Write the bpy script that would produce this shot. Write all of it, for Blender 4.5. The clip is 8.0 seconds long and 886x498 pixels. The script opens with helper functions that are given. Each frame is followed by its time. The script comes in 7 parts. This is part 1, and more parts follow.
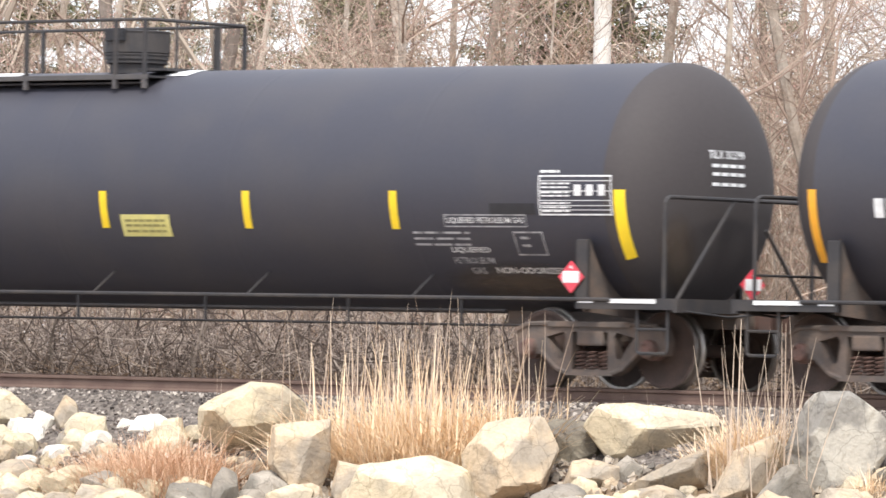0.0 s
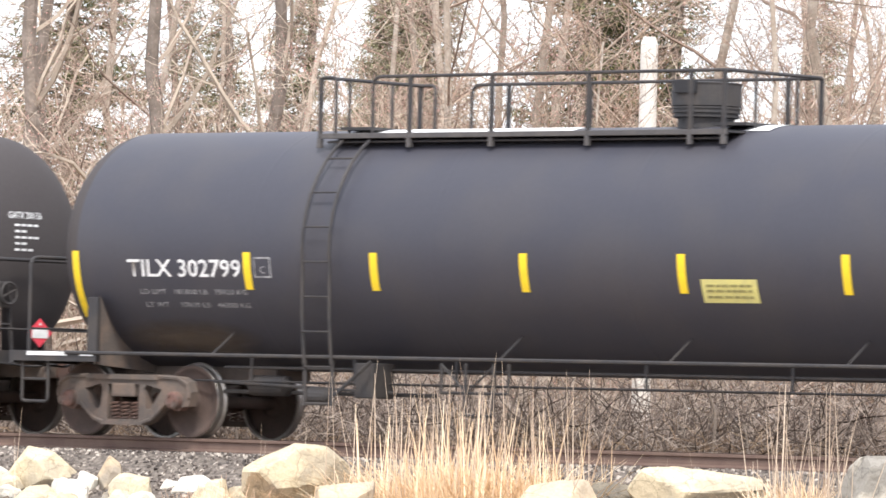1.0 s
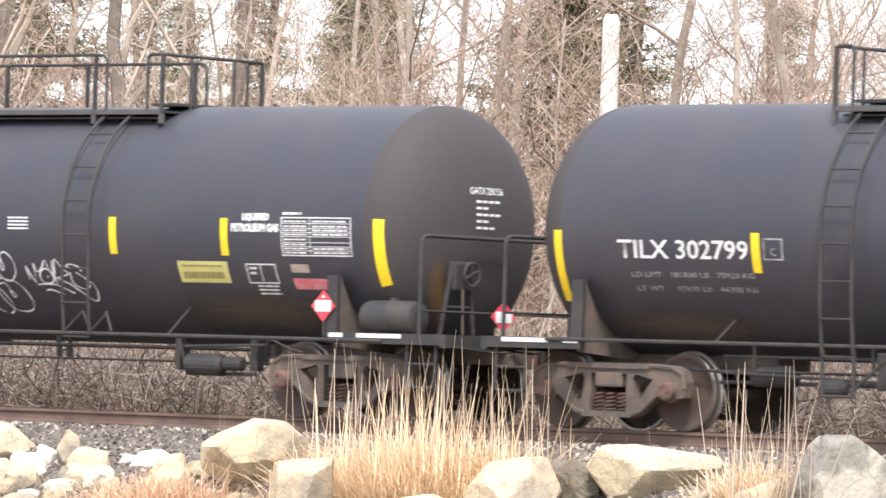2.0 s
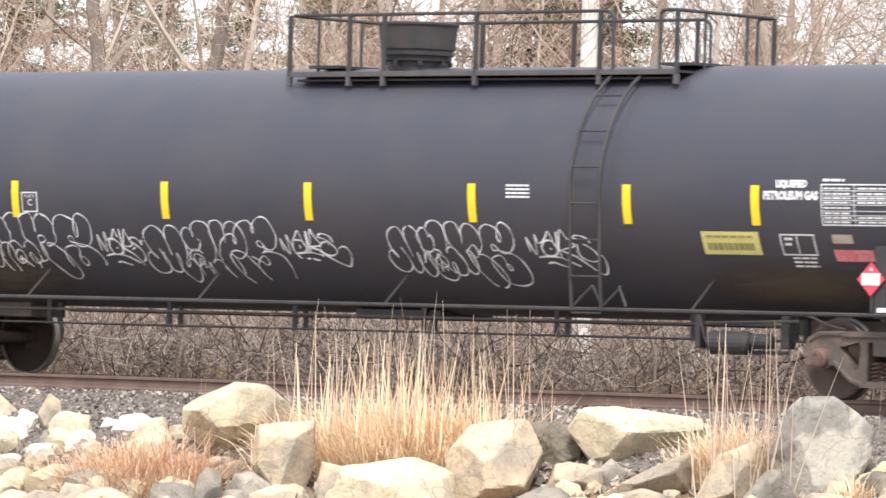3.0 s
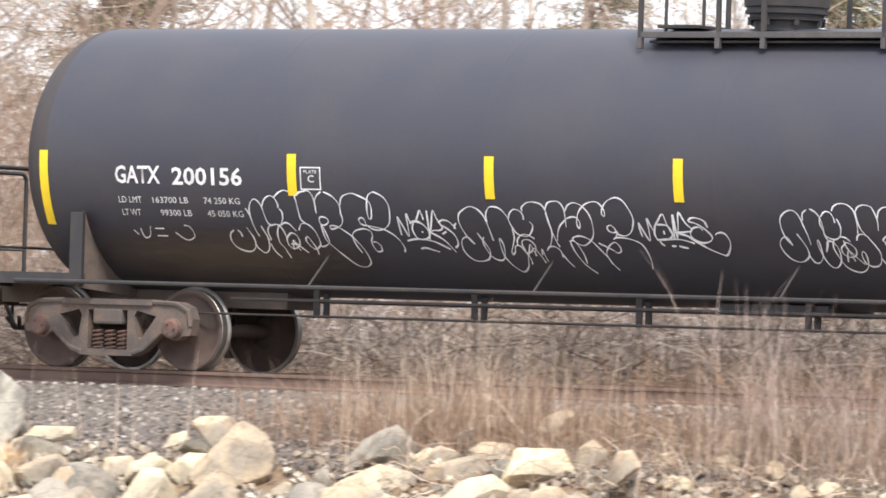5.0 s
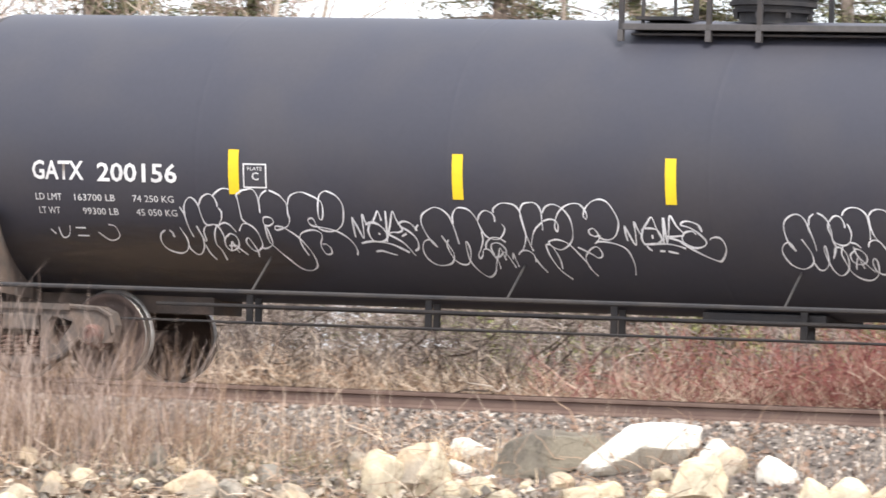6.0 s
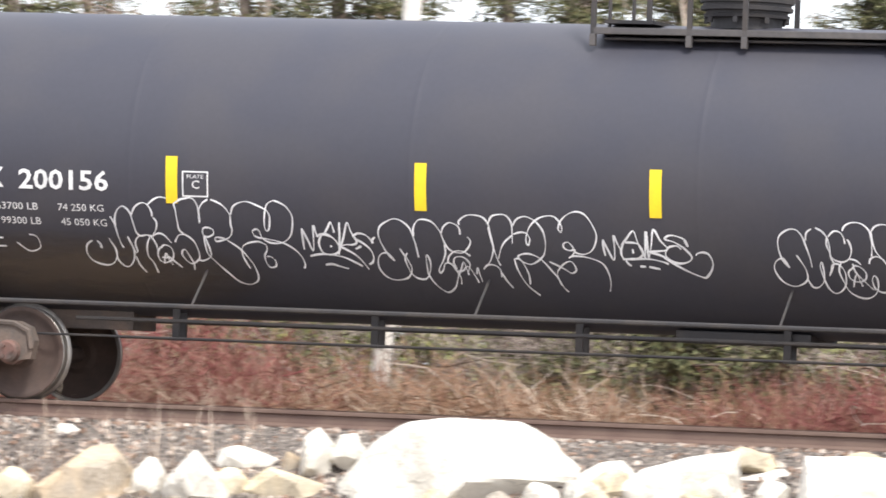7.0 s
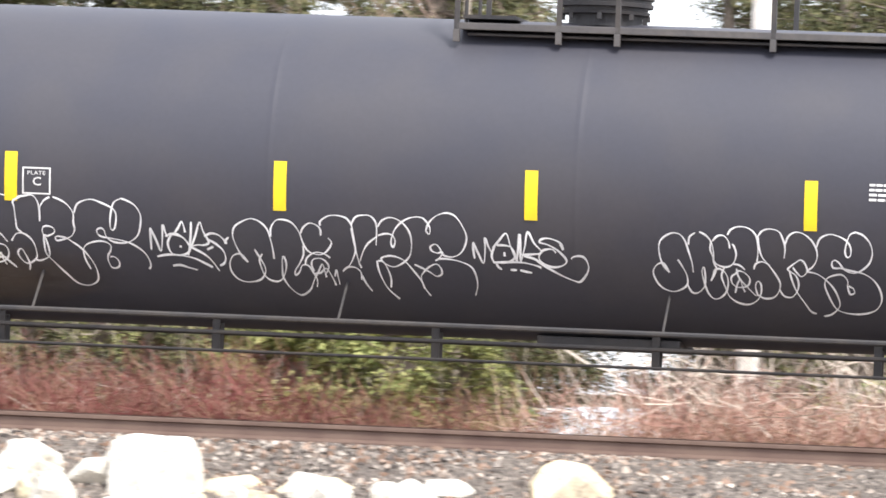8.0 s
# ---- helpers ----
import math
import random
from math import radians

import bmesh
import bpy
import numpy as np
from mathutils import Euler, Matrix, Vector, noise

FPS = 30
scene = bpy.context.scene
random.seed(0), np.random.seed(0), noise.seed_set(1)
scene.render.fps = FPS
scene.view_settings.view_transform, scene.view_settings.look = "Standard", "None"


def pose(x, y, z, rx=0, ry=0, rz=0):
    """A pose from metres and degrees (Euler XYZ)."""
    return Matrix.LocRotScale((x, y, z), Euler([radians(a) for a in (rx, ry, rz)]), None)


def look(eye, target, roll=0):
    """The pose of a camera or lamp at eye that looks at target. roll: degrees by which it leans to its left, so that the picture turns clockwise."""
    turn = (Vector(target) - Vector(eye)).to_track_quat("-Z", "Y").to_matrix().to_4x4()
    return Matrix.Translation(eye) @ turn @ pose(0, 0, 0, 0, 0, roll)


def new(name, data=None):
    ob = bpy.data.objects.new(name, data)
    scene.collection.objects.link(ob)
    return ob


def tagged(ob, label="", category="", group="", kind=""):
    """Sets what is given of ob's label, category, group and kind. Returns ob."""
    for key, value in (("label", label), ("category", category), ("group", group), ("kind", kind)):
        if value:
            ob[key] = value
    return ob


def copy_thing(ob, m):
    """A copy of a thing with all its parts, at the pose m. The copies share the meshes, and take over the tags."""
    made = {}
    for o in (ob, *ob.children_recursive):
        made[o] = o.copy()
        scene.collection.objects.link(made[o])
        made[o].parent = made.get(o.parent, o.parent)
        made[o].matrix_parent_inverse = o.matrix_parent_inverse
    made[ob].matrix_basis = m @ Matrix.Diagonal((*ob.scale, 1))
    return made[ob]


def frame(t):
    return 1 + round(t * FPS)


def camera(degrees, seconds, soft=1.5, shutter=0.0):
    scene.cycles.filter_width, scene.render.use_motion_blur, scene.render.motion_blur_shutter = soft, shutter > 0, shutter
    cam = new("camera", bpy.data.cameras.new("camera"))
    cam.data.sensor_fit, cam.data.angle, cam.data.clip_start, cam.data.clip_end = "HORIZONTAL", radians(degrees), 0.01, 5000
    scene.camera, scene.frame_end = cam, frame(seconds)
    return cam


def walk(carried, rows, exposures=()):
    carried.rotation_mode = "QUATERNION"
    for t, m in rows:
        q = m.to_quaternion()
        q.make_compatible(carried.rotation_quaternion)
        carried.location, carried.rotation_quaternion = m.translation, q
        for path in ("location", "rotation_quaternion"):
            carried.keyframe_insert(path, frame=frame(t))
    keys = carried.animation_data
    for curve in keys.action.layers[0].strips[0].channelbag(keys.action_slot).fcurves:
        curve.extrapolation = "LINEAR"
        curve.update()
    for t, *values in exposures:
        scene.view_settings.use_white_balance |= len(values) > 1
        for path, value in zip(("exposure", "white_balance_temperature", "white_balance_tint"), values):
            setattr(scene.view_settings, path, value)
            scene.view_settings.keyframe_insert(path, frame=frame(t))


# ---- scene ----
EYE_Z = 0.44


def aim(yaw, pitch, roll):
    """The tripod's head: turned left, tilted up, leaning."""
    return pose(0, 0, EYE_Z, 0, 0, yaw) @ pose(0, 0, 0, 90 + pitch) @ pose(0, 0, 0, 0, 0, roll)


cam = camera(7.915, 8.0, soft=1.6, shutter=0.17)
walk(cam, [
    (0.0, aim(40.248, 0.885, 1.135)),
    (0.2, aim(40.34, 0.95, 1.2)),
    (0.4, aim(40.25, 1.27, 1.34)),
    (0.5, aim(40.273, 1.405, 1.383)),
    (1.0, aim(40.661, 1.435, 1.43)),
    (1.5, aim(40.732, 1.317, 1.584)),
    (1.7, aim(40.406, 1.296, 1.8)),
    (2.8, aim(40.216, 0.969, 1.759)),
    (3.0, aim(40.119, 0.905, 1.613)),
    (3.5, aim(38.798, 0.771, 1.569)),
    (4.0, aim(36.637, 0.643, 1.427)),
    (4.5, aim(35.022, 0.697, 1.561)),
    (4.7, aim(34.272, 0.747, 1.658)),
    (5.8, aim(26.922, 0.901, 2.001)),
    (6.0, aim(25.887, 0.905, 2.051)),
    (6.5, aim(22.733, 0.930, 2.068)),
    (7.0, aim(18.421, 1.089, 2.237)),
    (7.5, aim(13.881, 1.198, 2.424)),
    (8.0, aim(9.381, 1.194, 2.444)),
], [(0.0, 0.75), (0.8, 0.82), (1.4, 0.99), (3.0, 0.84), (4.0, 0.79), (4.7, 0.82), (6.5, 0.92), (7.0, 0.89), (7.5, 0.87), (8.0, 1.09)])

# ---- daylight: bright thin overcast, the sun behind the camera's right shoulder ----
SUN_EL, SUN_AZ = radians(54), radians(138)
world = bpy.data.worlds.new("overcast_sky")
scene.world = world
world.use_nodes = True
wn, wl = world.node_tree.nodes, world.node_tree.links
sky = wn.new("ShaderNodeTexSky")
sky.sky_type, sky.sun_disc = "NISHITA", False
sky.sun_elevation, sky.sun_rotation = SUN_EL, SUN_AZ
veil = wn.new("ShaderNodeMix")
veil.data_type = "RGBA"
veil.inputs["Factor"].default_value = 0.72
veil.inputs["B"].default_value = (9.3, 9.6, 10.5, 1)
wl.new(sky.outputs["Color"], veil.inputs["A"])
wl.new(veil.outputs["Result"], wn["Background"].inputs["Color"])
wn["Background"].inputs["Strength"].default_value = 0.12
sun = new("sun", bpy.data.lights.new("sun", "SUN"))
sun.data.energy, sun.data.angle, sun.data.color = 2.7, radians(13), (1.0, 0.965, 0.91)
sun_way = Vector((math.sin(SUN_AZ) * math.cos(SUN_EL), math.cos(SUN_AZ) * math.cos(SUN_EL), math.sin(SUN_EL)))
sun.matrix_world = look(sun_way * 60, (0, 0, 0))


# ---- materials ----
def material(name, base, rough=0.7, metal=0.0, spots=None, scale=6.0, amount=0.5, grain=40.0, bump=0.2, fine=0.12, spec=0.5, random_tint=0.0, low=0.42, high=0.62):
    """Base colour with stains of a second colour, fine grain and relief."""
    m = bpy.data.materials.new(name)
    m.use_nodes = True
    n, l = m.node_tree.nodes, m.node_tree.links
    b = n["Principled BSDF"]
    b.inputs["Roughness"].default_value, b.inputs["Metallic"].default_value = rough, metal
    b.inputs["Specular IOR Level"].default_value = spec
    co = n.new("ShaderNodeTexCoord")
    big = n.new("ShaderNodeTexNoise")
    big.inputs["Scale"].default_value, big.inputs["Detail"].default_value = scale, 5
    l.new(co.outputs["Object"], big.inputs["Vector"])
    ramp = n.new("ShaderNodeMapRange")
    ramp.inputs["From Min"].default_value, ramp.inputs["From Max"].default_value = low, high
    ramp.inputs["To Max"].default_value = amount
    l.new(big.outputs["Fac"], ramp.inputs["Value"])
    mix = n.new("ShaderNodeMix")
    mix.data_type = "RGBA"
    mix.inputs["A"].default_value = (*base, 1)
    mix.inputs["B"].default_value = (*(spots or [c * 0.6 for c in base]), 1)
    l.new(ramp.outputs["Result"], mix.inputs["Factor"])
    small = n.new("ShaderNodeTexNoise")
    small.inputs["Scale"].default_value, small.inputs["Detail"].default_value = grain, 4
    l.new(co.outputs["Object"], small.inputs["Vector"])
    vary = n.new("ShaderNodeMapRange")
    vary.inputs["To Min"].default_value, vary.inputs["To Max"].default_value = 1 - fine * 2, 1 + fine * 2
    l.new(small.outputs["Fac"], vary.inputs["Value"])
    hsv = n.new("ShaderNodeHueSaturation")
    l.new(mix.outputs["Result"], hsv.inputs["Color"])
    if random_tint:
        info = n.new("ShaderNodeObjectInfo")
        per = n.new("ShaderNodeMapRange")
        per.inputs["To Min"].default_value, per.inputs["To Max"].default_value = 1 - random_tint, 1 + random_tint
        l.new(info.outputs["Random"], per.inputs["Value"])
        mul = n.new("ShaderNodeMath")
        mul.operation = "MULTIPLY"
        l.new(per.outputs["Result"], mul.inputs[0])
        l.new(vary.outputs["Result"], mul.inputs[1])
        l.new(mul.outputs["Value"], hsv.inputs["Value"])
    else:
        l.new(vary.outputs["Result"], hsv.inputs["Value"])
    l.new(hsv.outputs["Color"], b.inputs["Base Color"])
    bp = n.new("ShaderNodeBump")
    bp.inputs["Strength"].default_value, bp.inputs["Distance"].default_value = bump, 0.02
    l.new(small.outputs["Fac"], bp.inputs["Height"])
    l.new(bp.outputs["Normal"], b.inputs["Normal"])
    return m


def island_material(name, first, second, rough=0.8, third=None):
    """Every loose piece of the mesh takes its own shade between the colours."""
    m = bpy.data.materials.new(name)
    m.use_nodes = True
    n, l = m.node_tree.nodes, m.node_tree.links
    b = n["Principled BSDF"]
    b.inputs["Roughness"].default_value = rough
    b.inputs["Specular IOR Level"].default_value = 0.2
    geo = n.new("ShaderNodeNewGeometry")
    ramp = n.new("ShaderNodeValToRGB")
    ramp.color_ramp.elements[0].color, ramp.color_ramp.elements[1].color = (*first, 1), (*second, 1)
    if third:
        e = ramp.color_ramp.elements.new(0.55)
        e.color = (*third, 1)
    l.new(geo.outputs["Random Per Island"], ramp.inputs["Fac"])
    l.new(ramp.outputs["Color"], b.inputs["Base Color"])
    return m


TANK_BLACK = material("tank_black_paint", (0.042, 0.042, 0.0555), 0.52, spots=(0.053, 0.05, 0.058), scale=0.9, amount=0.7, grain=18, bump=0.02, fine=0.05, spec=0.45)
HEAD_BLACK = material("dusty_tank_end", (0.056, 0.049, 0.05), 0.75, spots=(0.066, 0.058, 0.056), scale=0.7, amount=0.6, grain=20, bump=0.05, fine=0.06, spec=0.3, low=0.3, high=0.75)
FRAME_BLACK = material("frame_black_paint", (0.031, 0.029, 0.031), 0.65, spots=(0.053, 0.045, 0.041), scale=3, amount=0.8, grain=30, bump=0.08)
# walkway edges and brackets: a lighter grey than the frame paint
FRAME_GREY = material("grey_walkway_edge", (0.07, 0.065, 0.066), 0.6, spots=(0.1, 0.09, 0.085), scale=4, amount=0.7, grain=30, bump=0.08)
DUSTY_STEEL = material("dusty_cast_steel", (0.105, 0.086, 0.076), 0.85, spots=(0.165, 0.118, 0.092), scale=4, amount=0.8, grain=40, bump=0.25)
RUST_STEEL = material("rusty_steel", (0.11, 0.06, 0.045), 0.85, spots=(0.06, 0.045, 0.04), scale=5, amount=0.7, grain=50, bump=0.2)
BEARING = material("dusty_bearing", (0.13, 0.095, 0.08), 0.8, spots=(0.2, 0.09, 0.07), scale=6, amount=0.7)
WHEEL_FACE = material("brown_wheel_face", (0.1, 0.066, 0.054), 0.85, spots=(0.065, 0.046, 0.039), scale=3, amount=0.8, grain=40, bump=0.15)
TREAD = material("worn_tread", (0.4, 0.37, 0.34), 0.42, 0.85, spots=(0.25, 0.22, 0.2), scale=8)
YELLOW = material("reflective_yellow", (0.86, 0.6, 0.02), 0.5, spots=(0.7, 0.5, 0.03), scale=9, amount=0.4, grain=60, bump=0.05, fine=0.04)
PALE_YELLOW = material("faded_yellow_sign", (0.62, 0.56, 0.2), 0.6, spots=(0.5, 0.46, 0.2), scale=8, amount=0.5)
WHITE_PAINT = material("white_stencil_paint", (0.78, 0.78, 0.78), 0.6, spots=(0.5, 0.5, 0.5), scale=7, amount=0.5, fine=0.05)
GREY_PAINT = material("worn_grey_stencil", (0.4, 0.4, 0.41), 0.7, spots=(0.16, 0.16, 0.17), scale=9, amount=0.8)
SPRAY = material("white_spray_paint", (0.84, 0.85, 0.87), 0.65, spots=(0.5, 0.5, 0.52), scale=4, amount=0.6)
PLACARD_RED = material("placard_red", (0.72, 0.06, 0.09), 0.5, spots=(0.6, 0.07, 0.1), scale=10, amount=0.5)
RED_LABEL = material("faded_red_label", (0.62, 0.16, 0.18), 0.6, spots=(0.68, 0.34, 0.35), scale=14, amount=0.7)
TAN_LABEL = material("tan_label", (0.4, 0.33, 0.27), 0.7)
DARK_LABEL = material("dark_overpaint", (0.02, 0.02, 0.024), 0.6)
DARK_PRINT = material("dark_print", (0.3, 0.27, 0.1), 0.7)
RAIL_RUST = material("rail_rust", (0.175, 0.115, 0.09), 0.85, spots=(0.13, 0.08, 0.065), scale=2.5, amount=0.8, grain=60, bump=0.2)
TIE_WOOD = material("creosote_tie", (0.07, 0.055, 0.045), 0.9, spots=(0.12, 0.1, 0.085), scale=4, amount=0.8)
BALLAST_BED = material("ballast_bed", (0.1, 0.083, 0.072), 0.95, spots=(0.22, 0.185, 0.155), scale=16, amount=0.9, grain=70, bump=0.7, fine=0.3)
BALLAST = island_material("ballast_stones", (0.075, 0.065, 0.06), (0.52, 0.46, 0.4), 0.9, (0.185, 0.155, 0.138))
GROUND = material("leaf_littered_ground", (0.16, 0.11, 0.075), 0.95, spots=(0.22, 0.15, 0.09), scale=0.7, amount=0.9, grain=9, bump=0.8, fine=0.3)


def rock_material(name, base, second, tint=0.14, patch=2.2, low=0.45, high=0.6, crack=0.35, stained=0.75):
    """Weathered stone: patches of a second colour, speckle, dark cracks and a rough broken face."""
    m = material(name, base, 0.92, spots=second, scale=patch, amount=0.9, grain=26, bump=0.3, fine=0.1, spec=0.25, random_tint=tint, low=low, high=high)
    n, l = m.node_tree.nodes, m.node_tree.links
    b = n["Principled BSDF"]
    co = n.new("ShaderNodeTexCoord")
    warp = n.new("ShaderNodeTexNoise")
    warp.inputs["Scale"].default_value, warp.inputs["Detail"].default_value = 2.5, 6
    l.new(co.outputs["Object"], warp.inputs["Vector"])
    add = n.new("ShaderNodeMixRGB")
    add.blend_type = "ADD"
    add.inputs["Fac"].default_value = 0.55
    l.new(co.outputs["Object"], add.inputs["Color1"])
    l.new(warp.outputs["Color"], add.inputs["Color2"])
    cells = n.new("ShaderNodeTexVoronoi")
    cells.feature = "DISTANCE_TO_EDGE"
    cells.inputs["Scale"].default_value = 2.1
    l.new(add.outputs["Color"], cells.inputs["Vector"])
    line = n.new("ShaderNodeMapRange")
    line.inputs["From Max"].default_value = 0.02
    line.inputs["To Min"].default_value, line.inputs["To Max"].default_value = 1 - crack, 1.0
    l.new(cells.outputs["Distance"], line.inputs["Value"])
    old = b.inputs["Base Color"].links[0].from_socket
    dark = n.new("ShaderNodeMixRGB")
    dark.blend_type = "MULTIPLY"
    dark.inputs["Fac"].default_value = 1.0
    l.new(old, dark.inputs["Color1"])
    l.new(line.outputs["Result"], dark.inputs["Color2"])
    stain = n.new("ShaderNodeTexNoise")
    stain.inputs["Scale"].default_value, stain.inputs["Detail"].default_value, stain.inputs["Roughness"].default_value, stain.inputs["Distortion"].default_value = 3.2, 10, 0.68, 0.8
    far = n.new("ShaderNodeVectorMath")
    far.operation = "ADD"
    seed_info = n.new("ShaderNodeObjectInfo")
    l.new(co.outputs["Object"], far.inputs[0])
    l.new(seed_info.outputs["Location"], far.inputs[1])
    l.new(far.outputs["Vector"], stain.inputs["Vector"])
    share = n.new("ShaderNodeMapRange")
    share.inputs["From Min"].default_value, share.inputs["From Max"].default_value, share.inputs["To Max"].default_value = 0.54, 0.68, stained
    l.new(stain.outputs["Fac"], share.inputs["Value"])
    lichen = n.new("ShaderNodeMixRGB")
    lichen.blend_type = "MULTIPLY"
    lichen.inputs["Color2"].default_value = (0.5, 0.46, 0.4, 1)
    l.new(share.outputs["Result"], lichen.inputs["Fac"])
    l.new(dark.outputs["Color"], lichen.inputs["Color1"])
    l.new(lichen.outputs["Color"], b.inputs["Base Color"])
    rough = n.new("ShaderNodeTexNoise")
    rough.inputs["Scale"].default_value, rough.inputs["Detail"].default_value, rough.inputs["Roughness"].default_value = 4.5, 9, 0.65
    l.new(co.outputs["Object"], rough.inputs["Vector"])
    bump = n.new("ShaderNodeBump")
    bump.inputs["Strength"].default_value, bump.inputs["Distance"].default_value = 0.7, 0.05
    l.new(rough.outputs["Fac"], bump.inputs["Height"])
    fine_normal = b.inputs["Normal"].links[0].from_socket
    l.new(fine_normal, bump.inputs["Normal"])
    l.new(bump.outputs["Normal"], b.inputs["Normal"])
    return m


# cream also stands for tan stone in sun: its brightness is in the colour
ROCKS = {
    "cream": rock_material("cream_rock", (0.62, 0.52, 0.36), (0.42, 0.36, 0.27)),
    "white": rock_material("white_rock", (0.74, 0.7, 0.62), (0.58, 0.54, 0.47), 0.08, stained=0.4),
    "tan": rock_material("tan_rock", (0.5, 0.39, 0.27), (0.32, 0.275, 0.22)),
    "grey": rock_material("grey_rock", (0.33, 0.29, 0.24), (0.2, 0.18, 0.15), 0.2),
    "dark": rock_material("dark_rock", (0.15, 0.13, 0.105), (0.24, 0.21, 0.16)),
    "split": rock_material("two_toned_rock", (0.27, 0.25, 0.22), (0.5, 0.46, 0.39), 0.05, 1.2, 0.5, 0.55),
}


# ---- mesh helpers ----
def part(name, bm, mat, parent=None, label="", smooth=False):
    me = bpy.data.meshes.new(name)
    bmesh.ops.recalc_face_normals(bm, faces=bm.faces)
    bm.to_mesh(me)
    bm.free()
    return shared(name, me, mat, parent, label, smooth)


def shared(name, me, mat, parent=None, label="", smooth=False):
    if not me.materials:
        me.materials.append(mat)
    if smooth:
        for p in me.polygons:
            p.use_smooth = True
        me.set_sharp_from_angle(angle=radians(35))
    ob = new(name, me)
    ob.parent = parent
    if label:
        tagged(ob, label)
    return ob


def quick_mesh(name, verts, faces, mat):
    me = bpy.data.meshes.new(name)
    me.from_pydata(verts, [], faces)
    me.materials.append(mat)
    me.update()
    return me


def box(bm, x0, x1, y0, y1, z0, z1, bevel=0.0):
    vs = [bm.verts.new(c) for c in ((x0, y0, z0), (x1, y0, z0), (x1, y1, z0), (x0, y1, z0), (x0, y0, z1), (x1, y0, z1), (x1, y1, z1), (x0, y1, z1))]
    fs = [bm.faces.new([vs[i] for i in f]) for f in ((3, 2, 1, 0), (4, 5, 6, 7), (0, 1, 5, 4), (1, 2, 6, 5), (2, 3, 7, 6), (3, 0, 4, 7))]
    if bevel:
        es = {e for f in fs for e in f.edges}
        bmesh.ops.bevel(bm, geom=list(es), offset=bevel, segments=2, affect="EDGES", profile=0.6)
    return bm


def tube(bm, pts, r, seg=8, r2=None, cap=True):
    """A round bar along the points."""
    pts = [Vector(p) for p in pts]
    rings = []
    up = Vector((0.13, 0.31, 0.94))
    for i, p in enumerate(pts):
        d = (pts[min(i + 1, len(pts) - 1)] - pts[max(i - 1, 0)]).normalized()
        a = d.cross(up)
        if a.length < 0.1:
            a = d.cross(Vector((0.9, 0.2, 0)))
        a.normalize()
        b = d.cross(a)
        k = i / max(1, len(pts) - 1)
        rr = r + ((r2 if r2 is not None else r) - r) * k
        rings.append([bm.verts.new(p + (a * math.cos(t) + b * math.sin(t)) * rr) for t in (2 * math.pi * j / seg for j in range(seg))])
    for u, v in zip(rings, rings[1:]):
        for j in range(seg):
            bm.faces.new((u[j], u[(j + 1) % seg], v[(j + 1) % seg], v[j]))
    if cap:
        bm.faces.new(rings[0][::-1])
        bm.faces.new(rings[-1])
    return bm


def rounded(pts, r, n=4):
    """The points of a bent bar, with its corners rounded."""
    pts = [Vector(p) for p in pts]
    out = [pts[0]]
    for a, b, c in zip(pts, pts[1:], pts[2:]):
        u, v = b + (a - b).normalized() * r, b + (c - b).normalized() * r
        out += [u.lerp(b, k).lerp(b.lerp(v, k), k) for k in (i / n for i in range(n + 1))]
    return out + [pts[-1]]


def lathe(bm, profile, axis="x", seg=32, at=(0, 0, 0)):
    """Turns (position along the axis, radius) round the axis."""
    rings = []
    for s, r in profile:
        ring = []
        for j in range(seg):
            a = 2 * math.pi * j / seg
            c, d = r * math.cos(a), r * math.sin(a)
            p = {"x": (s, c, d), "y": (c, s, d), "z": (c, d, s)}[axis]
            ring.append(bm.verts.new(Vector(p) + Vector(at)))
        rings.append(ring)
    for u, v in zip(rings, rings[1:]):
        for j in range(seg):
            bm.faces.new((u[j], u[(j + 1) % seg], v[(j + 1) % seg], v[j]))
    bm.faces.new(rings[0][::-1])
    bm.faces.new(rings[-1])
    return bm


def plate(bm, outline, y0, y1, holes=()):
    """A plate in the x-z plane between y0 and y1, with holes."""
    edges = []
    for ring in (outline, *holes):
        vs = [bm.verts.new((x, y0, z)) for x, z in ring]
        edges += [bm.edges.new((vs[i], vs[(i + 1) % len(vs)])) for i in range(len(vs))]
    fs = [g for g in bmesh.ops.triangle_fill(bm, use_beauty=True, edges=edges)["geom"] if isinstance(g, bmesh.types.BMFace)]
    ext = bmesh.ops.extrude_face_region(bm, geom=fs)
    for g in ext["geom"]:
        if isinstance(g, bmesh.types.BMVert):
            g.co.y = y1
    return bm


# ---- the tank cars ----
TRACK_Y = 59.6
R_TANK, TANK_Z, HEAD = 1.5, 2.37, 0.75


def on_tank(x, z, proud=0.006):
    """A place on the side of the tank that faces the camera."""
    r = R_TANK + proud
    return Vector((x, -math.sqrt(max(0.01, r * r - (z - TANK_Z) ** 2)), z))


def on_head(half, side, turn, z, proud=0.008):
    """A place on the bulging end; turn: degrees from the side towards the end."""
    r = R_TANK + proud
    k = math.sqrt(max(0.0, 1 - ((z - TANK_Z) / r) ** 2))
    a = radians(turn)
    return Vector((side * (half + (HEAD + proud) * k * math.sin(a)), -r * k * math.cos(a), z))


def decal(bm, x0, x1, z0, z1, place=on_tank):
    """A painted rectangle that follows the shell."""
    n = max(2, int((z1 - z0) / 0.07) + 1)
    lo, hi = [], []
    for i in range(n + 1):
        z = z0 + (z1 - z0) * i / n
        lo.append(bm.verts.new(place(x0, z)))
        hi.append(bm.verts.new(place(x1, z)))
    for i in range(n):
        bm.faces.new((lo[i], hi[i], hi[i + 1], lo[i + 1]))
    return bm


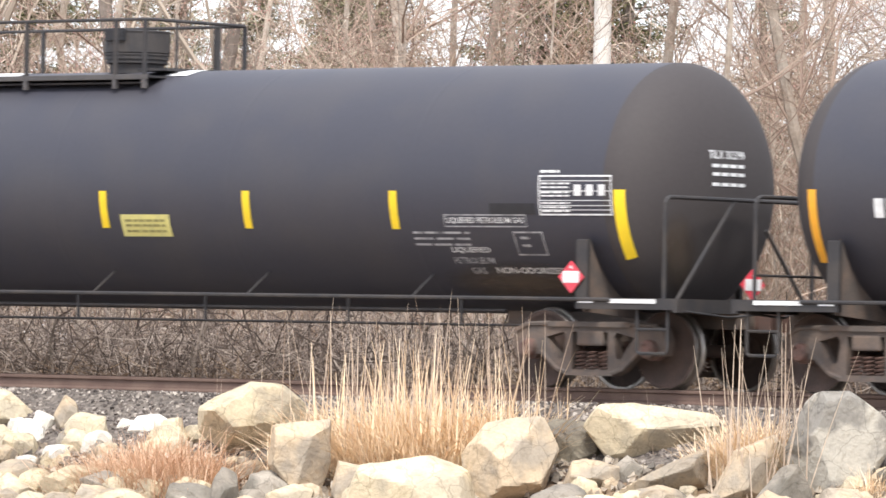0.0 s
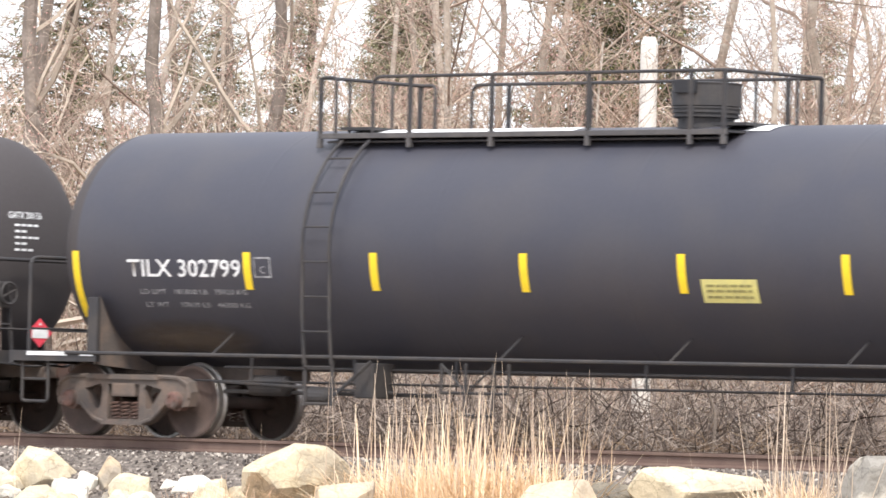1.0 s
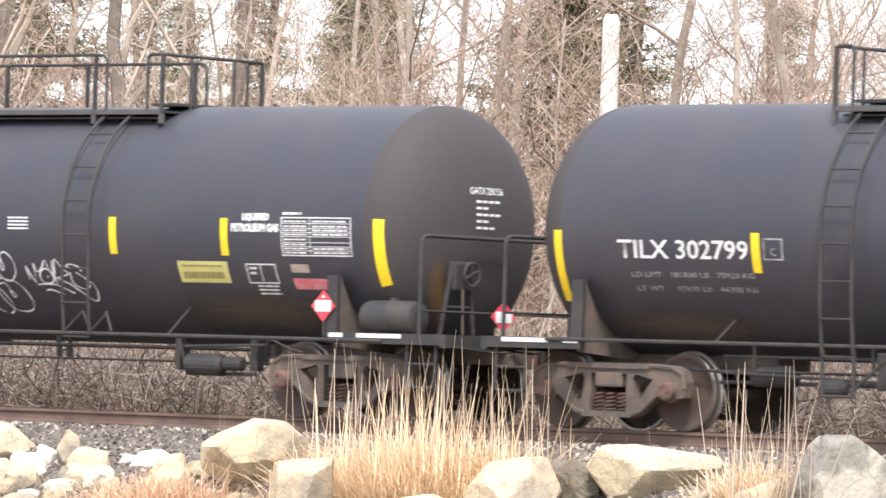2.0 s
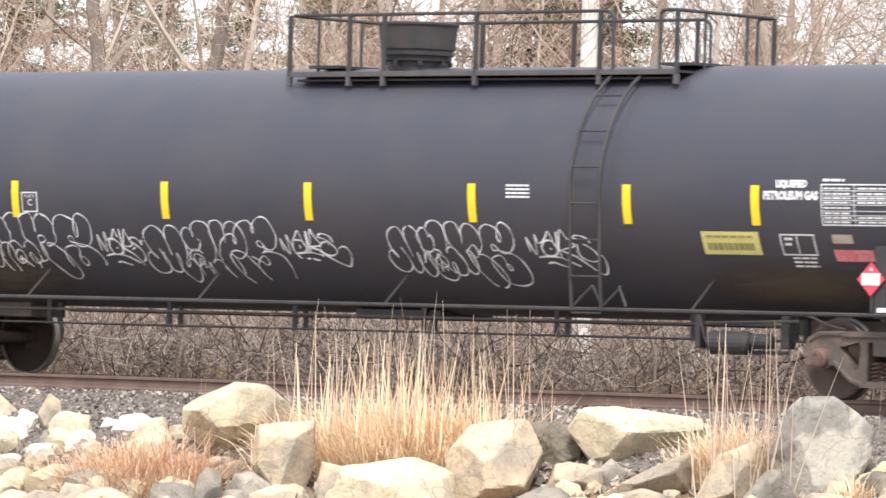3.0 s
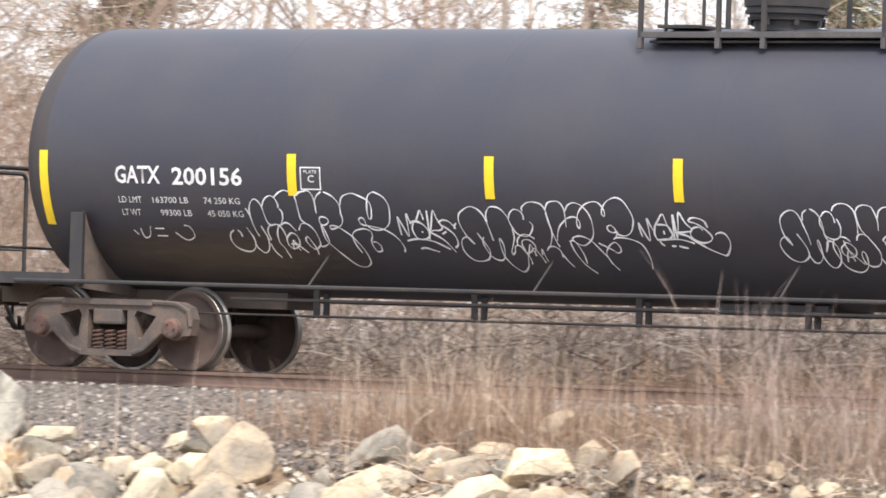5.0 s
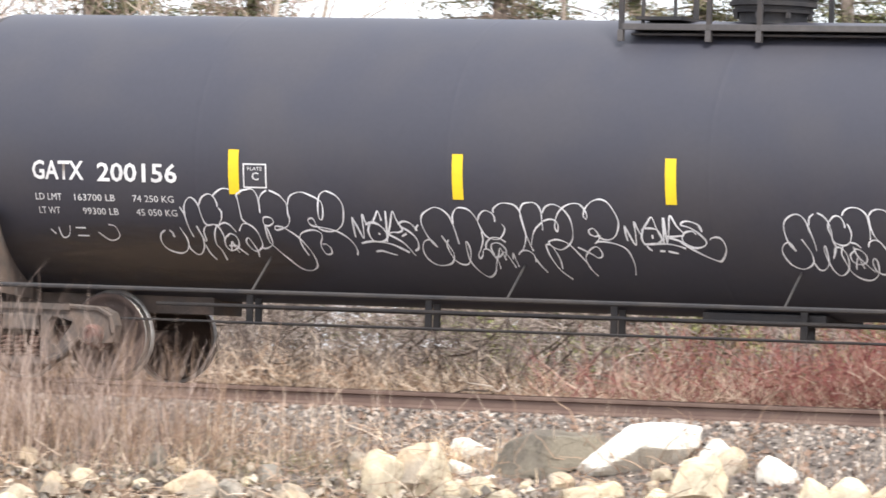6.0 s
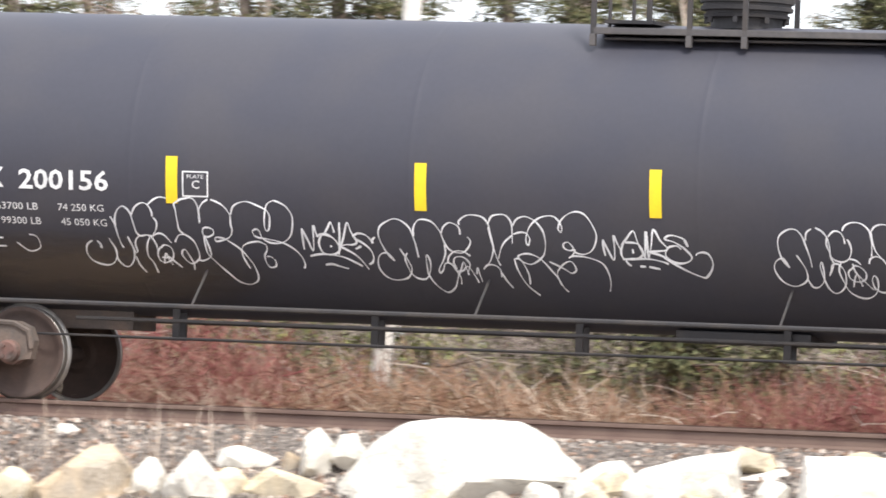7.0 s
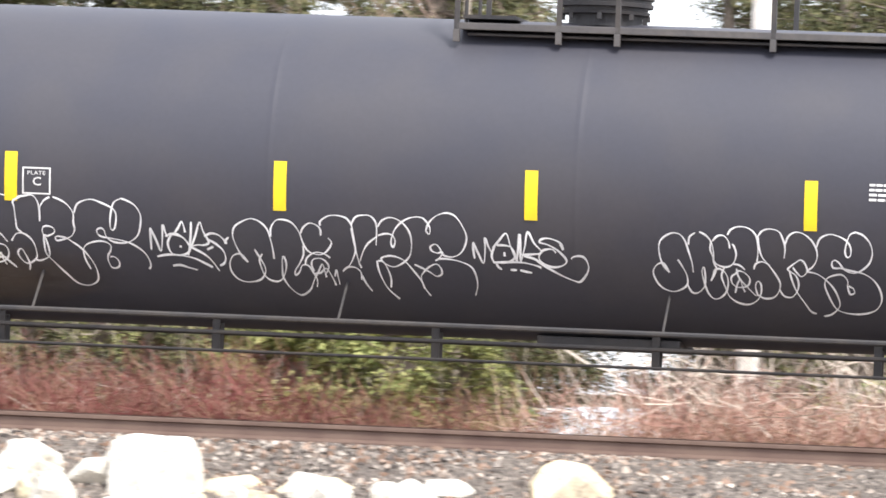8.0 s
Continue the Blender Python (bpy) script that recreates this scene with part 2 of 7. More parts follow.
def border(bm, x0, x1, z0, z1, w=0.018):
    for a, b, c, d in ((x0, x1, z1 - w, z1), (x0, x1, z0, z0 + w), (x0, x0 + w, z0 + w, z1 - w), (x1 - w, x1, z0 + w, z1 - w)):
        decal(bm, a, b, c, d)
    return bm


def lettering(text, x0, x1, z0, z1, place=on_tank, bold=0.0):
    """Built-in lettering, stretched to its field and laid on the shell."""
    cu = bpy.data.curves.new("lettering", "FONT")
    cu.body, cu.size, cu.resolution_u, cu.offset = text, 1.0, 2, bold
    ob = bpy.data.objects.new("lettering", cu)
    scene.collection.objects.link(ob)
    me = bpy.data.meshes.new_from_object(ob.evaluated_get(bpy.context.evaluated_depsgraph_get()))
    bpy.data.objects.remove(ob)
    bpy.data.curves.remove(cu)
    bm = bmesh.new()
    bm.from_mesh(me)
    bpy.data.meshes.remove(me)
    xs, ys = [v.co.x for v in bm.verts], [v.co.y for v in bm.verts]
    a, b, c, d = min(xs), max(xs), min(ys), max(ys)
    for v in bm.verts:
        v.co = place(x0 + (v.co.x - a) / (b - a) * (x1 - x0), z0 + (v.co.y - c) / (d - c) * (z1 - z0))
    return bm


def bars(bm, x0, x1, zs, h, seed=0, words=4):
    """Lines of small print too fine to read."""
    rnd = random.Random(seed)
    for z in zs:
        x = x0
        while x < x1 - 0.02:
            w = min(x1 - x, (x1 - x0) / words * rnd.uniform(0.6, 1.2))
            decal(bm, x, x + w * 0.86, z, z + h)
            x += w
    return bm


def stroke(bm, pts, w=0.014):
    """A sprayed line of even width along smooth points on the shell."""
    fine = []
    p = [pts[0]] + list(pts) + [pts[-1]]
    for a, b, c, d in zip(p, p[1:], p[2:], p[3:]):
        for k in (0, 0.2, 0.4, 0.6, 0.8):
            q = []
            for i in (0, 1):
                q.append(0.5 * (2 * b[i] + (c[i] - a[i]) * k + (2 * a[i] - 5 * b[i] + 4 * c[i] - d[i]) * k * k + (3 * b[i] - a[i] - 3 * c[i] + d[i]) * k ** 3))
            fine.append(Vector(q))
    fine.append(Vector(pts[-1]))
    left, right = [], []
    for i, q in enumerate(fine):
        t = fine[min(i + 1, len(fine) - 1)] - fine[max(i - 1, 0)]
        if t.length < 1e-6:
            t = Vector((1, 0))
        s = Vector((-t.y, t.x)).normalized() * w * (0.5 + 0.18 * math.sin(i * 0.37))
        left.append(bm.verts.new(on_tank(q.x + s.x, q.y + s.y, 0.009)))
        right.append(bm.verts.new(on_tank(q.x - s.x, q.y - s.y, 0.009)))
    for i in range(len(fine) - 1):
        bm.faces.new((left[i], right[i], right[i + 1], left[i + 1]))
    return bm


def side_frame_mesh():
    """One cast truck side with its two openings and the spring window."""
    bm = bmesh.new()
    outline = [(-1.13, 0.40), (-1.16, 0.58), (-1.11, 0.71), (-0.98, 0.765), (-0.62, 0.785), (0.62, 0.785), (0.98, 0.765), (1.11, 0.71), (1.16, 0.58), (1.13, 0.40), (0.98, 0.38), (0.72, 0.40),
               (0.48, 0.20), (0.36, 0.15), (-0.36, 0.15), (-0.48, 0.20), (-0.72, 0.40), (-0.98, 0.38)]
    holes = [[(-0.66, 0.60), (-0.40, 0.66), (-0.36, 0.60), (-0.40, 0.36), (-0.46, 0.34)], [(0.66, 0.60), (0.46, 0.34), (0.40, 0.36), (0.36, 0.60), (0.40, 0.66)],
             [(-0.27, 0.22), (-0.27, 0.66), (0.27, 0.66), (0.27, 0.22)]]
    plate(bm, outline, -1.09, -0.95, holes)
    bmesh.ops.recalc_face_normals(bm, faces=bm.faces)
    # flanges that stiffen the casting
    for s in (-1, 1):
        tube(bm, [(s * 0.60, -1.09, 0.76), (s * 0.95, -1.09, 0.745), (s * 1.1, -1.09, 0.67), (s * 1.13, -1.09, 0.5)], 0.028, 6)
        tube(bm, [(s * 0.74, -1.09, 0.43), (s * 0.50, -1.09, 0.23), (s * 0.34, -1.09, 0.18)], 0.03, 6)
    box(bm, -0.62, 0.62, -1.12, -1.06, 0.72, 0.775)
    box(bm, -0.36, 0.36, -1.12, -1.06, 0.15, 0.19)
    me = bpy.data.meshes.new("side_frame")
    bm.to_mesh(me)
    bm.free()
    return me


def spring_mesh():
    bm = bmesh.new()
    pts = []
    for i in range(41):
        a = i * 2 * math.pi * 5 / 40
        pts.append((0.062 * math.cos(a), 0.062 * math.sin(a), 0.23 * i / 40))
    tube(bm, pts, 0.0145, 5)
    me = bpy.data.meshes.new("coil_spring")
    bm.to_mesh(me)
    bm.free()
    return me


def wheel_mesh():
    """A rail wheel on the y axis: outer face at y 0, flange inside."""
    bm = bmesh.new()
    prof = [(-0.06, 0.05), (-0.06, 0.10), (-0.045, 0.13), (0.0, 0.16), (0.03, 0.24), (0.03, 0.33), (0.012, 0.38), (-0.008, 0.405), (-0.012, 0.425), (-0.012, 0.447), (-0.004, 0.452), (0.06, 0.452), (0.06, 0.2), (0.1, 0.15), (0.1, 0.05)]
    lathe(bm, prof, "y", 40)
    me = bpy.data.meshes.new("wheel")
    bmesh.ops.recalc_face_normals(bm, faces=bm.faces)
    bm.to_mesh(me)
    bm.free()
    return me


def tread_mesh():
    bm = bmesh.new()
    prof = [(-0.002, 0.4525), (0.004, 0.459), (0.095, 0.463), (0.11, 0.485), (0.125, 0.492), (0.138, 0.485), (0.138, 0.4525)]
    rings = []
    for y, r in prof:
        rings.append([bm.verts.new((r * math.cos(2 * math.pi * j / 48), y, r * math.sin(2 * math.pi * j / 48))) for j in range(48)])
    for u, v in zip(rings, rings[1:] + rings[:1]):
        for j in range(48):
            bm.faces.new((u[j], u[(j + 1) % 48], v[(j + 1) % 48], v[j]))
    bmesh.ops.recalc_face_normals(bm, faces=bm.faces)
    me = bpy.data.meshes.new("tyre")
    bm.to_mesh(me)
    bm.free()
    return me


SIDE_FRAME, SPRING, WHEEL, TYRE = side_frame_mesh(), spring_mesh(), wheel_mesh(), tread_mesh()
WHEELSETS = []


def wheelset(car, x):
    bm = bmesh.new()
    lathe(bm, [(-1.05, 0.07), (-0.74, 0.08), (-0.6, 0.085), (0.0, 0.075), (0.6, 0.085), (0.74, 0.08), (1.05, 0.07)], "y", 16)
    axle = part("wheelset", bm, WHEEL_FACE, car, "brown steel axle with two rail wheels", True)
    axle.location = (x, 0, 0.463)
    for s in (-1, 1):
        w = shared("wheel", WHEEL, WHEEL_FACE, axle, smooth=True)
        t = shared("tyre", TYRE, TREAD, axle, "bright worn steel tread", True)
        for o in (w, t):
            o.location = (0, s * 0.80, 0)
            if s > 0:
                o.rotation_euler = (0, 0, math.pi)
    WHEELSETS.append((axle, x))


def truck(car, x, wheelbase=1.82):
    """Side frames, springs, bearings and bolster of one four-wheeled truck."""
    for s in (-1, 1):
        f = shared("side_frame", SIDE_FRAME, DUSTY_STEEL, car, "dusty cast steel truck side frame")
        f.location, f.rotation_euler = (x, 0, 0), (0, 0, 0 if s < 0 else math.pi)
        for k in (-0.17, 0.0, 0.17):
            c = shared("coil_spring", SPRING, RUST_STEEL, f, smooth=True)
            c.location = (k, -1.02, 0.2)
        for k in (-1, 1):
            bm = bmesh.new()
            lathe(bm, [(-1.19, 0.085), (-1.17, 0.11), (-1.08, 0.115), (-1.07, 0.135), (-0.95, 0.135)], "y", 18, (k * wheelbase / 2, 0, 0.47))
            for a in range(3):
                t = a * 2 * math.pi / 3
                tube(bm, [(k * wheelbase / 2 + 0.06 * math.cos(t), -1.21, 0.47 + 0.06 * math.sin(t)), (k * wheelbase / 2 + 0.06 * math.cos(t), -1.18, 0.47 + 0.06 * math.sin(t))], 0.018, 6)
            part("axle_bearing", bm, BEARING, f, "dusty roller bearing end cap", False)
    bm = box(bmesh.new(), x - 0.2, x + 0.2, -1.1, 1.1, 0.5, 0.68, 0.03)
    box(bm, x - 0.3, x + 0.3, -0.45, 0.45, 0.66, 0.8, 0.02)
    part("truck_bolster", bm, DUSTY_STEEL, car)
    bm = bmesh.new()
    for k in (-1, 1):
        box(bm, x + k * 0.42 - 0.04, x + k * 0.42 + 0.04, -0.95, 0.95, 0.36, 0.46)
        for s in (-1, 1):
            box(bm, x + k * 0.4 - 0.05 * k - 0.03, x + k * 0.4 + 0.03, s * 0.8 - 0.06, s * 0.8 + 0.06, 0.3, 0.56, 0.01)
    part("brake_beam", bm, RUST_STEEL, car)
    wheelset(car, x - wheelbase / 2)
    wheelset(car, x + wheelbase / 2)


def end_gear(car, half, s, center, braced):
    """Stub sill, end platform, coupler, handrail and steps at one end. s: which end."""
    x0, x1 = s * (center - 1.9), s * 10.05
    bm = box(bmesh.new(), min(x0, x1), max(x0, x1), -0.32, 0.32, 0.72, 1.0, 0.01)
    part("stub_sill", bm, DUSTY_STEEL, car, "dusty steel draft sill")
    a, b = sorted((s * (half + 0.15), s * 9.95))
    bm = box(bmesh.new(), a, b, -1.48, 1.48, 0.985, 1.02)
    for y in (-1.5, 1.42):
        box(bm, min(s * (center + 0.1), s * 9.95), max(s * (center + 0.1), s * 9.95), y, y + 0.08, 0.93, 1.06)
    box(bm, s * 9.95 - 0.04, s * 9.95 + 0.04, -1.5, 1.5, 0.9, 1.06)
    part("end_platform", bm, FRAME_BLACK, car)
    for k, w in ((0.15, 0.22), (0.6, 0.7)) if half > 8.8 or s > 0 else ():
        u, v = sorted((s * (center + k), s * (center + k + w)))
        part("edge_stripe", box(bmesh.new(), u, v, -1.51, -1.505, 1.0, 1.05), WHITE_PAINT, car)
    # coupler
    bm = box(bmesh.new(), min(s * 9.9, s * 10.2), max(s * 9.9, s * 10.2), -0.11, 0.11, 0.72, 0.94, 0.02)
    plate(bm, [(s * 10.18, 0.68), (s * 10.36, 0.70), (s * 10.36, 0.96), (s * 10.18, 0.98)], -0.2 if s > 0 else -0.04, 0.04 if s > 0 else 0.2)
    part("coupler", bm, RUST_STEEL, car, "rusty steel knuckle coupler")
    bm = tube(bmesh.new(), rounded([(s * 10.0, 0.35, 0.8), (s * 10.15, 0.4, 0.45), (s * 10.3, 0.3, 0.42), (s * 10.36, 0.2, 0.55)], 0.1), 0.025, 8)
    part("air_hose", bm, FRAME_BLACK, car)
    # handrail across the end
    x = s * (half + HEAD + 0.12)
    bm = tube(bmesh.new(), rounded([(x, -1.42, 1.0), (x, -1.42, 2.24), (x, 1.42, 2.24), (x, 1.42, 1.0)], 0.12), 0.026, 8)
    part("end_handrail", bm, FRAME_BLACK, car)
    if braced:
        bm = tube(bmesh.new(), [(x, -1.2, 1.02), (x, -0.1, 2.24)], 0.024, 6)
        tube(bm, [(x, 1.3, 1.02), (x, 0.5, 1.9)], 0.024, 6)
    else:
        bm = tube(bmesh.new(), [(x, -1.42, 1.34), (x, 1.42, 1.34)], 0.016, 6)
    part("handrail_brace", bm, FRAME_BLACK, car)
    # steps down the corner
    for y in (-1.44, 1.44):
        bm = tube(bmesh.new(), rounded([(s * 9.35, y, 1.0), (s * 9.35, y, 0.42), (s * 9.8, y, 0.42), (s * 9.8, y, 1.0)], 0.05), 0.02, 6)
        tube(bm, [(s * 9.35, y, 0.7), (s * 9.8, y, 0.7)], 0.018, 6)
        part("corner_step", bm, FRAME_BLACK, car)
    bm = tube(bmesh.new(), rounded([(s * 9.98, -1.4, 0.92), (s * 9.98, -0.5, 0.86), (s * 10.15, -0.2, 0.9)], 0.1), 0.016, 6)
    part("uncoupling_lever", bm, FRAME_BLACK, car)


def bolster(car, x):
    """The upright plates and web that carry the tank over a truck."""
    for s in (-1, 1):
        bm = box(bmesh.new(), x - 0.085, x + 0.085, s * 1.47 - 0.03, s * 1.47 + 0.03, 0.98, 1.74, 0.01)
        part("bolster_post", bm, FRAME_BLACK, car)
        bm = bmesh.new()
        ring = [(s * 1.44, 0.9), (s * 1.44, 1.72), (s * 1.36, 1.74)]
        for k in range(9):
            a = radians(24 + 62 * k / 8)
            ring.append((s * R_TANK * math.cos(a) * 1.0, TANK_Z - R_TANK * math.sin(a)))
        ring.append((s * 0.1, 0.8))
        vs = [bm.verts.new((x - 0.02, y, z)) for y, z in ring]
        ws = [bm.verts.new((x + 0.02, y, z)) for y, z in ring]
        bm.faces.new(vs)
        bm.faces.new(ws[::-1])
        for i in range(len(vs)):
            j = (i + 1) % len(vs)
            bm.faces.new((vs[i], vs[j], ws[j], ws[i]))
        part("saddle_web", bm, DUSTY_STEEL, car, "dust-browned steel saddle plate")


def ladder(car, x, w=0.44, steps=True):
    """A side ladder bent round the shell up to the top platform."""
    for k in (-w / 2, w / 2):
        pts = [(x + k, -1.52, 0.95), (x + k, -1.58, 1.5)]
        for i in range(9):
            a = radians(-10 + 68 * i / 8)
            pts.append((x + k, -(R_TANK + 0.12) * math.cos(a), TANK_Z + (R_TANK + 0.12) * math.sin(a)))
        part("ladder_rail", tube(bmesh.new(), pts, 0.022, 6), FRAME_BLACK, car)
    for i in range(7):
        z = 0.92 + 0.425 * i
        y = -1.53 if z < 1.2 else (-1.58 if z < 1.9 else -math.sqrt((R_TANK + 0.12) ** 2 - (z - TANK_Z) ** 2))
        part("rung", tube(bmesh.new(), [(x - w / 2, y, z), (x + w / 2, y, z)], 0.012, 6), FRAME_BLACK, car)
    bm = bmesh.new()
    if not steps:
        for u, v in ((x - w / 2, x), (x + w / 2, x), (x + w / 2, x + w), (x + w * 1.3, x + w * 0.9)):
            tube(bm, [(u, -1.5, 1.0), (v, -1.42, 1.24)], 0.016, 6)
        part("ladder_brace", bm, FRAME_BLACK, car)
        return
    for k in (-w / 2, w / 2):
        tube(bm, [(x + k, -1.5, 1.0), (x + k, -1.5, 0.45)], 0.024, 6)
    tube(bm, [(x - w / 2, -1.5, 0.47), (x + w / 2, -1.5, 0.47)], 0.018, 6)
    tube(bm, [(x + w / 2, -1.5, 0.55), (x + w / 2 + 0.45, -1.3, 1.0)], 0.022, 6)
    part("ladder_step", bm, FRAME_BLACK, car)


def platform(car, x0, x1, posts, gap, dome_r, dome_top):
    """The walkway on top with its railings, and the valve housing within. gap: where the ladder comes up."""
    y, z, top = 0.93, 3.762, 4.48
    for s in (-1, 1):
        u, v = sorted((s * 0.58, s * y))
        part("walkway", box(bmesh.new(), x0, x1, u, v, z - 0.01, z + 0.015), FRAME_BLACK, car)
        bm = box(bmesh.new(), x0, x1, s * y - 0.02, s * y + 0.02, z - 0.035, z + 0.03, 0.006)
        part("walkway_edge", bm, FRAME_GREY, car, "grey steel walkway edge")
        part("walkway_rail", tube(bmesh.new(), [(x0 + 0.1, s * y * 0.96, z - 0.075), (x1 - 0.1, s * y * 0.96, z - 0.075)], 0.014, 6), FRAME_BLACK, car)
        for p in posts:
            part("walkway_bracket", box(bmesh.new(), p - 0.03, p + 0.03, s * 0.93 - 0.03, s * 0.93 + 0.03, z - 0.15, z - 0.035, 0.006), FRAME_GREY, car)
    for xx in (x0, x1):
        part("walkway", box(bmesh.new(), min(xx, xx + 0.5 * (1 if xx == x0 else -1)), max(xx, xx + 0.5 * (1 if xx == x0 else -1)), -0.58, 0.58, z + 0.09, z + 0.125), FRAME_BLACK, car)
    ladder_end = x0 if abs(gap[0] - x0) < abs(gap[1] - x1) else x1
    other = x1 if ladder_end == x0 else x0
    far_side, near_side = (gap[1], gap[0]) if ladder_end == x0 else (gap[0], gap[1])
    for s in (-1, 1):
        bm = tube(bmesh.new(), rounded([(far_side, s * y, z), (far_side, s * y, top), (other, s * y, top), (other, 0, top - 0.0)], 0.13), 0.022, 8)
        part("handrail", bm, FRAME_BLACK, car)
        bm = tube(bmesh.new(), rounded([(near_side, s * y, z), (near_side, s * y, top), (ladder_end, s * y, top), (ladder_end, 0, top)], 0.07), 0.022, 8)
        part("handrail", bm, FRAME_BLACK, car)
        for p in posts:
            part("railing_post", box(bmesh.new(), p - 0.024, p + 0.024, s * y - 0.02, s * y + 0.02, z - 0.1, top), FRAME_BLACK, car)
    for p in (x0, x1):
        for yy in (-0.4, 0.4):
            part("railing_post", tube(bmesh.new(), [(p, yy, z + 0.05), (p, yy, top)], 0.02, 6), FRAME_BLACK, car)
    r = dome_r
    bm = lathe(bmesh.new(), [(3.84, r * 0.82), (3.96, r * 0.82), (3.97, r * 0.93), (4.03, r * 0.93), (4.04, r * 0.97), (4.10, r * 0.97), (4.11, r), (dome_top - 0.03, r), (dome_top, r * 1.02), (dome_top + 0.01, r * 0.95), (dome_top - 0.05, r * 0.9)], "z", 36)
    if r > 0.45:
        bm.free()
        bm = lathe(bmesh.new(), [(3.84, r * 0.72), (3.95, r * 0.72), (3.955, r * 0.86), (3.985, r * 0.88), (3.99, r * 0.83), (4.02, r * 0.83), (4.025, r * 0.93), (4.06, r * 0.94), (4.065, r * 0.9), (4.09, r * 0.9),
                                 (4.1, r * 0.95), (dome_top - 0.03, r * 1.02), (dome_top - 0.025, r * 1.06), (dome_top, r * 1.06), (dome_top + 0.01, r * 0.97), (dome_top - 0.04, r * 0.9)], "z", 40)
    d = part("valve_housing", bm, FRAME_BLACK, car, "round black steel valve housing")
    if r > 0.45:
        for k in range(8):
            a = k * math.pi / 4
            part("housing_bolt", box(bmesh.new(), r * 0.84 * math.cos(a) - 0.02, r * 0.84 * math.cos(a) + 0.02, r * 0.84 * math.sin(a) - 0.02, r * 0.84 * math.sin(a) + 0.02, 3.90, 3.955), FRAME_BLACK, d)
        return
    for k in range(3):
        z = 3.985 + 0.05 * k
        part("housing_ring", lathe(bmesh.new(), [(z - 0.012, r * 0.9), (z - 0.01, r * (0.96 + 0.02 * k)), (z + 0.01, r * (0.96 + 0.02 * k)), (z + 0.012, r * 0.9)], "z", 32), FRAME_BLACK, d)
    part("housing_hatch", box(bmesh.new(), -0.16, 0.16, -r - 0.02, -r + 0.05, dome_top - 0.13, dome_top + 0.03, 0.01), DARK_LABEL, d)


def placard(car, x, y, z, size=0.2, turn=0):
    """A red diamond placard with its white number band, on a holder."""
    bm = bmesh.new()
    plate(bm, [(-size, 0), (0, -size), (size, 0), (0, size)], 0.0, 0.01)
    me = bpy.data.meshes.new("placard")
    bmesh.ops.recalc_face_normals(bm, faces=bm.faces)
    bm.to_mesh(me)
    bm.free()
    p = shared("placard", me, PLACARD_RED, car, "red diamond hazard placard with white band")
    p.location, p.rotation_euler = (x, y, z), (0, 0, radians(turn))
    k = size * 0.36
    bm = plate(bmesh.new(), [(-size + k, -k), (size - k, -k), (size - k * 0.9, k), (-size + k, k)], -0.006, -0.001)
    part("number_band", bm, WHITE_PAINT, p)
    bm = plate(bmesh.new(), [(-0.02, size * 0.55), (0.03, size * 0.5), (0.0, size * 0.72)], -0.006, -0.001)
    part("flame_mark", bm, WHITE_PAINT, p)


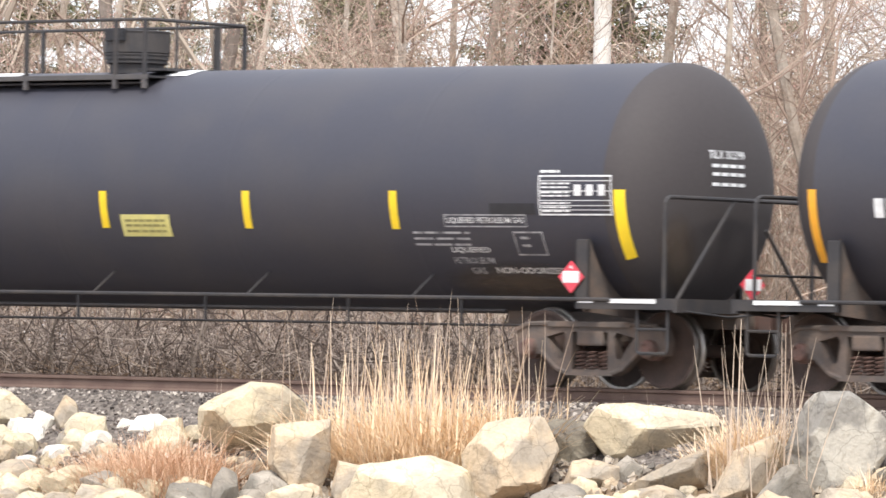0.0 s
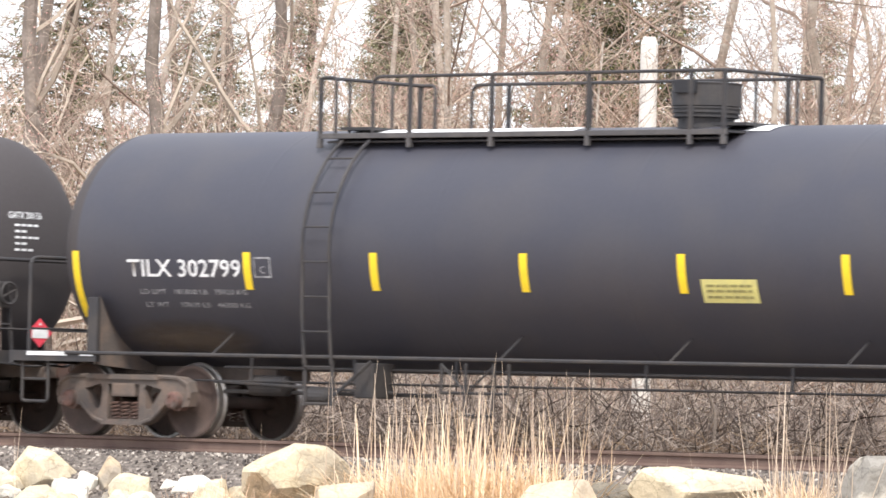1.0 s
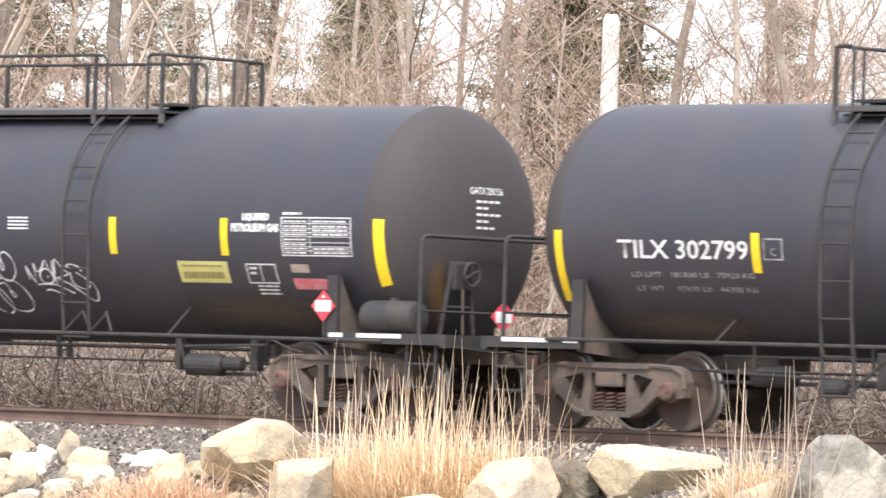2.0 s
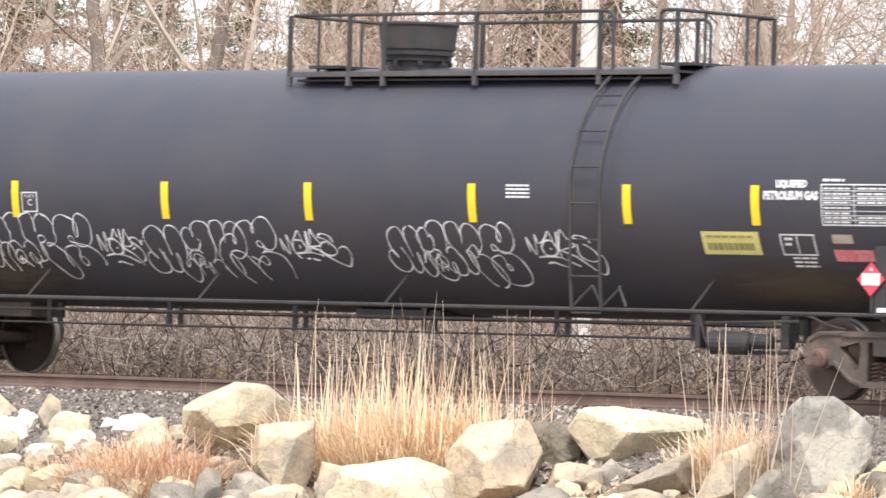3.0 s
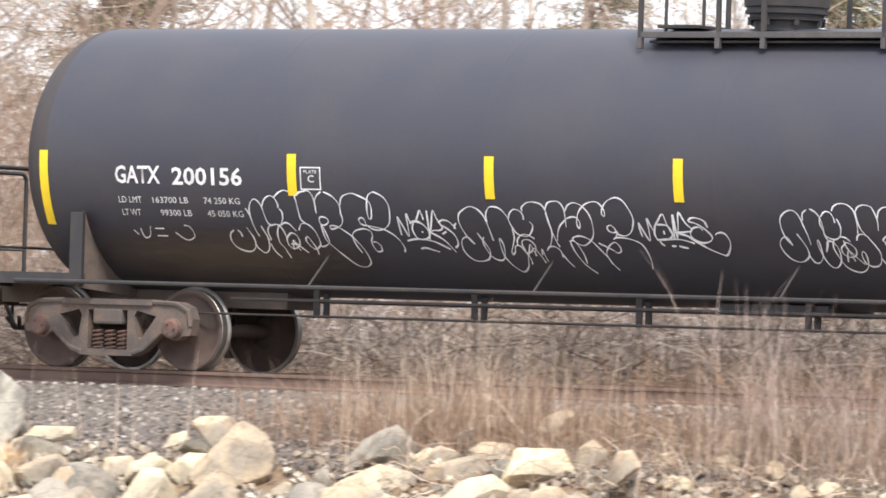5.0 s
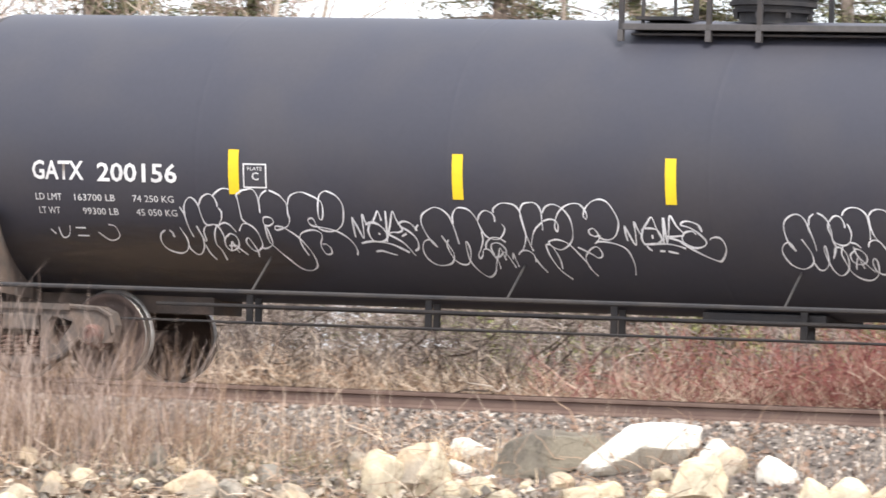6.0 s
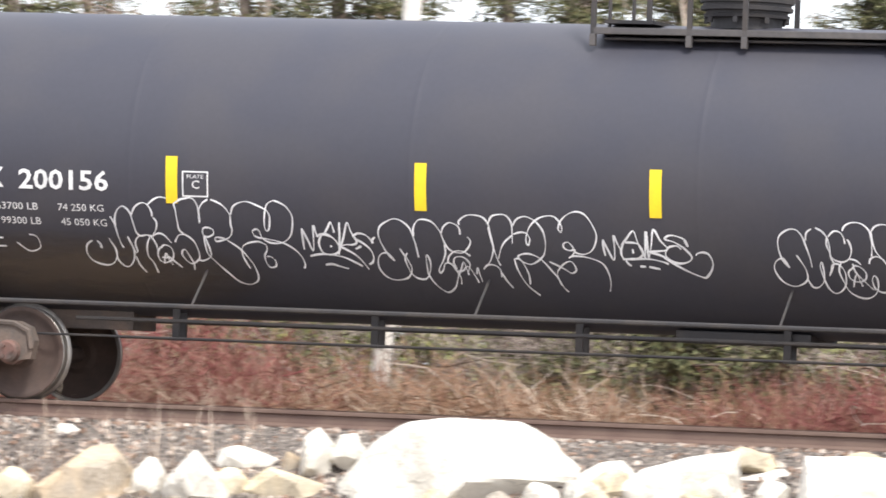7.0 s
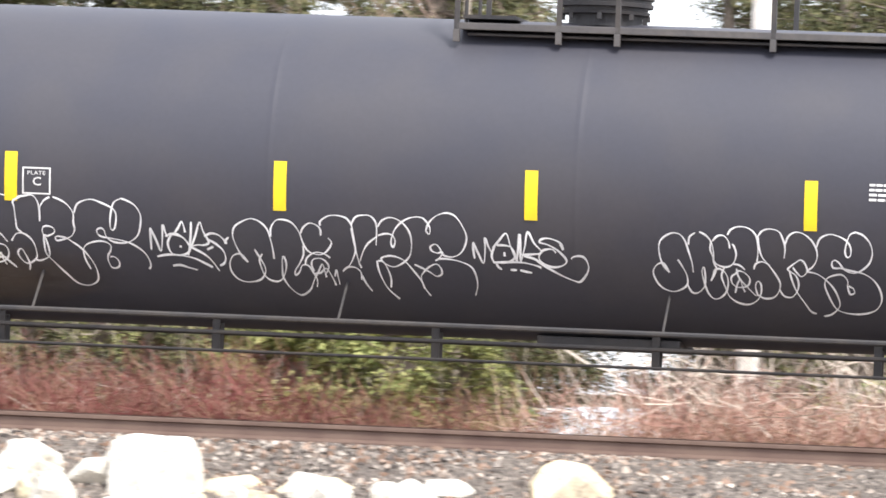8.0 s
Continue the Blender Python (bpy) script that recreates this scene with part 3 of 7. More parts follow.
def tank_car(label, half, center, x4, stripes, pipe_z, hangers, stubs):
    """A black pressure tank car; x runs along it, z 0 is the rail's top."""
    car = tagged(new("tank_car"), label, "tank car", "cars of the freight train")
    car.location = (x4, TRACK_Y, 0)
    prof = [(-half, R_TANK), (-half + 0.06, R_TANK)]
    seams = [-half + (2 * half) * k / 6 for k in range(1, 6)]
    for s in seams:
        prof += [(s - 0.06, R_TANK), (s - 0.022, R_TANK), (s - 0.008, R_TANK + 0.002), (s + 0.008, R_TANK + 0.002), (s + 0.022, R_TANK), (s + 0.06, R_TANK)]
    prof += [(half - 0.06, R_TANK), (half, R_TANK)]
    part("tank_shell", lathe(bmesh.new(), prof, "x", 96, (0, 0, TANK_Z)), TANK_BLACK, car, "matte black painted steel tank shell", True)
    for s in (-1, 1):
        bulge = [(s * (half + HEAD * math.sin(radians(90 * i / 16))), max(0.003, R_TANK * math.cos(radians(90 * i / 16)))) for i in range(17)]
        part("tank_head", lathe(bmesh.new(), bulge, "x", 96, (0, 0, TANK_Z)), HEAD_BLACK, car, "dusty brown-black rounded tank end", True)
    top = 2.42 if half < 8.8 else 2.31
    for x in stripes:
        part("reflective_stripe", decal(bmesh.new(), x - 0.06, x + 0.06, top - 0.457, top), YELLOW, car, "yellow reflective stripe")
    for s in (-1, 1):
        bm = bmesh.new()
        xe = -half - 0.02 if s < 0 else half + 0.2
        decal(bm, xe - 0.06, xe + 0.06, top - 0.82, top + 0.01)
        for v in bm.verts:
            k = max(0.0, abs(v.co.x) - half) / HEAD
            f = math.sqrt(1 - k * k)
            v.co.y, v.co.z = v.co.y * f, TANK_Z + (v.co.z - TANK_Z) * f
        part("reflective_stripe", bm, YELLOW, car, "tall yellow reflective stripe at the tank's end")
    for s in (-1, 1):
        bm = tube(bmesh.new(), [(-9.0, s * 1.5, pipe_z), (9.0, s * 1.5, pipe_z)], 0.026, 8)
        part("side_pipe", bm, FRAME_BLACK, car, "long black side pipe")
        for x in stubs:
            dz = 1.33 - TANK_Z
            yy = math.sqrt(R_TANK ** 2 - dz * dz)
            part("pipe_bracket", tube(bmesh.new(), [(x, s * yy, 1.33), (x, s * 1.5, pipe_z)], 0.014, 6), FRAME_BLACK, car)
        for x in hangers if s < 0 else ():
            w = 0.037 if half < 8.8 else 0.02
            for y in ((0.54, 0.34) if half < 8.8 else (0.86,)):
                part("pipe_hanger", box(bmesh.new(), x - w, x + w, s * y - 0.012, s * y + 0.012, pipe_z - 0.33, pipe_z - 0.02), FRAME_BLACK, car)
        part("lower_pipe", tube(bmesh.new(), [(-center + 1.5, s * 0.84, pipe_z - 0.14), (center - 1.5, s * 0.84, pipe_z - 0.14)], 0.02, 8), FRAME_BLACK, car)
        part("guide_rod", tube(bmesh.new(), [(-center + 1.0, s * 0.88, pipe_z - 0.31), (center - 1.0, s * 0.88, pipe_z - 0.31)], 0.012, 6), FRAME_BLACK, car)
    for s in (-1, 1):
        truck(car, s * center)
        bolster(car, s * center + s * 0.18)
        end_gear(car, half, s, center, half > 8.8 and s > 0)
    return car


def word_car():
    """The car with the long number in blurred white, and the service panels at its front end."""
    c = tank_car("black tank car with white number and yellow reflective stripes", 8.85, 8.37, -21.7, (-5.96, -3.89, -1.53, 0.86, 3.25, 5.62), 1.04,
                 (-6.4, -4.7, -3.06, -0.12, 2.05, 4.4, 6.2), (-6.5, -1.85, 0.72, 3.3, 5.95))
    platform(c, -5.3, 1.05, (-5.3, -3.85, -2.55, -1.05, 0.5, 1.0), (-5.05, -4.45), 0.42, 4.38)
    ladder(c, -4.72)
    # white bands along the crest, either side of the valve housing
    for u, v in ((-5.25, -1.7), (0.95, 1.35)):
        bm = bmesh.new()
        rows = [[bm.verts.new((x, (R_TANK + 0.008) * math.sin(radians(d)), TANK_Z + (R_TANK + 0.008) * math.cos(radians(d)))) for d in range(-20, 21, 4)] for x in (u, v)]
        for j in range(10):
            bm.faces.new((rows[0][j], rows[1][j], rows[1][j + 1], rows[0][j + 1]))
        part("crest_band", bm, WHITE_PAINT, c, "white band along the tank's crest", True)
    bm = box(bmesh.new(), -4.4, -4.1, -1.2, -0.8, 0.55, 0.98, 0.02)
    part("valve_box", bm, FRAME_BLACK, c, "black valve box under the tank")
    bm = lathe(bmesh.new(), [(-5.35, 0.05), (-5.3, 0.11), (-5.0, 0.11), (-4.95, 0.05)], "x", 16, (0, -1.0, 0.56))
    tube(bm, [(-7.0, -0.9, 0.72), (-4.0, -0.9, 0.62)], 0.02, 6)
    tube(bm, [(-7.0, -0.7, 0.6), (-3.5, -0.7, 0.6)], 0.025, 6)
    part("brake_rigging", bm, FRAME_BLACK, c)
    bm = lathe(bmesh.new(), [(-6.5, 0.06), (-6.45, 0.13), (-5.9, 0.13), (-5.85, 0.06)], "x", 18, (0, -0.75, 0.68))
    part("brake_cylinder", bm, FRAME_BLACK, c)
    part("reporting_mark", lettering("TILX 302799", -7.98, -6.07, 2.0, 2.22, bold=0.012), WHITE_PAINT, c, "white stencilled reporting mark")
    b = bmesh.new()
    border(b, -5.85, -5.57, 2.0, 2.25)
    part("plate_box", b, GREY_PAINT, c)
    part("plate_letter", lettering("C", -5.75, -5.67, 2.05, 2.14), GREY_PAINT, c)
    part("load_lettering", lettering("LD LMT   185800 LB   75920 KG", -7.82, -6.02, 1.79, 1.85), GREY_PAINT, c)
    part("load_lettering", lettering("LT WT     97600 LB   44300 KG", -7.78, -6.02, 1.63, 1.69), GREY_PAINT, c)
    sign = part("emergency_sign", decal(bmesh.new(), 1.13, 1.95, 1.75, 2.02), PALE_YELLOW, c, "faded yellow emergency sign")
    part("small_print", bars(bmesh.new(), 1.2, 1.88, (1.8, 1.87, 1.93), 0.03, 1, 5), DARK_PRINT, sign)
    for o in sign.children:
        for v in o.data.vertices:
            v.co.y -= 0.004
    p = bmesh.new()
    border(p, 7.88, 9.0 - 0.02, 2.02, 2.49)
    for z in (2.08, 2.13, 2.19, 2.3, 2.42):
        decal(p, 7.9, 8.96, z, z + 0.008)
    bars(p, 7.92, 8.36, (2.06, 2.105, 2.155, 2.24, 2.28, 2.34, 2.385), 0.018, 2, 3)
    bars(p, 7.9, 8.2, (2.52,), 0.03, 3, 2)
    for x in (8.42, 8.6, 8.78):
        decal(p, x, x + 0.1, 2.25, 2.38)
    part("service_table", p, WHITE_PAINT, c, "grey stencilled service table")
    part("overpaint_patch", decal(bmesh.new(), 7.12, 7.82, 2.03, 2.16), DARK_LABEL, c)
    p = bmesh.new()
    border(p, 6.39, 7.66, 1.88, 2.03, 0.014)
    bars(p, 5.87, 6.77, (1.66, 1.73, 1.8), 0.025, 5, 3)
    border(p, 7.42, 7.87, 1.55, 1.83)
    bars(p, 7.52, 7.66, (1.65, 1.74), 0.03, 8, 2)
    part("stencilled_note", p, GREY_PAINT, c, "worn grey stencilled notes")
    part("contents_lettering", lettering("LIQUEFIED PETROLEUM GAS", 6.43, 7.62, 1.915, 1.995, bold=0.008), WHITE_PAINT, c)
    for text, u, v, z in (("LIQUEFIED", 6.4, 7.0, 1.57), ("PETROLEUM", 6.38, 7.0, 1.45), ("GAS", 6.58, 6.8, 1.33)):
        part("contents_lettering", lettering(text, u, v, z, z + 0.075, bold=0.01), WHITE_PAINT if text == "LIQUEFIED" else GREY_PAINT, c)
    part("contents_lettering", lettering("NON-ODORIZED", 6.97, 8.03, 1.34, 1.41, bold=0.012), WHITE_PAINT, c)
    bm = bmesh.new()
    for x in (-3.18, -2.12):
        tube(bm, [(x, -1.0, 1.0), (x, -1.0, 0.64)], 0.022, 6)
    tube(bm, rounded([(-2.78, -1.02, 1.0), (-2.78, -1.02, 0.37), (-2.34, -1.02, 0.37), (-2.34, -1.02, 1.0)], 0.05), 0.022, 6)
    tube(bm, [(-3.2, -1.0, 0.64), (-2.1, -1.0, 0.64)], 0.018, 6)
    tube(bm, [(-3.18, -1.0, 0.98), (-2.78, -1.0, 0.64)], 0.016, 6)
    tube(bm, [(-2.78, -1.0, 0.64), (-2.34, -1.0, 0.98)], 0.016, 6)
    part("stirrup_step", bm, FRAME_BLACK, c, "black hanging stirrup step with braces")
    placard(c, 8.42, -1.53, 1.3, 0.19)
    placard(c, 9.85, 0.1, 1.25, 0.19, 78)
    head = lambda u, z: on_head(8.85, 1, u, z)
    part("end_mark", lettering("TILX 302799", 74, 100, 2.72, 2.82, head, 0.012), WHITE_PAINT, c)
    b = bmesh.new()
    for i, z in enumerate((2.62, 2.52, 2.4)):
        for k in range(4):
            decal(b, 76 + 6 * k, 81 + 6 * k, z, z + 0.04, head)
    part("end_print", b, WHITE_PAINT, c)
    return c


def tag_car():
    """The car with the sprayed outlines along its side."""
    c = tank_car("black tank car with white spray-painted tags along its side", 8.64, 8.0, -42.24, (-5.31, -2.76, -0.41, 2.17, 4.51, 6.38), 0.965,
                 (-5.56, -3.49, -1.4, 0.68, 2.75, 4.8, 6.3), (-5.05, -2.16, 0.86, 5.5))
    platform(c, -1.26, 4.75, (-1.26, -0.3, 0.25, 1.7, 3.6, 4.75), (3.8, 4.5), 0.48, 4.42)
    ladder(c, 3.98, steps=False)
    part("reporting_mark", lettering("GATX", -7.68, -7.07, 2.07, 2.27, bold=0.02), WHITE_PAINT, c, "white stencilled reporting mark")
    part("reporting_mark", lettering("200156", -6.91, -5.97, 2.06, 2.26, bold=0.02), WHITE_PAINT, c, "white stencilled car number")
    for text, a, b, z in (("LD LMT", -7.66, -7.35, 1.86), ("163700 LB", -7.2, -6.72, 1.86), ("74 250 KG", -6.51, -6.03, 1.86), ("LT WT", -7.64, -7.39, 1.72), ("99300 LB", -7.12, -6.7, 1.72), ("45 050 KG", -6.49, -6.01, 1.72)):
        part("load_lettering", lettering(text, a, b, z, z + 0.068), WHITE_PAINT, c)
    b = bmesh.new()
    border(b, -5.2, -4.93, 2.03, 2.28, 0.014)
    part("plate_box", b, WHITE_PAINT, c)
    part("plate_letter", lettering("PLATE", -5.15, -4.98, 2.21, 2.245), WHITE_PAINT, c)
    part("plate_letter", lettering("C", -5.1, -5.02, 2.11, 2.19, bold=0.01), WHITE_PAINT, c)
    part("small_print", bars(bmesh.new(), 2.7, 3.06, (2.255, 2.3, 2.345, 2.39), 0.022, 9, 4), WHITE_PAINT, c)
    part("product_name", lettering("LIQUEFIED", 6.68, 7.12, 2.38, 2.485, bold=0.06), WHITE_PAINT, c, "white stencilled product name")
    part("product_name", lettering("PETROLEUM GAS", 6.5, 7.28, 2.255, 2.36, bold=0.06), WHITE_PAINT, c, "white stencilled product name")
    p = bmesh.new()
    border(p, 7.32, 8.45, 1.97, 2.44, 0.014)
    for z in (2.03, 2.08, 2.13, 2.2, 2.25, 2.3, 2.36):
        decal(p, 7.34, 8.43, z, z + 0.007)
    decal(p, 7.78, 7.79, 2.0, 2.42)
    bars(p, 7.36, 7.74, (2.0, 2.05, 2.1, 2.16, 2.22, 2.27, 2.32, 2.38), 0.018, 11, 3)
    bars(p, 7.83, 8.4, (2.0, 2.05, 2.22, 2.27, 2.32, 2.38), 0.018, 12, 4)
    bars(p, 7.34, 7.65, (2.47,), 0.028, 13, 2)
    border(p, 6.68, 7.17, 1.63, 1.87, 0.016)
    decal(p, 6.91, 6.925, 1.65, 1.85)
    bars(p, 6.74, 6.86, (1.74, 1.8), 0.03, 14, 2)
    bars(p, 6.8, 7.15, (1.5, 1.545, 1.59), 0.02, 15, 3)
    part("service_table", p, WHITE_PAINT, c, "white stencilled service table and notes")
    sign = part("emergency_sign", decal(bmesh.new(), 5.55, 6.38, 1.63, 1.89), PALE_YELLOW, c, "faded yellow emergency sign")
    b = bars(bmesh.new(), 5.62, 6.3, (1.82,), 0.025, 16, 5)
    bars(b, 5.62, 6.3, (1.68,), 0.08, 17, 9)
    for v in b.verts:
        v.co.y -= 0.004
    part("small_print", b, DARK_PRINT, sign)
    part("red_label", decal(bmesh.new(), 7.41, 7.96, 1.57, 1.7), RED_LABEL, c, "faded red label")
    part("tan_label", decal(bmesh.new(), 7.42, 7.71, 1.77, 1.87), TAN_LABEL, c, "tan label")
    placard(c, 8.07, -1.53, 1.37, 0.19)
    placard(c, 9.72, -0.1, 1.3, 0.19, 78)
    part("placard_holder", tube(bmesh.new(), [(8.07, -1.5, 1.0), (8.07, -1.5, 1.2)], 0.02, 6), FRAME_BLACK, c)
    # brake reservoir and hand brake at the front end
    bm = lathe(bmesh.new(), [(8.56, 0.05), (8.57, 0.15), (8.6, 0.2), (8.65, 0.215), (8.97, 0.218), (8.98, 0.228), (9.02, 0.228), (9.03, 0.218), (9.32, 0.215), (9.37, 0.2), (9.4, 0.15), (9.41, 0.05)], "x", 28, (0, -1.28, 1.24))
    box(bm, 8.96, 9.04, -1.32, -1.24, 1.45, 1.49, 0.008)
    part("air_reservoir", bm, FRAME_BLACK, c, "dusty black brake air reservoir", True)
    for k in (8.72, 9.26):
        part("reservoir_strap", box(bmesh.new(), k - 0.025, k + 0.025, -1.4, -1.16, 1.0, 1.06), FRAME_BLACK, c)
    bm = tube(bmesh.new(), [(9.42, -0.95, 1.0), (9.42, -0.72, 1.95)], 0.03, 6)
    tube(bm, [(9.42, -0.3, 1.0), (9.42, -0.42, 1.95)], 0.03, 6)
    tube(bm, [(9.42, -0.86, 1.4), (9.42, -0.36, 1.4)], 0.02, 6)
    box(bm, 9.36, 9.5, -0.76, -0.42, 1.6, 1.95, 0.03)
    brake = part("hand_brake", bm, FRAME_BLACK, c, "dusty hand brake stand and gear housing")
    ring = [(9.54, -0.5 + 0.14 * math.cos(a * math.pi / 10), 1.8 + 0.14 * math.sin(a * math.pi / 10)) for a in range(21)]
    bm = tube(bmesh.new(), ring, 0.018, 6)
    for a in range(4):
        u, v = 0.14 * math.cos(a * math.pi / 2 + 0.4), 0.14 * math.sin(a * math.pi / 2 + 0.4)
        tube(bm, [(9.53, -0.5, 1.8), (9.54, -0.5 + u, 1.8 + v)], 0.014, 6)
    part("brake_wheel", bm, FRAME_BLACK, brake, "dusty spoked hand wheel")
    part("brake_chain", tube(bmesh.new(), [(9.5, -0.62, 1.62), (9.5, -0.6, 1.02)], 0.013, 6), DUSTY_STEEL, brake)
    bm = lathe(bmesh.new(), [(5.4, 0.08), (5.45, 0.14), (5.95, 0.14), (6.0, 0.08)], "x", 18, (0, -1.0, 0.62))
    lathe(bm, [(6.02, 0.06), (6.05, 0.09), (6.3, 0.09), (6.33, 0.06)], "x", 14, (0, -1.0, 0.64))
    tube(bm, rounded([(5.2, -0.95, 0.92), (5.32, -0.95, 0.6), (5.5, -0.95, 0.5), (6.5, -0.95, 0.52)], 0.1), 0.022, 6)
    tube(bm, [(5.35, -1.02, 0.84), (6.7, -1.02, 0.88)], 0.02, 6)
    box(bm, 5.14, 5.21, -0.95, -0.8, 0.55, 0.94, 0.015)
    box(bm, 6.38, 6.5, -0.95, -0.8, 0.56, 0.94, 0.015)
    tube(bm, rounded([(6.4, -1.2, 0.98), (7.0, -1.2, 0.94), (7.25, -1.2, 0.84), (7.5, -1.2, 0.8)], 0.08), 0.014, 6)
    part("brake_cylinder", bm, FRAME_BLACK, c)
    part("skid_plate", box(bmesh.new(), -0.45, 0.9, -0.5, 0.5, 0.8, 0.92, 0.02), FRAME_BLACK, c, "dark skid plate under the tank")
    head = lambda u, z: on_head(8.64, 1, u, z)
    b = bmesh.new()
    part("end_mark", lettering("GATX 200156", 76, 100, 2.78, 2.87, head, 0.012), WHITE_PAINT, c)
    for i, (z, w) in enumerate(((2.68, 17), (2.6, 8), (2.52, 19), (2.44, 8), (2.36, 14))):
        for k in range(max(1, w // 4)):
            decal(b, 80 + 4.4 * k, 83.4 + 4.4 * k, z, z + 0.03, head)
    part("end_print", b, WHITE_PAINT, c)
    return c


def dust_material(name, colour):
    """A film of dust that thins out to its edges."""
    m = bpy.data.materials.new(name)
    m.use_nodes = True
    n, l = m.node_tree.nodes, m.node_tree.links
    b = n["Principled BSDF"]
    b.inputs["Base Color"].default_value, b.inputs["Roughness"].default_value = (*colour, 1), 0.9
    uv = n.new("ShaderNodeUVMap")
    cloud = n.new("ShaderNodeTexNoise")
    cloud.inputs["Scale"].default_value, cloud.inputs["Detail"].default_value = 5, 6
    l.new(uv.outputs["UV"], cloud.inputs["Vector"])
    ball = n.new("ShaderNodeTexGradient")
    ball.gradient_type = "SPHERICAL"
    l.new(uv.outputs["UV"], ball.inputs["Vector"])
    mul = n.new("ShaderNodeMath")
    mul.operation = "MULTIPLY"
    l.new(cloud.outputs["Fac"], mul.inputs[0])
    l.new(ball.outputs["Fac"], mul.inputs[1])
    more = n.new("ShaderNodeMapRange")
    more.inputs["From Max"].default_value = 0.36
    more.inputs["To Max"].default_value = 0.75
    l.new(mul.outputs["Value"], more.inputs["Value"])
    l.new(more.outputs["Result"], b.inputs["Alpha"])
    return m


def dust(car, place, u0, u1, z0, z1, mat, label):
    bm = bmesh.new()
    layer = bm.loops.layers.uv.new("UVMap")
    grid = [[(bm.verts.new(place(u0 + (u1 - u0) * i / 12, z0 + (z1 - z0) * j / 8)), (i / 6 - 1, j / 4 - 1)) for j in range(9)] for i in range(13)]
    for i in range(12):
        for j in range(8):
            q = (grid[i][j], grid[i + 1][j], grid[i + 1][j + 1], grid[i][j + 1])
            f = bm.faces.new([v for v, _ in q])
            for loop, (_, t) in zip(f.loops, q):
                loop[layer].uv = t
    part("dust_film", bm, mat, car, label, True)


BROWN_DUST = dust_material("brown_dust", (0.1, 0.075, 0.055))
RUST_RUN = dust_material("rust_run", (0.22, 0.12, 0.05))


def weathering(b, c):
    """Road dust low over the trucks and rust runs on the ends."""
    film = lambda x, z: on_tank(x, z, 0.005)
    dust(c, film, -8.6, -4.2, 0.9, 1.68, BROWN_DUST, "brown dust over the truck")
    dust(c, film, 5.0, 8.4, 0.95, 1.6, BROWN_DUST, "brown dust over the truck")
    dust(b, film, -8.6, -6.0, 0.98, 1.5, BROWN_DUST, "brown dust over the truck")
    dust(b, film, 6.0, 8.6, 0.98, 1.5, BROWN_DUST, "brown dust over the truck")
    dust(c, lambda u, z: on_head(8.64, 1, u, z, 0.005), 48, 66, 1.0, 2.0, RUST_RUN, "rust run down the tank's end")
    dust(b, lambda u, z: on_head(8.85, 1, u, z, 0.005), 40, 70, 1.0, 2.1, BROWN_DUST, "brown dust on the tank's end")


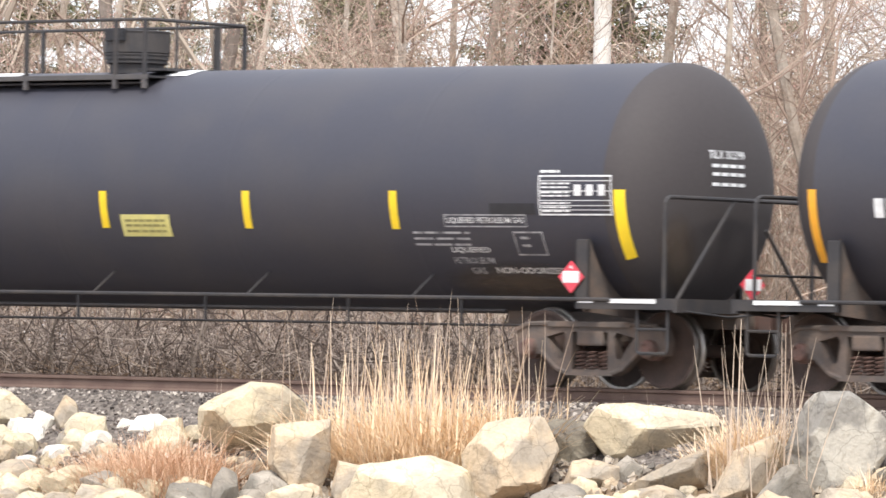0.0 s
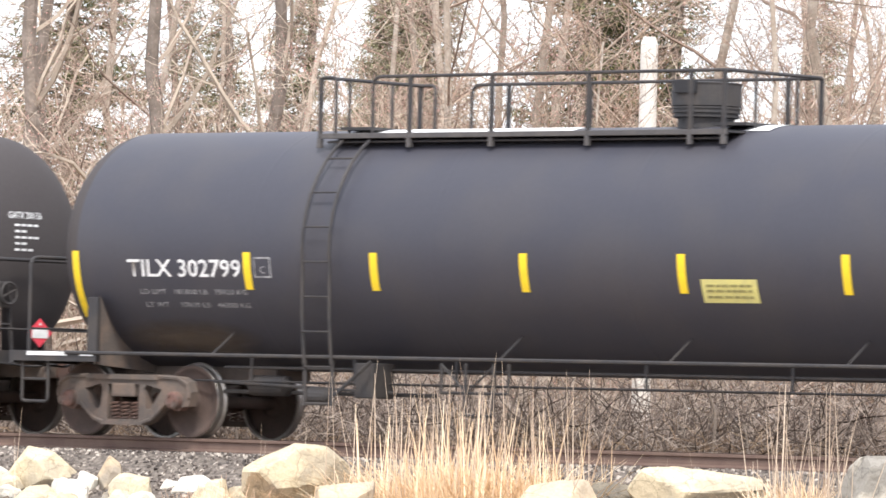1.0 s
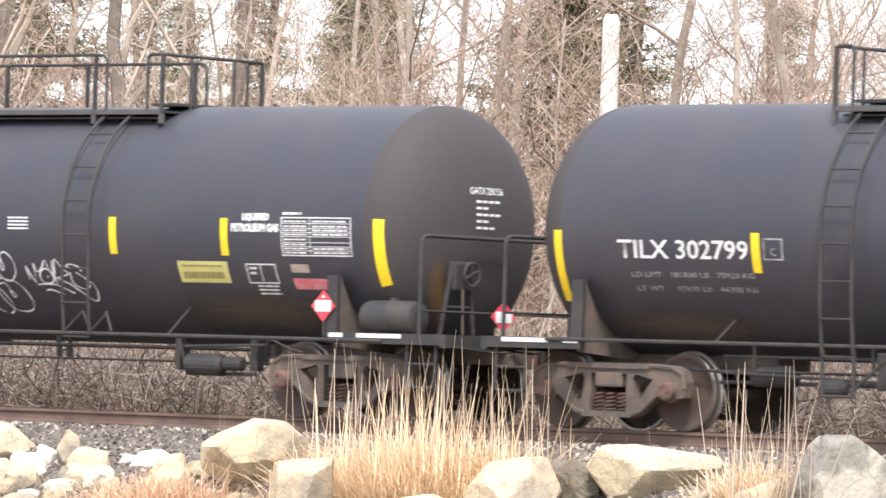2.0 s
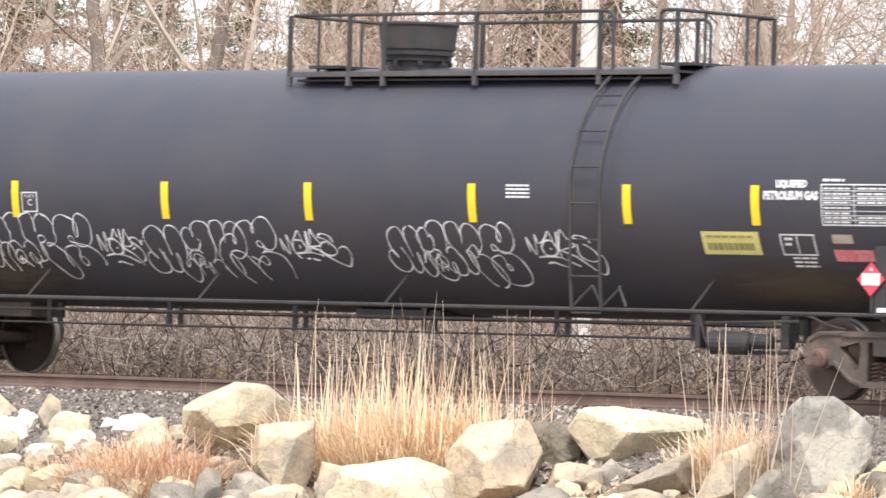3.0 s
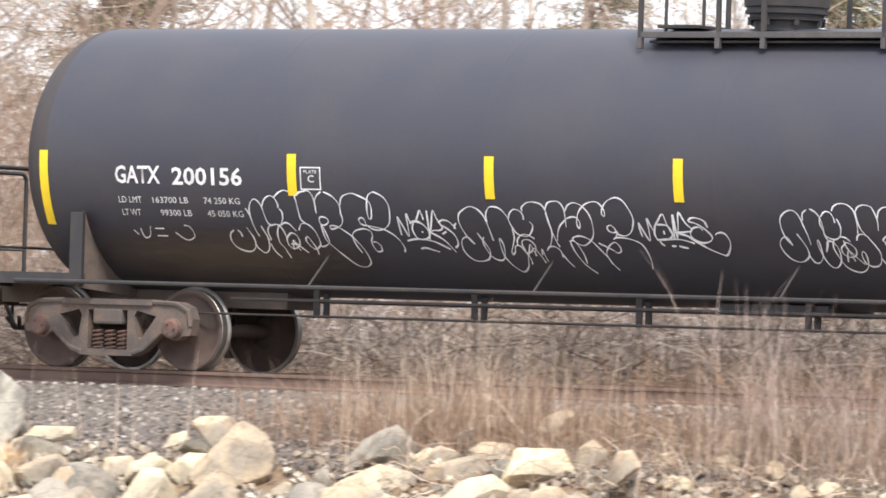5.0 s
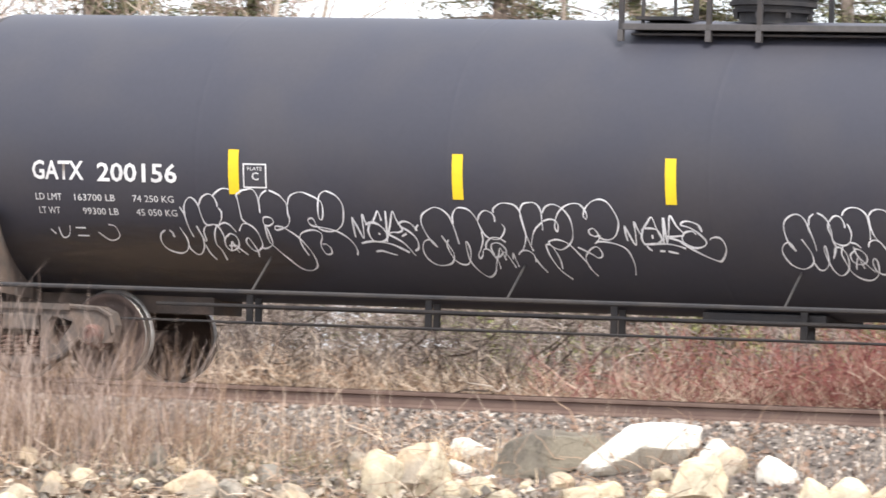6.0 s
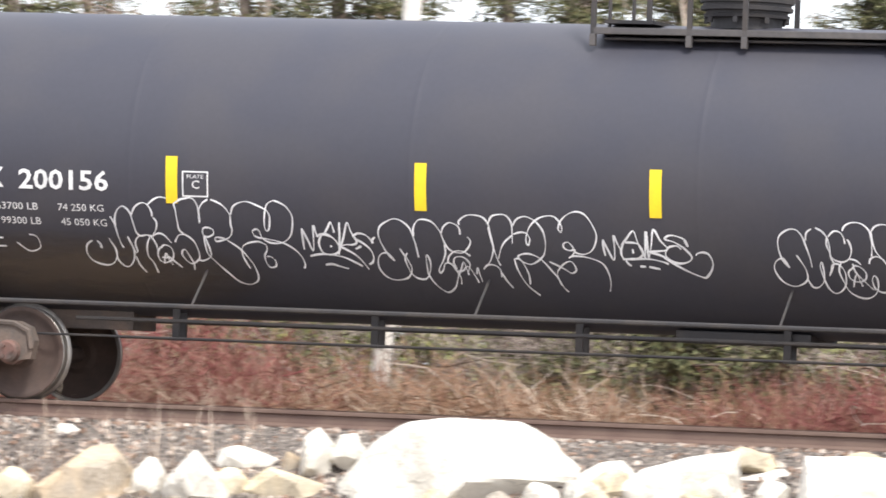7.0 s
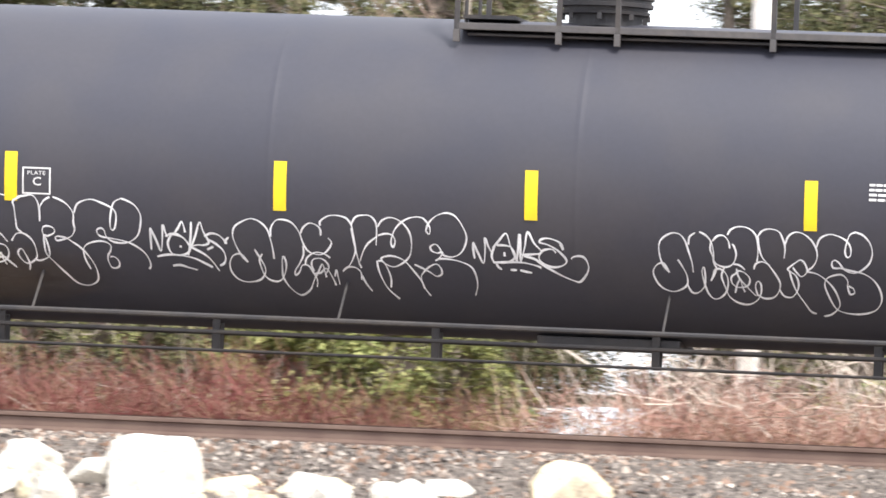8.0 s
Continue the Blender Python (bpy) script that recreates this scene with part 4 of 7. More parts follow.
def tags(c):
    """Looping outlines sprayed in one line, three times, with short names between them."""
    def put(dx, dz, rows, kx=1.0, w=0.0135):
        b = bmesh.new()
        for row in rows:
            stroke(b, [(dx + x * kx / 100, dz - z / 100) for x, z in row], w)
        part("spray_tag", b, SPRAY, c, "white sprayed looping outline")
    # in centimetres, down from a line 2 m above the rail
    first_a = [
        [(-9, 42), (-15, 46), (-17, 53), (-14, 60), (-6, 64), (3, 65), (10, 62), (14, 56), (14, 49), (11, 43), (9, 39)],
        [(-4, 42), (-1, 45), (0, 49), (-2, 47)],
        [(13, 18), (17, 25), (19, 36), (21, 44), (23, 48)],
        [(18, 27), (18, 19), (21, 12), (26, 8), (31, 10), (35, 16), (37, 26), (39, 33), (43, 36), (50, 35), (57, 36)],
        [(35, 17), (40, 8), (48, 4), (54, 7), (57, 13), (57, 17)],
        [(58, 18), (61, 22), (60, 29), (56, 35), (62, 33), (68, 35), (74, 42)],
        [(53, 6), (59, 1), (66, -2), (73, -1)],
    ]
    first_b = [
        [(14, 56), (15, 61), (21, 66), (27, 64), (32, 57), (33, 49), (31, 41), (29, 37), (32, 45), (35, 52), (37, 51)],
        [(34, 56), (36, 64), (41, 71)],
        [(37, 51), (36, 43), (40, 37), (48, 35), (54, 37), (58, 45), (58, 53)],
        [(52, 37), (48, 45), (47, 55), (51, 61), (53, 71)],
        [(62, 46), (58, 51), (58, 58), (63, 61), (71, 58), (74, 52), (72, 46), (66, 44), (62, 47)],
        [(62, 62), (66, 52), (68, 58), (71, 63)],
        [(61, 56), (67, 56), (71, 56)],
        [(67, 54), (74, 60), (80, 65)],
    ]
    first_c = [
        [(88, 0), (81, 4), (82, 10), (83, 21), (84, 29), (88, 33), (83, 34), (79, 39), (78, 41)],
        [(88, 33), (94, 36), (99, 42), (101, 52), (99, 57), (92, 61), (87, 59), (83, 53), (84, 49), (87, 48), (90, 53), (93, 61), (92, 67)],
        [(85, 0), (91, -1), (99, -2), (104, 3), (106, 11), (106, 22), (106, 11), (110, 3), (116, -1)],
        [(119, -1), (125, 1), (132, 5), (138, 13), (138, 22), (139, 28), (136, 34), (130, 37), (122, 39), (120, 37), (122, 35), (130, 36)],
    ]
    first_d = [
        [(99, 57), (103, 58), (109, 56), (113, 53), (113, 47), (111, 38), (108, 32), (109, 27), (114, 26), (119, 28), (119, 32), (113, 35), (109, 34)],
        [(109, 34), (109, 41), (110, 51), (117, 59), (126, 68), (136, 77), (146, 79), (154, 76), (157, 71), (156, 62), (151, 53), (144, 45), (135, 39), (130, 36)],
        [(139, 13), (142, 5), (149, 1), (157, 0), (166, 3), (173, 6), (178, 10), (179, 17), (177, 26), (174, 27), (173, 22), (174, 12), (177, 2), (184, -2)],
    ]
    first_e = [
        [(184, -2), (190, 0), (197, 4), (202, 12), (202, 21), (199, 31), (192, 37), (184, 39), (175, 38), (169, 34), (167, 28), (164, 26), (160, 28), (161, 32)],
        [(161, 32), (165, 34), (173, 35), (185, 37), (194, 40), (202, 45), (207, 51), (209, 58), (207, 62)],
        [(151, 64), (147, 55), (146, 47), (149, 42), (156, 39), (165, 38), (172, 41), (172, 46), (169, 51), (169, 57), (172, 62), (178, 61), (179, 56), (175, 52), (171, 52)],
    ]
    first = first_a + first_b + first_c + first_d + first_e
    name_first_a = [
        [(1, 24), (1, 35), (1, 44)],
        [(1, 24), (6, 35), (10, 45), (12, 34), (13, 21), (15, 27), (17, 32)],
        [(15, 31), (22, 29), (32, 32), (37, 39)],
        [(21, 29), (17, 37), (19, 45), (24, 48), (33, 47), (38, 42), (35, 35), (27, 29), (19, 29)],
        [(29, 39), (29, 41)],
        [(24, 28), (28, 22), (31, 17), (33, 22), (34, 27)],
        [(40, 17), (39, 31), (36, 48)],
        [(37, 44), (43, 31), (48, 17), (51, 25), (56, 35), (51, 38), (45, 38), (38, 40)],
        [(38, 40), (47, 44), (56, 50), (64, 61)],
    ]
    name_first_b = [
        [(6, 50), (16, 48), (26, 48), (40, 50), (50, 54), (58, 58)],
        [(20, 58), (27, 57), (35, 59), (43, 61)],
        [(52, 30), (58, 27), (65, 28), (70, 32), (72, 36)],
        [(75, 30), (72, 33), (73, 36)],
        [(54, 32), (62, 36), (69, 42), (71, 49), (69, 54), (65, 56)],
        [(54, 42), (60, 39)],
    ]
    name_first = name_first_a + name_first_b
    second_a = [
        [(22, 53), (17, 48), (12, 39), (9, 29), (11, 21), (18, 16), (26, 13), (34, 15), (41, 21), (44, 29), (46, 38), (47, 49)],
        [(22, 53), (16, 46), (9, 47), (5, 53), (5, 61), (10, 68), (18, 71), (28, 70), (34, 67), (38, 60), (36, 53), (32, 46), (29, 41)],
        [(36, 45), (33, 50), (34, 57), (37, 65), (43, 69), (50, 69), (55, 64), (58, 55), (57, 48), (55, 47), (54, 56), (54, 65), (58, 73), (64, 79), (70, 81), (78, 76), (82, 69), (86, 61)],
    ]
    second_b = [
        [(45, 29), (45, 22), (48, 16), (52, 13), (59, 13), (66, 16), (72, 24), (75, 33), (79, 40), (85, 43), (93, 43), (99, 38), (102, 32), (99, 28)],
        [(73, 25), (76, 19), (82, 15), (89, 17), (92, 21), (92, 26)],
        [(92, 17), (92, 13), (99, 8), (107, 7), (116, 9), (121, 15), (123, 24), (124, 33), (124, 40), (120, 49), (116, 54)],
        [(75, 36), (75, 44), (71, 52), (66, 59), (66, 63), (70, 60), (73, 54), (79, 54), (83, 60), (86, 67), (85, 73)],
        [(76, 53), (78, 47), (85, 42), (93, 42), (100, 46)],
    ]
    second_c = [
        [(84, 59), (82, 53), (84, 48), (91, 47), (96, 50), (98, 55), (94, 62)],
        [(84, 65), (88, 59), (92, 52), (94, 59), (95, 64)],
        [(84, 61), (90, 60), (96, 56), (102, 67), (103, 71)],
        [(103, 63), (105, 57), (106, 63), (107, 70)],
        [(121, 15), (125, 8), (131, 6), (138, 6), (143, 10), (145, 17), (144, 33)],
        [(121, 18), (123, 29), (125, 40), (127, 49), (129, 54)],
        [(111, 58), (116, 54), (123, 54), (128, 58), (128, 65)],
        [(129, 61), (132, 68), (137, 75)],
        [(145, 25), (137, 31), (132, 38), (128, 48)],
    ]
    second_d = [
        [(146, 16), (150, 10), (158, 7), (167, 10), (174, 17), (177, 25), (177, 35), (174, 43), (167, 49), (159, 52), (151, 49), (148, 45), (151, 43)],
        [(151, 43), (158, 42), (166, 44), (172, 48), (178, 55), (184, 63), (188, 72), (192, 77)],
        [(146, 24), (153, 22), (159, 23), (162, 28), (160, 34), (158, 30), (160, 22), (164, 15), (171, 9), (179, 6), (187, 6), (192, 10), (195, 16), (194, 21), (191, 18)],
    ]
    second_e = [
        [(191, 18), (193, 12), (198, 6), (205, 2), (212, 1), (219, 4), (225, 12), (229, 22), (227, 31), (222, 38), (214, 41), (206, 39), (204, 34), (200, 30), (195, 32), (196, 36), (201, 38)],
        [(201, 38), (206, 37), (204, 41), (199, 45), (203, 43), (212, 43), (223, 45), (232, 49), (236, 56), (237, 66), (234, 75)],
        [(144, 47), (145, 55), (148, 64), (153, 73), (162, 81)],
        [(155, 71), (156, 63), (154, 55), (150, 48), (145, 47)],
    ]
    second_f = [
        [(179, 49), (186, 52), (194, 56), (199, 59), (204, 57), (204, 52), (200, 48), (194, 50), (189, 54), (185, 59), (185, 64), (187, 71)],
    ]
    second = second_a + second_b + second_c + second_d + second_e + second_f
    name_second_a = [
        [(5, 27), (5, 34), (6, 42)],
        [(5, 27), (9, 36), (14, 46), (16, 34), (16, 23), (19, 30), (22, 36)],
        [(23, 32), (29, 25), (36, 18), (40, 30), (46, 44)],
        [(25, 30), (22, 38), (24, 44), (32, 45), (40, 43), (44, 38), (41, 31), (35, 29), (27, 29)],
        [(34, 35), (34, 39)],
        [(48, 18), (47, 31), (45, 44)],
        [(49, 18), (49, 31), (49, 43), (53, 30), (56, 16), (62, 26), (69, 34), (61, 36), (50, 37)],
        [(52, 38), (61, 40), (70, 44)],
        [(23, 45), (38, 44), (51, 44), (62, 46), (68, 48)],
    ]
    name_second_b = [
        [(26, 46), (28, 49), (31, 51)],
        [(39, 51), (42, 51), (45, 51)],
        [(48, 51), (53, 52), (59, 53)],
        [(89, 31), (87, 26), (83, 23), (75, 21), (69, 22), (67, 25), (75, 27), (84, 32), (91, 39), (91, 43), (86, 46), (78, 47), (70, 44), (66, 39), (69, 33), (74, 31), (79, 31), (82, 34)],
        [(86, 26), (89, 31)],
        [(64, 42), (76, 49), (88, 55), (99, 59), (104, 59), (110, 52), (112, 45), (109, 38), (104, 36), (98, 37), (96, 39)],
    ]
    name_second = name_second_a + name_second_b
    third_a = [
        [(12, 48), (6, 41), (3, 31), (3, 22), (7, 16), (15, 12), (22, 13), (27, 19), (30, 28), (33, 38), (34, 47)],
        [(12, 48), (7, 40), (1, 41), (-3, 47), (-1, 55), (5, 62), (14, 65), (22, 63), (28, 58), (28, 50), (24, 42), (20, 36)],
        [(28, 58), (32, 65), (38, 65), (44, 59), (45, 51), (44, 42), (42, 46), (44, 56), (47, 65), (52, 70), (58, 69), (64, 63), (66, 54), (64, 47), (59, 43), (54, 44), (52, 49), (50, 54), (54, 47), (56, 41)],
        [(30, 22), (31, 15), (36, 11)],
    ]
    third_b = [
        [(40, 10), (46, 13), (51, 19), (53, 28), (53, 36), (56, 43)],
        [(52, 18), (57, 13), (63, 13), (67, 18), (68, 24)],
        [(66, 12), (69, 7), (76, 4), (85, 5), (92, 11), (94, 20), (94, 28), (93, 35)],
        [(51, 18), (50, 25), (52, 31), (55, 38), (62, 41), (68, 40), (72, 36), (74, 29), (72, 22), (70, 20)],
        [(63, 41), (60, 49), (63, 59), (67, 68), (75, 73), (84, 74), (92, 70), (96, 63), (96, 55), (93, 53), (91, 58), (93, 66)],
    ]
    third_c = [
        [(74, 46), (69, 50), (70, 56), (76, 59), (84, 57), (86, 51), (82, 46), (76, 44), (73, 47)],
        [(72, 64), (74, 57), (77, 52), (79, 58), (81, 63)],
        [(74, 42), (76, 50), (83, 58), (91, 66)],
        [(71, 38), (77, 39), (82, 43)],
        [(94, 12), (98, 7), (105, 5), (113, 7), (117, 14), (119, 22), (118, 31)],
        [(94, 12), (95, 22), (98, 31), (104, 38), (110, 46), (114, 54), (112, 62), (107, 67), (99, 68), (93, 65)],
        [(90, 42), (92, 37), (98, 35), (105, 38)],
    ]
    third_d = [
        [(113, 59), (117, 65), (124, 66), (129, 61), (131, 54), (129, 47), (124, 43), (121, 41), (124, 38), (128, 35), (133, 32), (137, 35), (139, 42), (134, 47), (129, 43), (126, 39)],
        [(123, 43), (125, 51), (129, 61), (136, 71), (141, 78), (146, 80)],
        [(119, 19), (122, 11), (129, 7), (137, 9), (144, 15), (148, 23), (148, 31), (144, 38), (139, 42), (148, 44), (157, 50), (164, 58), (168, 68), (167, 74), (160, 80), (153, 82)],
    ]
    third_e = [
        [(148, 20), (151, 12), (159, 8), (167, 9), (175, 13), (179, 19), (179, 26), (176, 28), (174, 23), (176, 13), (179, 7), (184, 5)],
        [(184, 5), (191, 8), (197, 15), (199, 24), (196, 33), (188, 40), (180, 42), (173, 39), (169, 34), (165, 31), (162, 33), (163, 38), (170, 38)],
        [(170, 38), (179, 40), (190, 42), (199, 47), (205, 55), (207, 65), (203, 73), (196, 77), (185, 79), (172, 78), (164, 74), (158, 63), (155, 54), (157, 48), (163, 45), (171, 44), (176, 49), (176, 55), (178, 61), (182, 60), (181, 56), (177, 54)],
    ]
    third = third_a + third_b + third_c + third_d + third_e
    name_third_a = [
        [(3, 22), (4, 31), (5, 39)],
        [(3, 22), (8, 32), (13, 42), (16, 30), (17, 19), (20, 28), (25, 28)],
        [(25, 28), (32, 22), (38, 15), (43, 27), (48, 38)],
        [(29, 27), (24, 33), (26, 41), (35, 43), (44, 41), (47, 34), (44, 28), (36, 25), (29, 27)],
        [(37, 34), (37, 36)],
        [(50, 15), (49, 28), (50, 45)],
        [(48, 37), (52, 26), (56, 13), (65, 23), (74, 31), (63, 34), (48, 37)],
        [(53, 37), (64, 41), (74, 44)],
        [(15, 45), (30, 44), (47, 45), (61, 50), (73, 55)],
        [(26, 52), (35, 51), (46, 54), (54, 56)],
    ]
    name_third_b = [
        [(80, 24), (74, 22), (78, 19), (88, 20), (95, 23), (98, 28)],
        [(97, 23), (98, 28)],
        [(78, 29), (78, 42), (88, 48), (99, 49), (105, 45), (102, 37), (94, 32), (88, 29)],
        [(71, 43), (83, 51), (94, 59), (103, 64), (110, 61), (114, 51), (112, 43), (106, 40)],
    ]
    name_third = name_third_a + name_third_b
    put(-6.1, 2.0, first)
    put(-4.0, 2.0, name_first, 1.0, 0.0165)
    put(-3.3, 2.01, second)
    put(-1.0, 2.015, name_second, 1.0, 0.0165)
    put(0.75, 2.018, third)
    put(2.9, 2.015, name_third, 1.0, 0.0165)
    faint = [[(0, 0), (5, 5)], [(10, -2), (12, 8), (20, 6), (24, -4)], [(30, -2), (42, -2)], [(30, 6), (44, 6)], [(56, 2), (68, 10), (80, 6), (78, -4), (70, -6)]]
    put(-7.55, 1.56, faint, 1.0, 0.011)


B = word_car()
C = tag_car()
tags(C)
weathering(B, C)
A = tank_car("black tank car ahead in the train", 8.85, 8.37, -0.94, (-5.96, -3.89, -1.53, 0.86, 3.25, 5.62), 1.04, (-4.3, 0.28, 4.8), (-6.5, -1.85, 3.3))
for k in range(11):
    part("number_bar", decal(bmesh.new(), -8.0 + 0.175 * k, -7.87 + 0.175 * k, 2.0, 2.22), WHITE_PAINT, A)
ORANGE = material("reflective_orange", (0.86, 0.4, 0.03), 0.5, spots=(0.75, 0.36, 0.04), scale=9, amount=0.4, grain=60, bump=0.05, fine=0.04)
for o in A.children:
    if o.name.startswith("reflective_stripe"):
        o.data.materials[0] = ORANGE
        tagged(o, "orange-yellow reflective stripe")
platform(A, -5.3, 1.05, (-5.3, -2.55, 0.5), (-5.05, -4.45), 0.42, 4.38)
D = tank_car("black tank car behind in the train", 8.64, 8.0, -62.78, (-5.31, -2.76, -0.41, 2.17, 4.51, 6.38), 0.965, (-5.19, -1.03, 3.1), (-4.95, 0.95, 5.6))
head_d = lambda u, z: on_head(8.64, 1, u, z)
part("end_mark", lettering("66", 62, 66, 2.78, 2.87, head_d, 0.012), WHITE_PAINT, D)
platform(D, -1.26, 4.9, (-1.26, 1.7, 4.9), (4.15, 4.7), 0.48, 4.42)


# ---- track bed, ballast and the bank ----
def bank_z(y):
    """Height of the ground across the line."""
    pts = ((-60, -1.3), (20, -1.3), (48, -1.75), (53.6, -1.7), (55.2, -1.25), (56.5, -0.72), (57.7, -0.27), (58.0, -0.215), (61.2, -0.215), (62.6, -0.55), (64, -0.75), (67, -0.55), (74, -0.5), (90, -0.62), (125, -0.85), (400, -1.1), (2500, -1.6))
    for (a, u), (b, v) in zip(pts, pts[1:]):
        if y <= b:
            return u + (v - u) * max(0.0, (y - a) / (b - a))
    return pts[-1][1]


def strip(name, mat, x0, x1, nx, ys, rough, label, lift=0.0, seed=0):
    vs, fs = [], []
    for i in range(nx + 1):
        for y in ys:
            x = x0 + (x1 - x0) * i / nx
            d = noise.noise(Vector((x * 0.7, y * 0.7, seed))) * rough
            vs.append((x, y, bank_z(y) + (lift if y > 55.7 or not lift else -0.25) + d))
    n = len(ys)
    for i in range(nx):
        for j in range(n - 1):
            fs.append((i * n + j, (i + 1) * n + j, (i + 1) * n + j + 1, i * n + j + 1))
    return tagged(new(name, quick_mesh(name, vs, fs, mat)), label, name.replace("_", " "), kind="structure")


ys = [-600, -60, 0, 20, 40, 48, 50, 52, 53.6, 54.4, 55.2, 55.8, 56.5, 57.1, 57.7, 58.0, 59.6, 61.2, 62, 62.6, 63.3, 64, 65, 66, 67, 69, 71, 74, 78, 84, 90, 110, 130, 250, 400, 2500]
strip("ground", GROUND, -1500, 1500, 300, ys, 0.0, "leaf-littered brown ground along the railway bank")
strip("ballast", BALLAST_BED, -75, 12, 260, [55.6, 56.0, 56.5, 56.9, 57.3, 57.7, 58.0, 58.6, 59.2, 59.8, 60.4, 61.0, 61.4, 62.0, 62.5], 0.03, "grey crushed-stone ballast shoulder", 0.02, 5)


WATER = material("pale_open_water", (0.3, 0.34, 0.38), 0.12, spots=(0.24, 0.28, 0.32), scale=0.05, amount=0.5, grain=0.6, bump=0.12, fine=0.03)
ys = [118, 124, 140, 200, 400, 900, 2400]
vs = [(x, y, -0.78) for y in ys for x in (-60, 0, 60, 300)]
fs = [(4 * j + i, 4 * j + i + 1, 4 * j + i + 5, 4 * j + i + 4) for j in range(len(ys) - 1) for i in range(3)]
tagged(new("water", quick_mesh("water", vs, fs, WATER)), "bright open water beyond the wooded shore", "water", kind="structure")


def stone_field(name, label, x0, x1, y0, y1, count, s0, s1, mat, seed, sink=0.3):
    """Loose crushed stones, each an angular chip."""
    rnd = random.Random(seed)
    vs, fs = [], []
    for _ in range(count):
        x, y, s = rnd.uniform(x0, x1), rnd.uniform(y0, y1), rnd.uniform(s0, s1)
        z = bank_z(y) + 0.015 + s * (0.4 - sink)
        m = Matrix.Translation((x, y, z)) @ Euler((rnd.uniform(0, 6), rnd.uniform(0, 6), rnd.uniform(0, 6))).to_matrix().to_4x4()
        b = len(vs)
        for c in ((-1, -0.7, -0.5), (0.9, -0.8, -0.6), (0.7, 0.9, -0.4), (-0.8, 0.6, -0.7), (-0.5, -0.6, 0.6), (0.7, -0.3, 0.5), (0.2, 0.7, 0.7)):
            vs.append(m @ Vector([k * s * 0.5 * rnd.uniform(0.75, 1.2) for k in c]))
        for f in ((0, 3, 2, 1), (0, 1, 5, 4), (1, 2, 6, 5), (2, 3, 6), (3, 0, 4, 6), (4, 5, 6)):
            fs.append([b + k for k in f])
    return tagged(new(name, quick_mesh(name, vs, fs, mat)), label, "ballast", kind="stuff")


stone_field("ballast_stone", "grey and tan crushed ballast stones beside the rail", -72, 2, 55.7, 58.7, 38000, 0.025, 0.07, BALLAST, 3)

WARM_BALLAST = island_material("warm_ballast_stones", (0.22, 0.14, 0.1), (0.56, 0.49, 0.42), 0.9, (0.31, 0.22, 0.17))
stone_field("ballast_stone", "rusty-tan crushed ballast stones beside the rail", -31, 2, 56.0, 58.6, 6500, 0.03, 0.085, WARM_BALLAST, 6)
RUBBLE = island_material("rubble_stones", (0.14, 0.125, 0.108), (0.55, 0.48, 0.39), 0.9, (0.31, 0.25, 0.19))
stone_field("rubble_stone", "tan and grey rubble at the foot of the ballast", -64, -2, 53.6, 56.2, 11000, 0.04, 0.13, RUBBLE, 4, 0.1)

# rails and ties
for i, y in enumerate((TRACK_Y - 0.755, TRACK_Y + 0.755)):
    bm = bmesh.new()
    prof = [(-0.07, -0.17), (0.07, -0.17), (0.07, -0.155), (0.012, -0.13), (0.01, -0.05), (0.036, -0.035), (0.036, -0.006), (0.03, 0.0), (-0.03, 0.0), (-0.036, -0.006), (-0.036, -0.035), (-0.01, -0.05), (-0.012, -0.13), (-0.07, -0.155)]
    ends = [[bm.verts.new((x, y + a, z)) for a, z in prof] for x in (-400, 300)]
    for j in range(len(prof)):
        k = (j + 1) % len(prof)
        bm.faces.new((ends[0][j], ends[0][k], ends[1][k], ends[1][j]))
    rail = tagged(part("rail", bm, RAIL_RUST), "rust-brown steel rail on the ballast", "rail", "rails of the track", kind="structure")
bm = box(bmesh.new(), -0.115, 0.115, -1.3, 1.3, -0.36, -0.185, 0.012)
tie = tagged(part("tie", bm, TIE_WOOD), "dark creosoted timber tie bedded in ballast", "railway tie", "ties of the track")
tie.location = (-74, TRACK_Y, 0)
for i in range(1, 155):
    copy_thing(tie, pose(-74 + 0.53 * i, TRACK_Y, 0))


# ---- boulders of the bank ----
def block_outline(rnd, peak=None, shift=0.0, under=0.0):
    """The uneven outline of a broken block, in hundredths of its half width and half height."""
    peak = rnd.uniform(0.1, 0.5) if peak is None else peak
    shift = shift or rnd.uniform(-0.4, 0.4)
    j = lambda a: a + rnd.uniform(-16, 16)
    left, right = 100 - 150 * peak * min(1.2, 1 + shift), 100 - 150 * peak * min(1.2, 1 - shift)
    return [(-100 + 60 * under + rnd.uniform(0, 25), -100), (-100, j(-25)), (j(-78), min(88, j(left))), (100 * shift - rnd.uniform(5, 32), 100), (100 * shift + rnd.uniform(0, 32), j(96)),
            (j(80), min(88, j(right))), (100, j(-20)), (100 - 60 * under - rnd.uniform(0, 25), -100)]


def hull(points):
    """The outer corners of an outline, in order."""
    def half(ps):
        out = []
        for p in ps:
            while len(out) > 1 and (out[-1][0] - out[-2][0]) * (p[1] - out[-2][1]) - (out[-1][1] - out[-2][1]) * (p[0] - out[-2][0]) <= 0:
                out.pop()
            out.append(p)
        return out[:-1]

    ps = sorted(set(points))
    return half(ps) + half(ps[::-1])


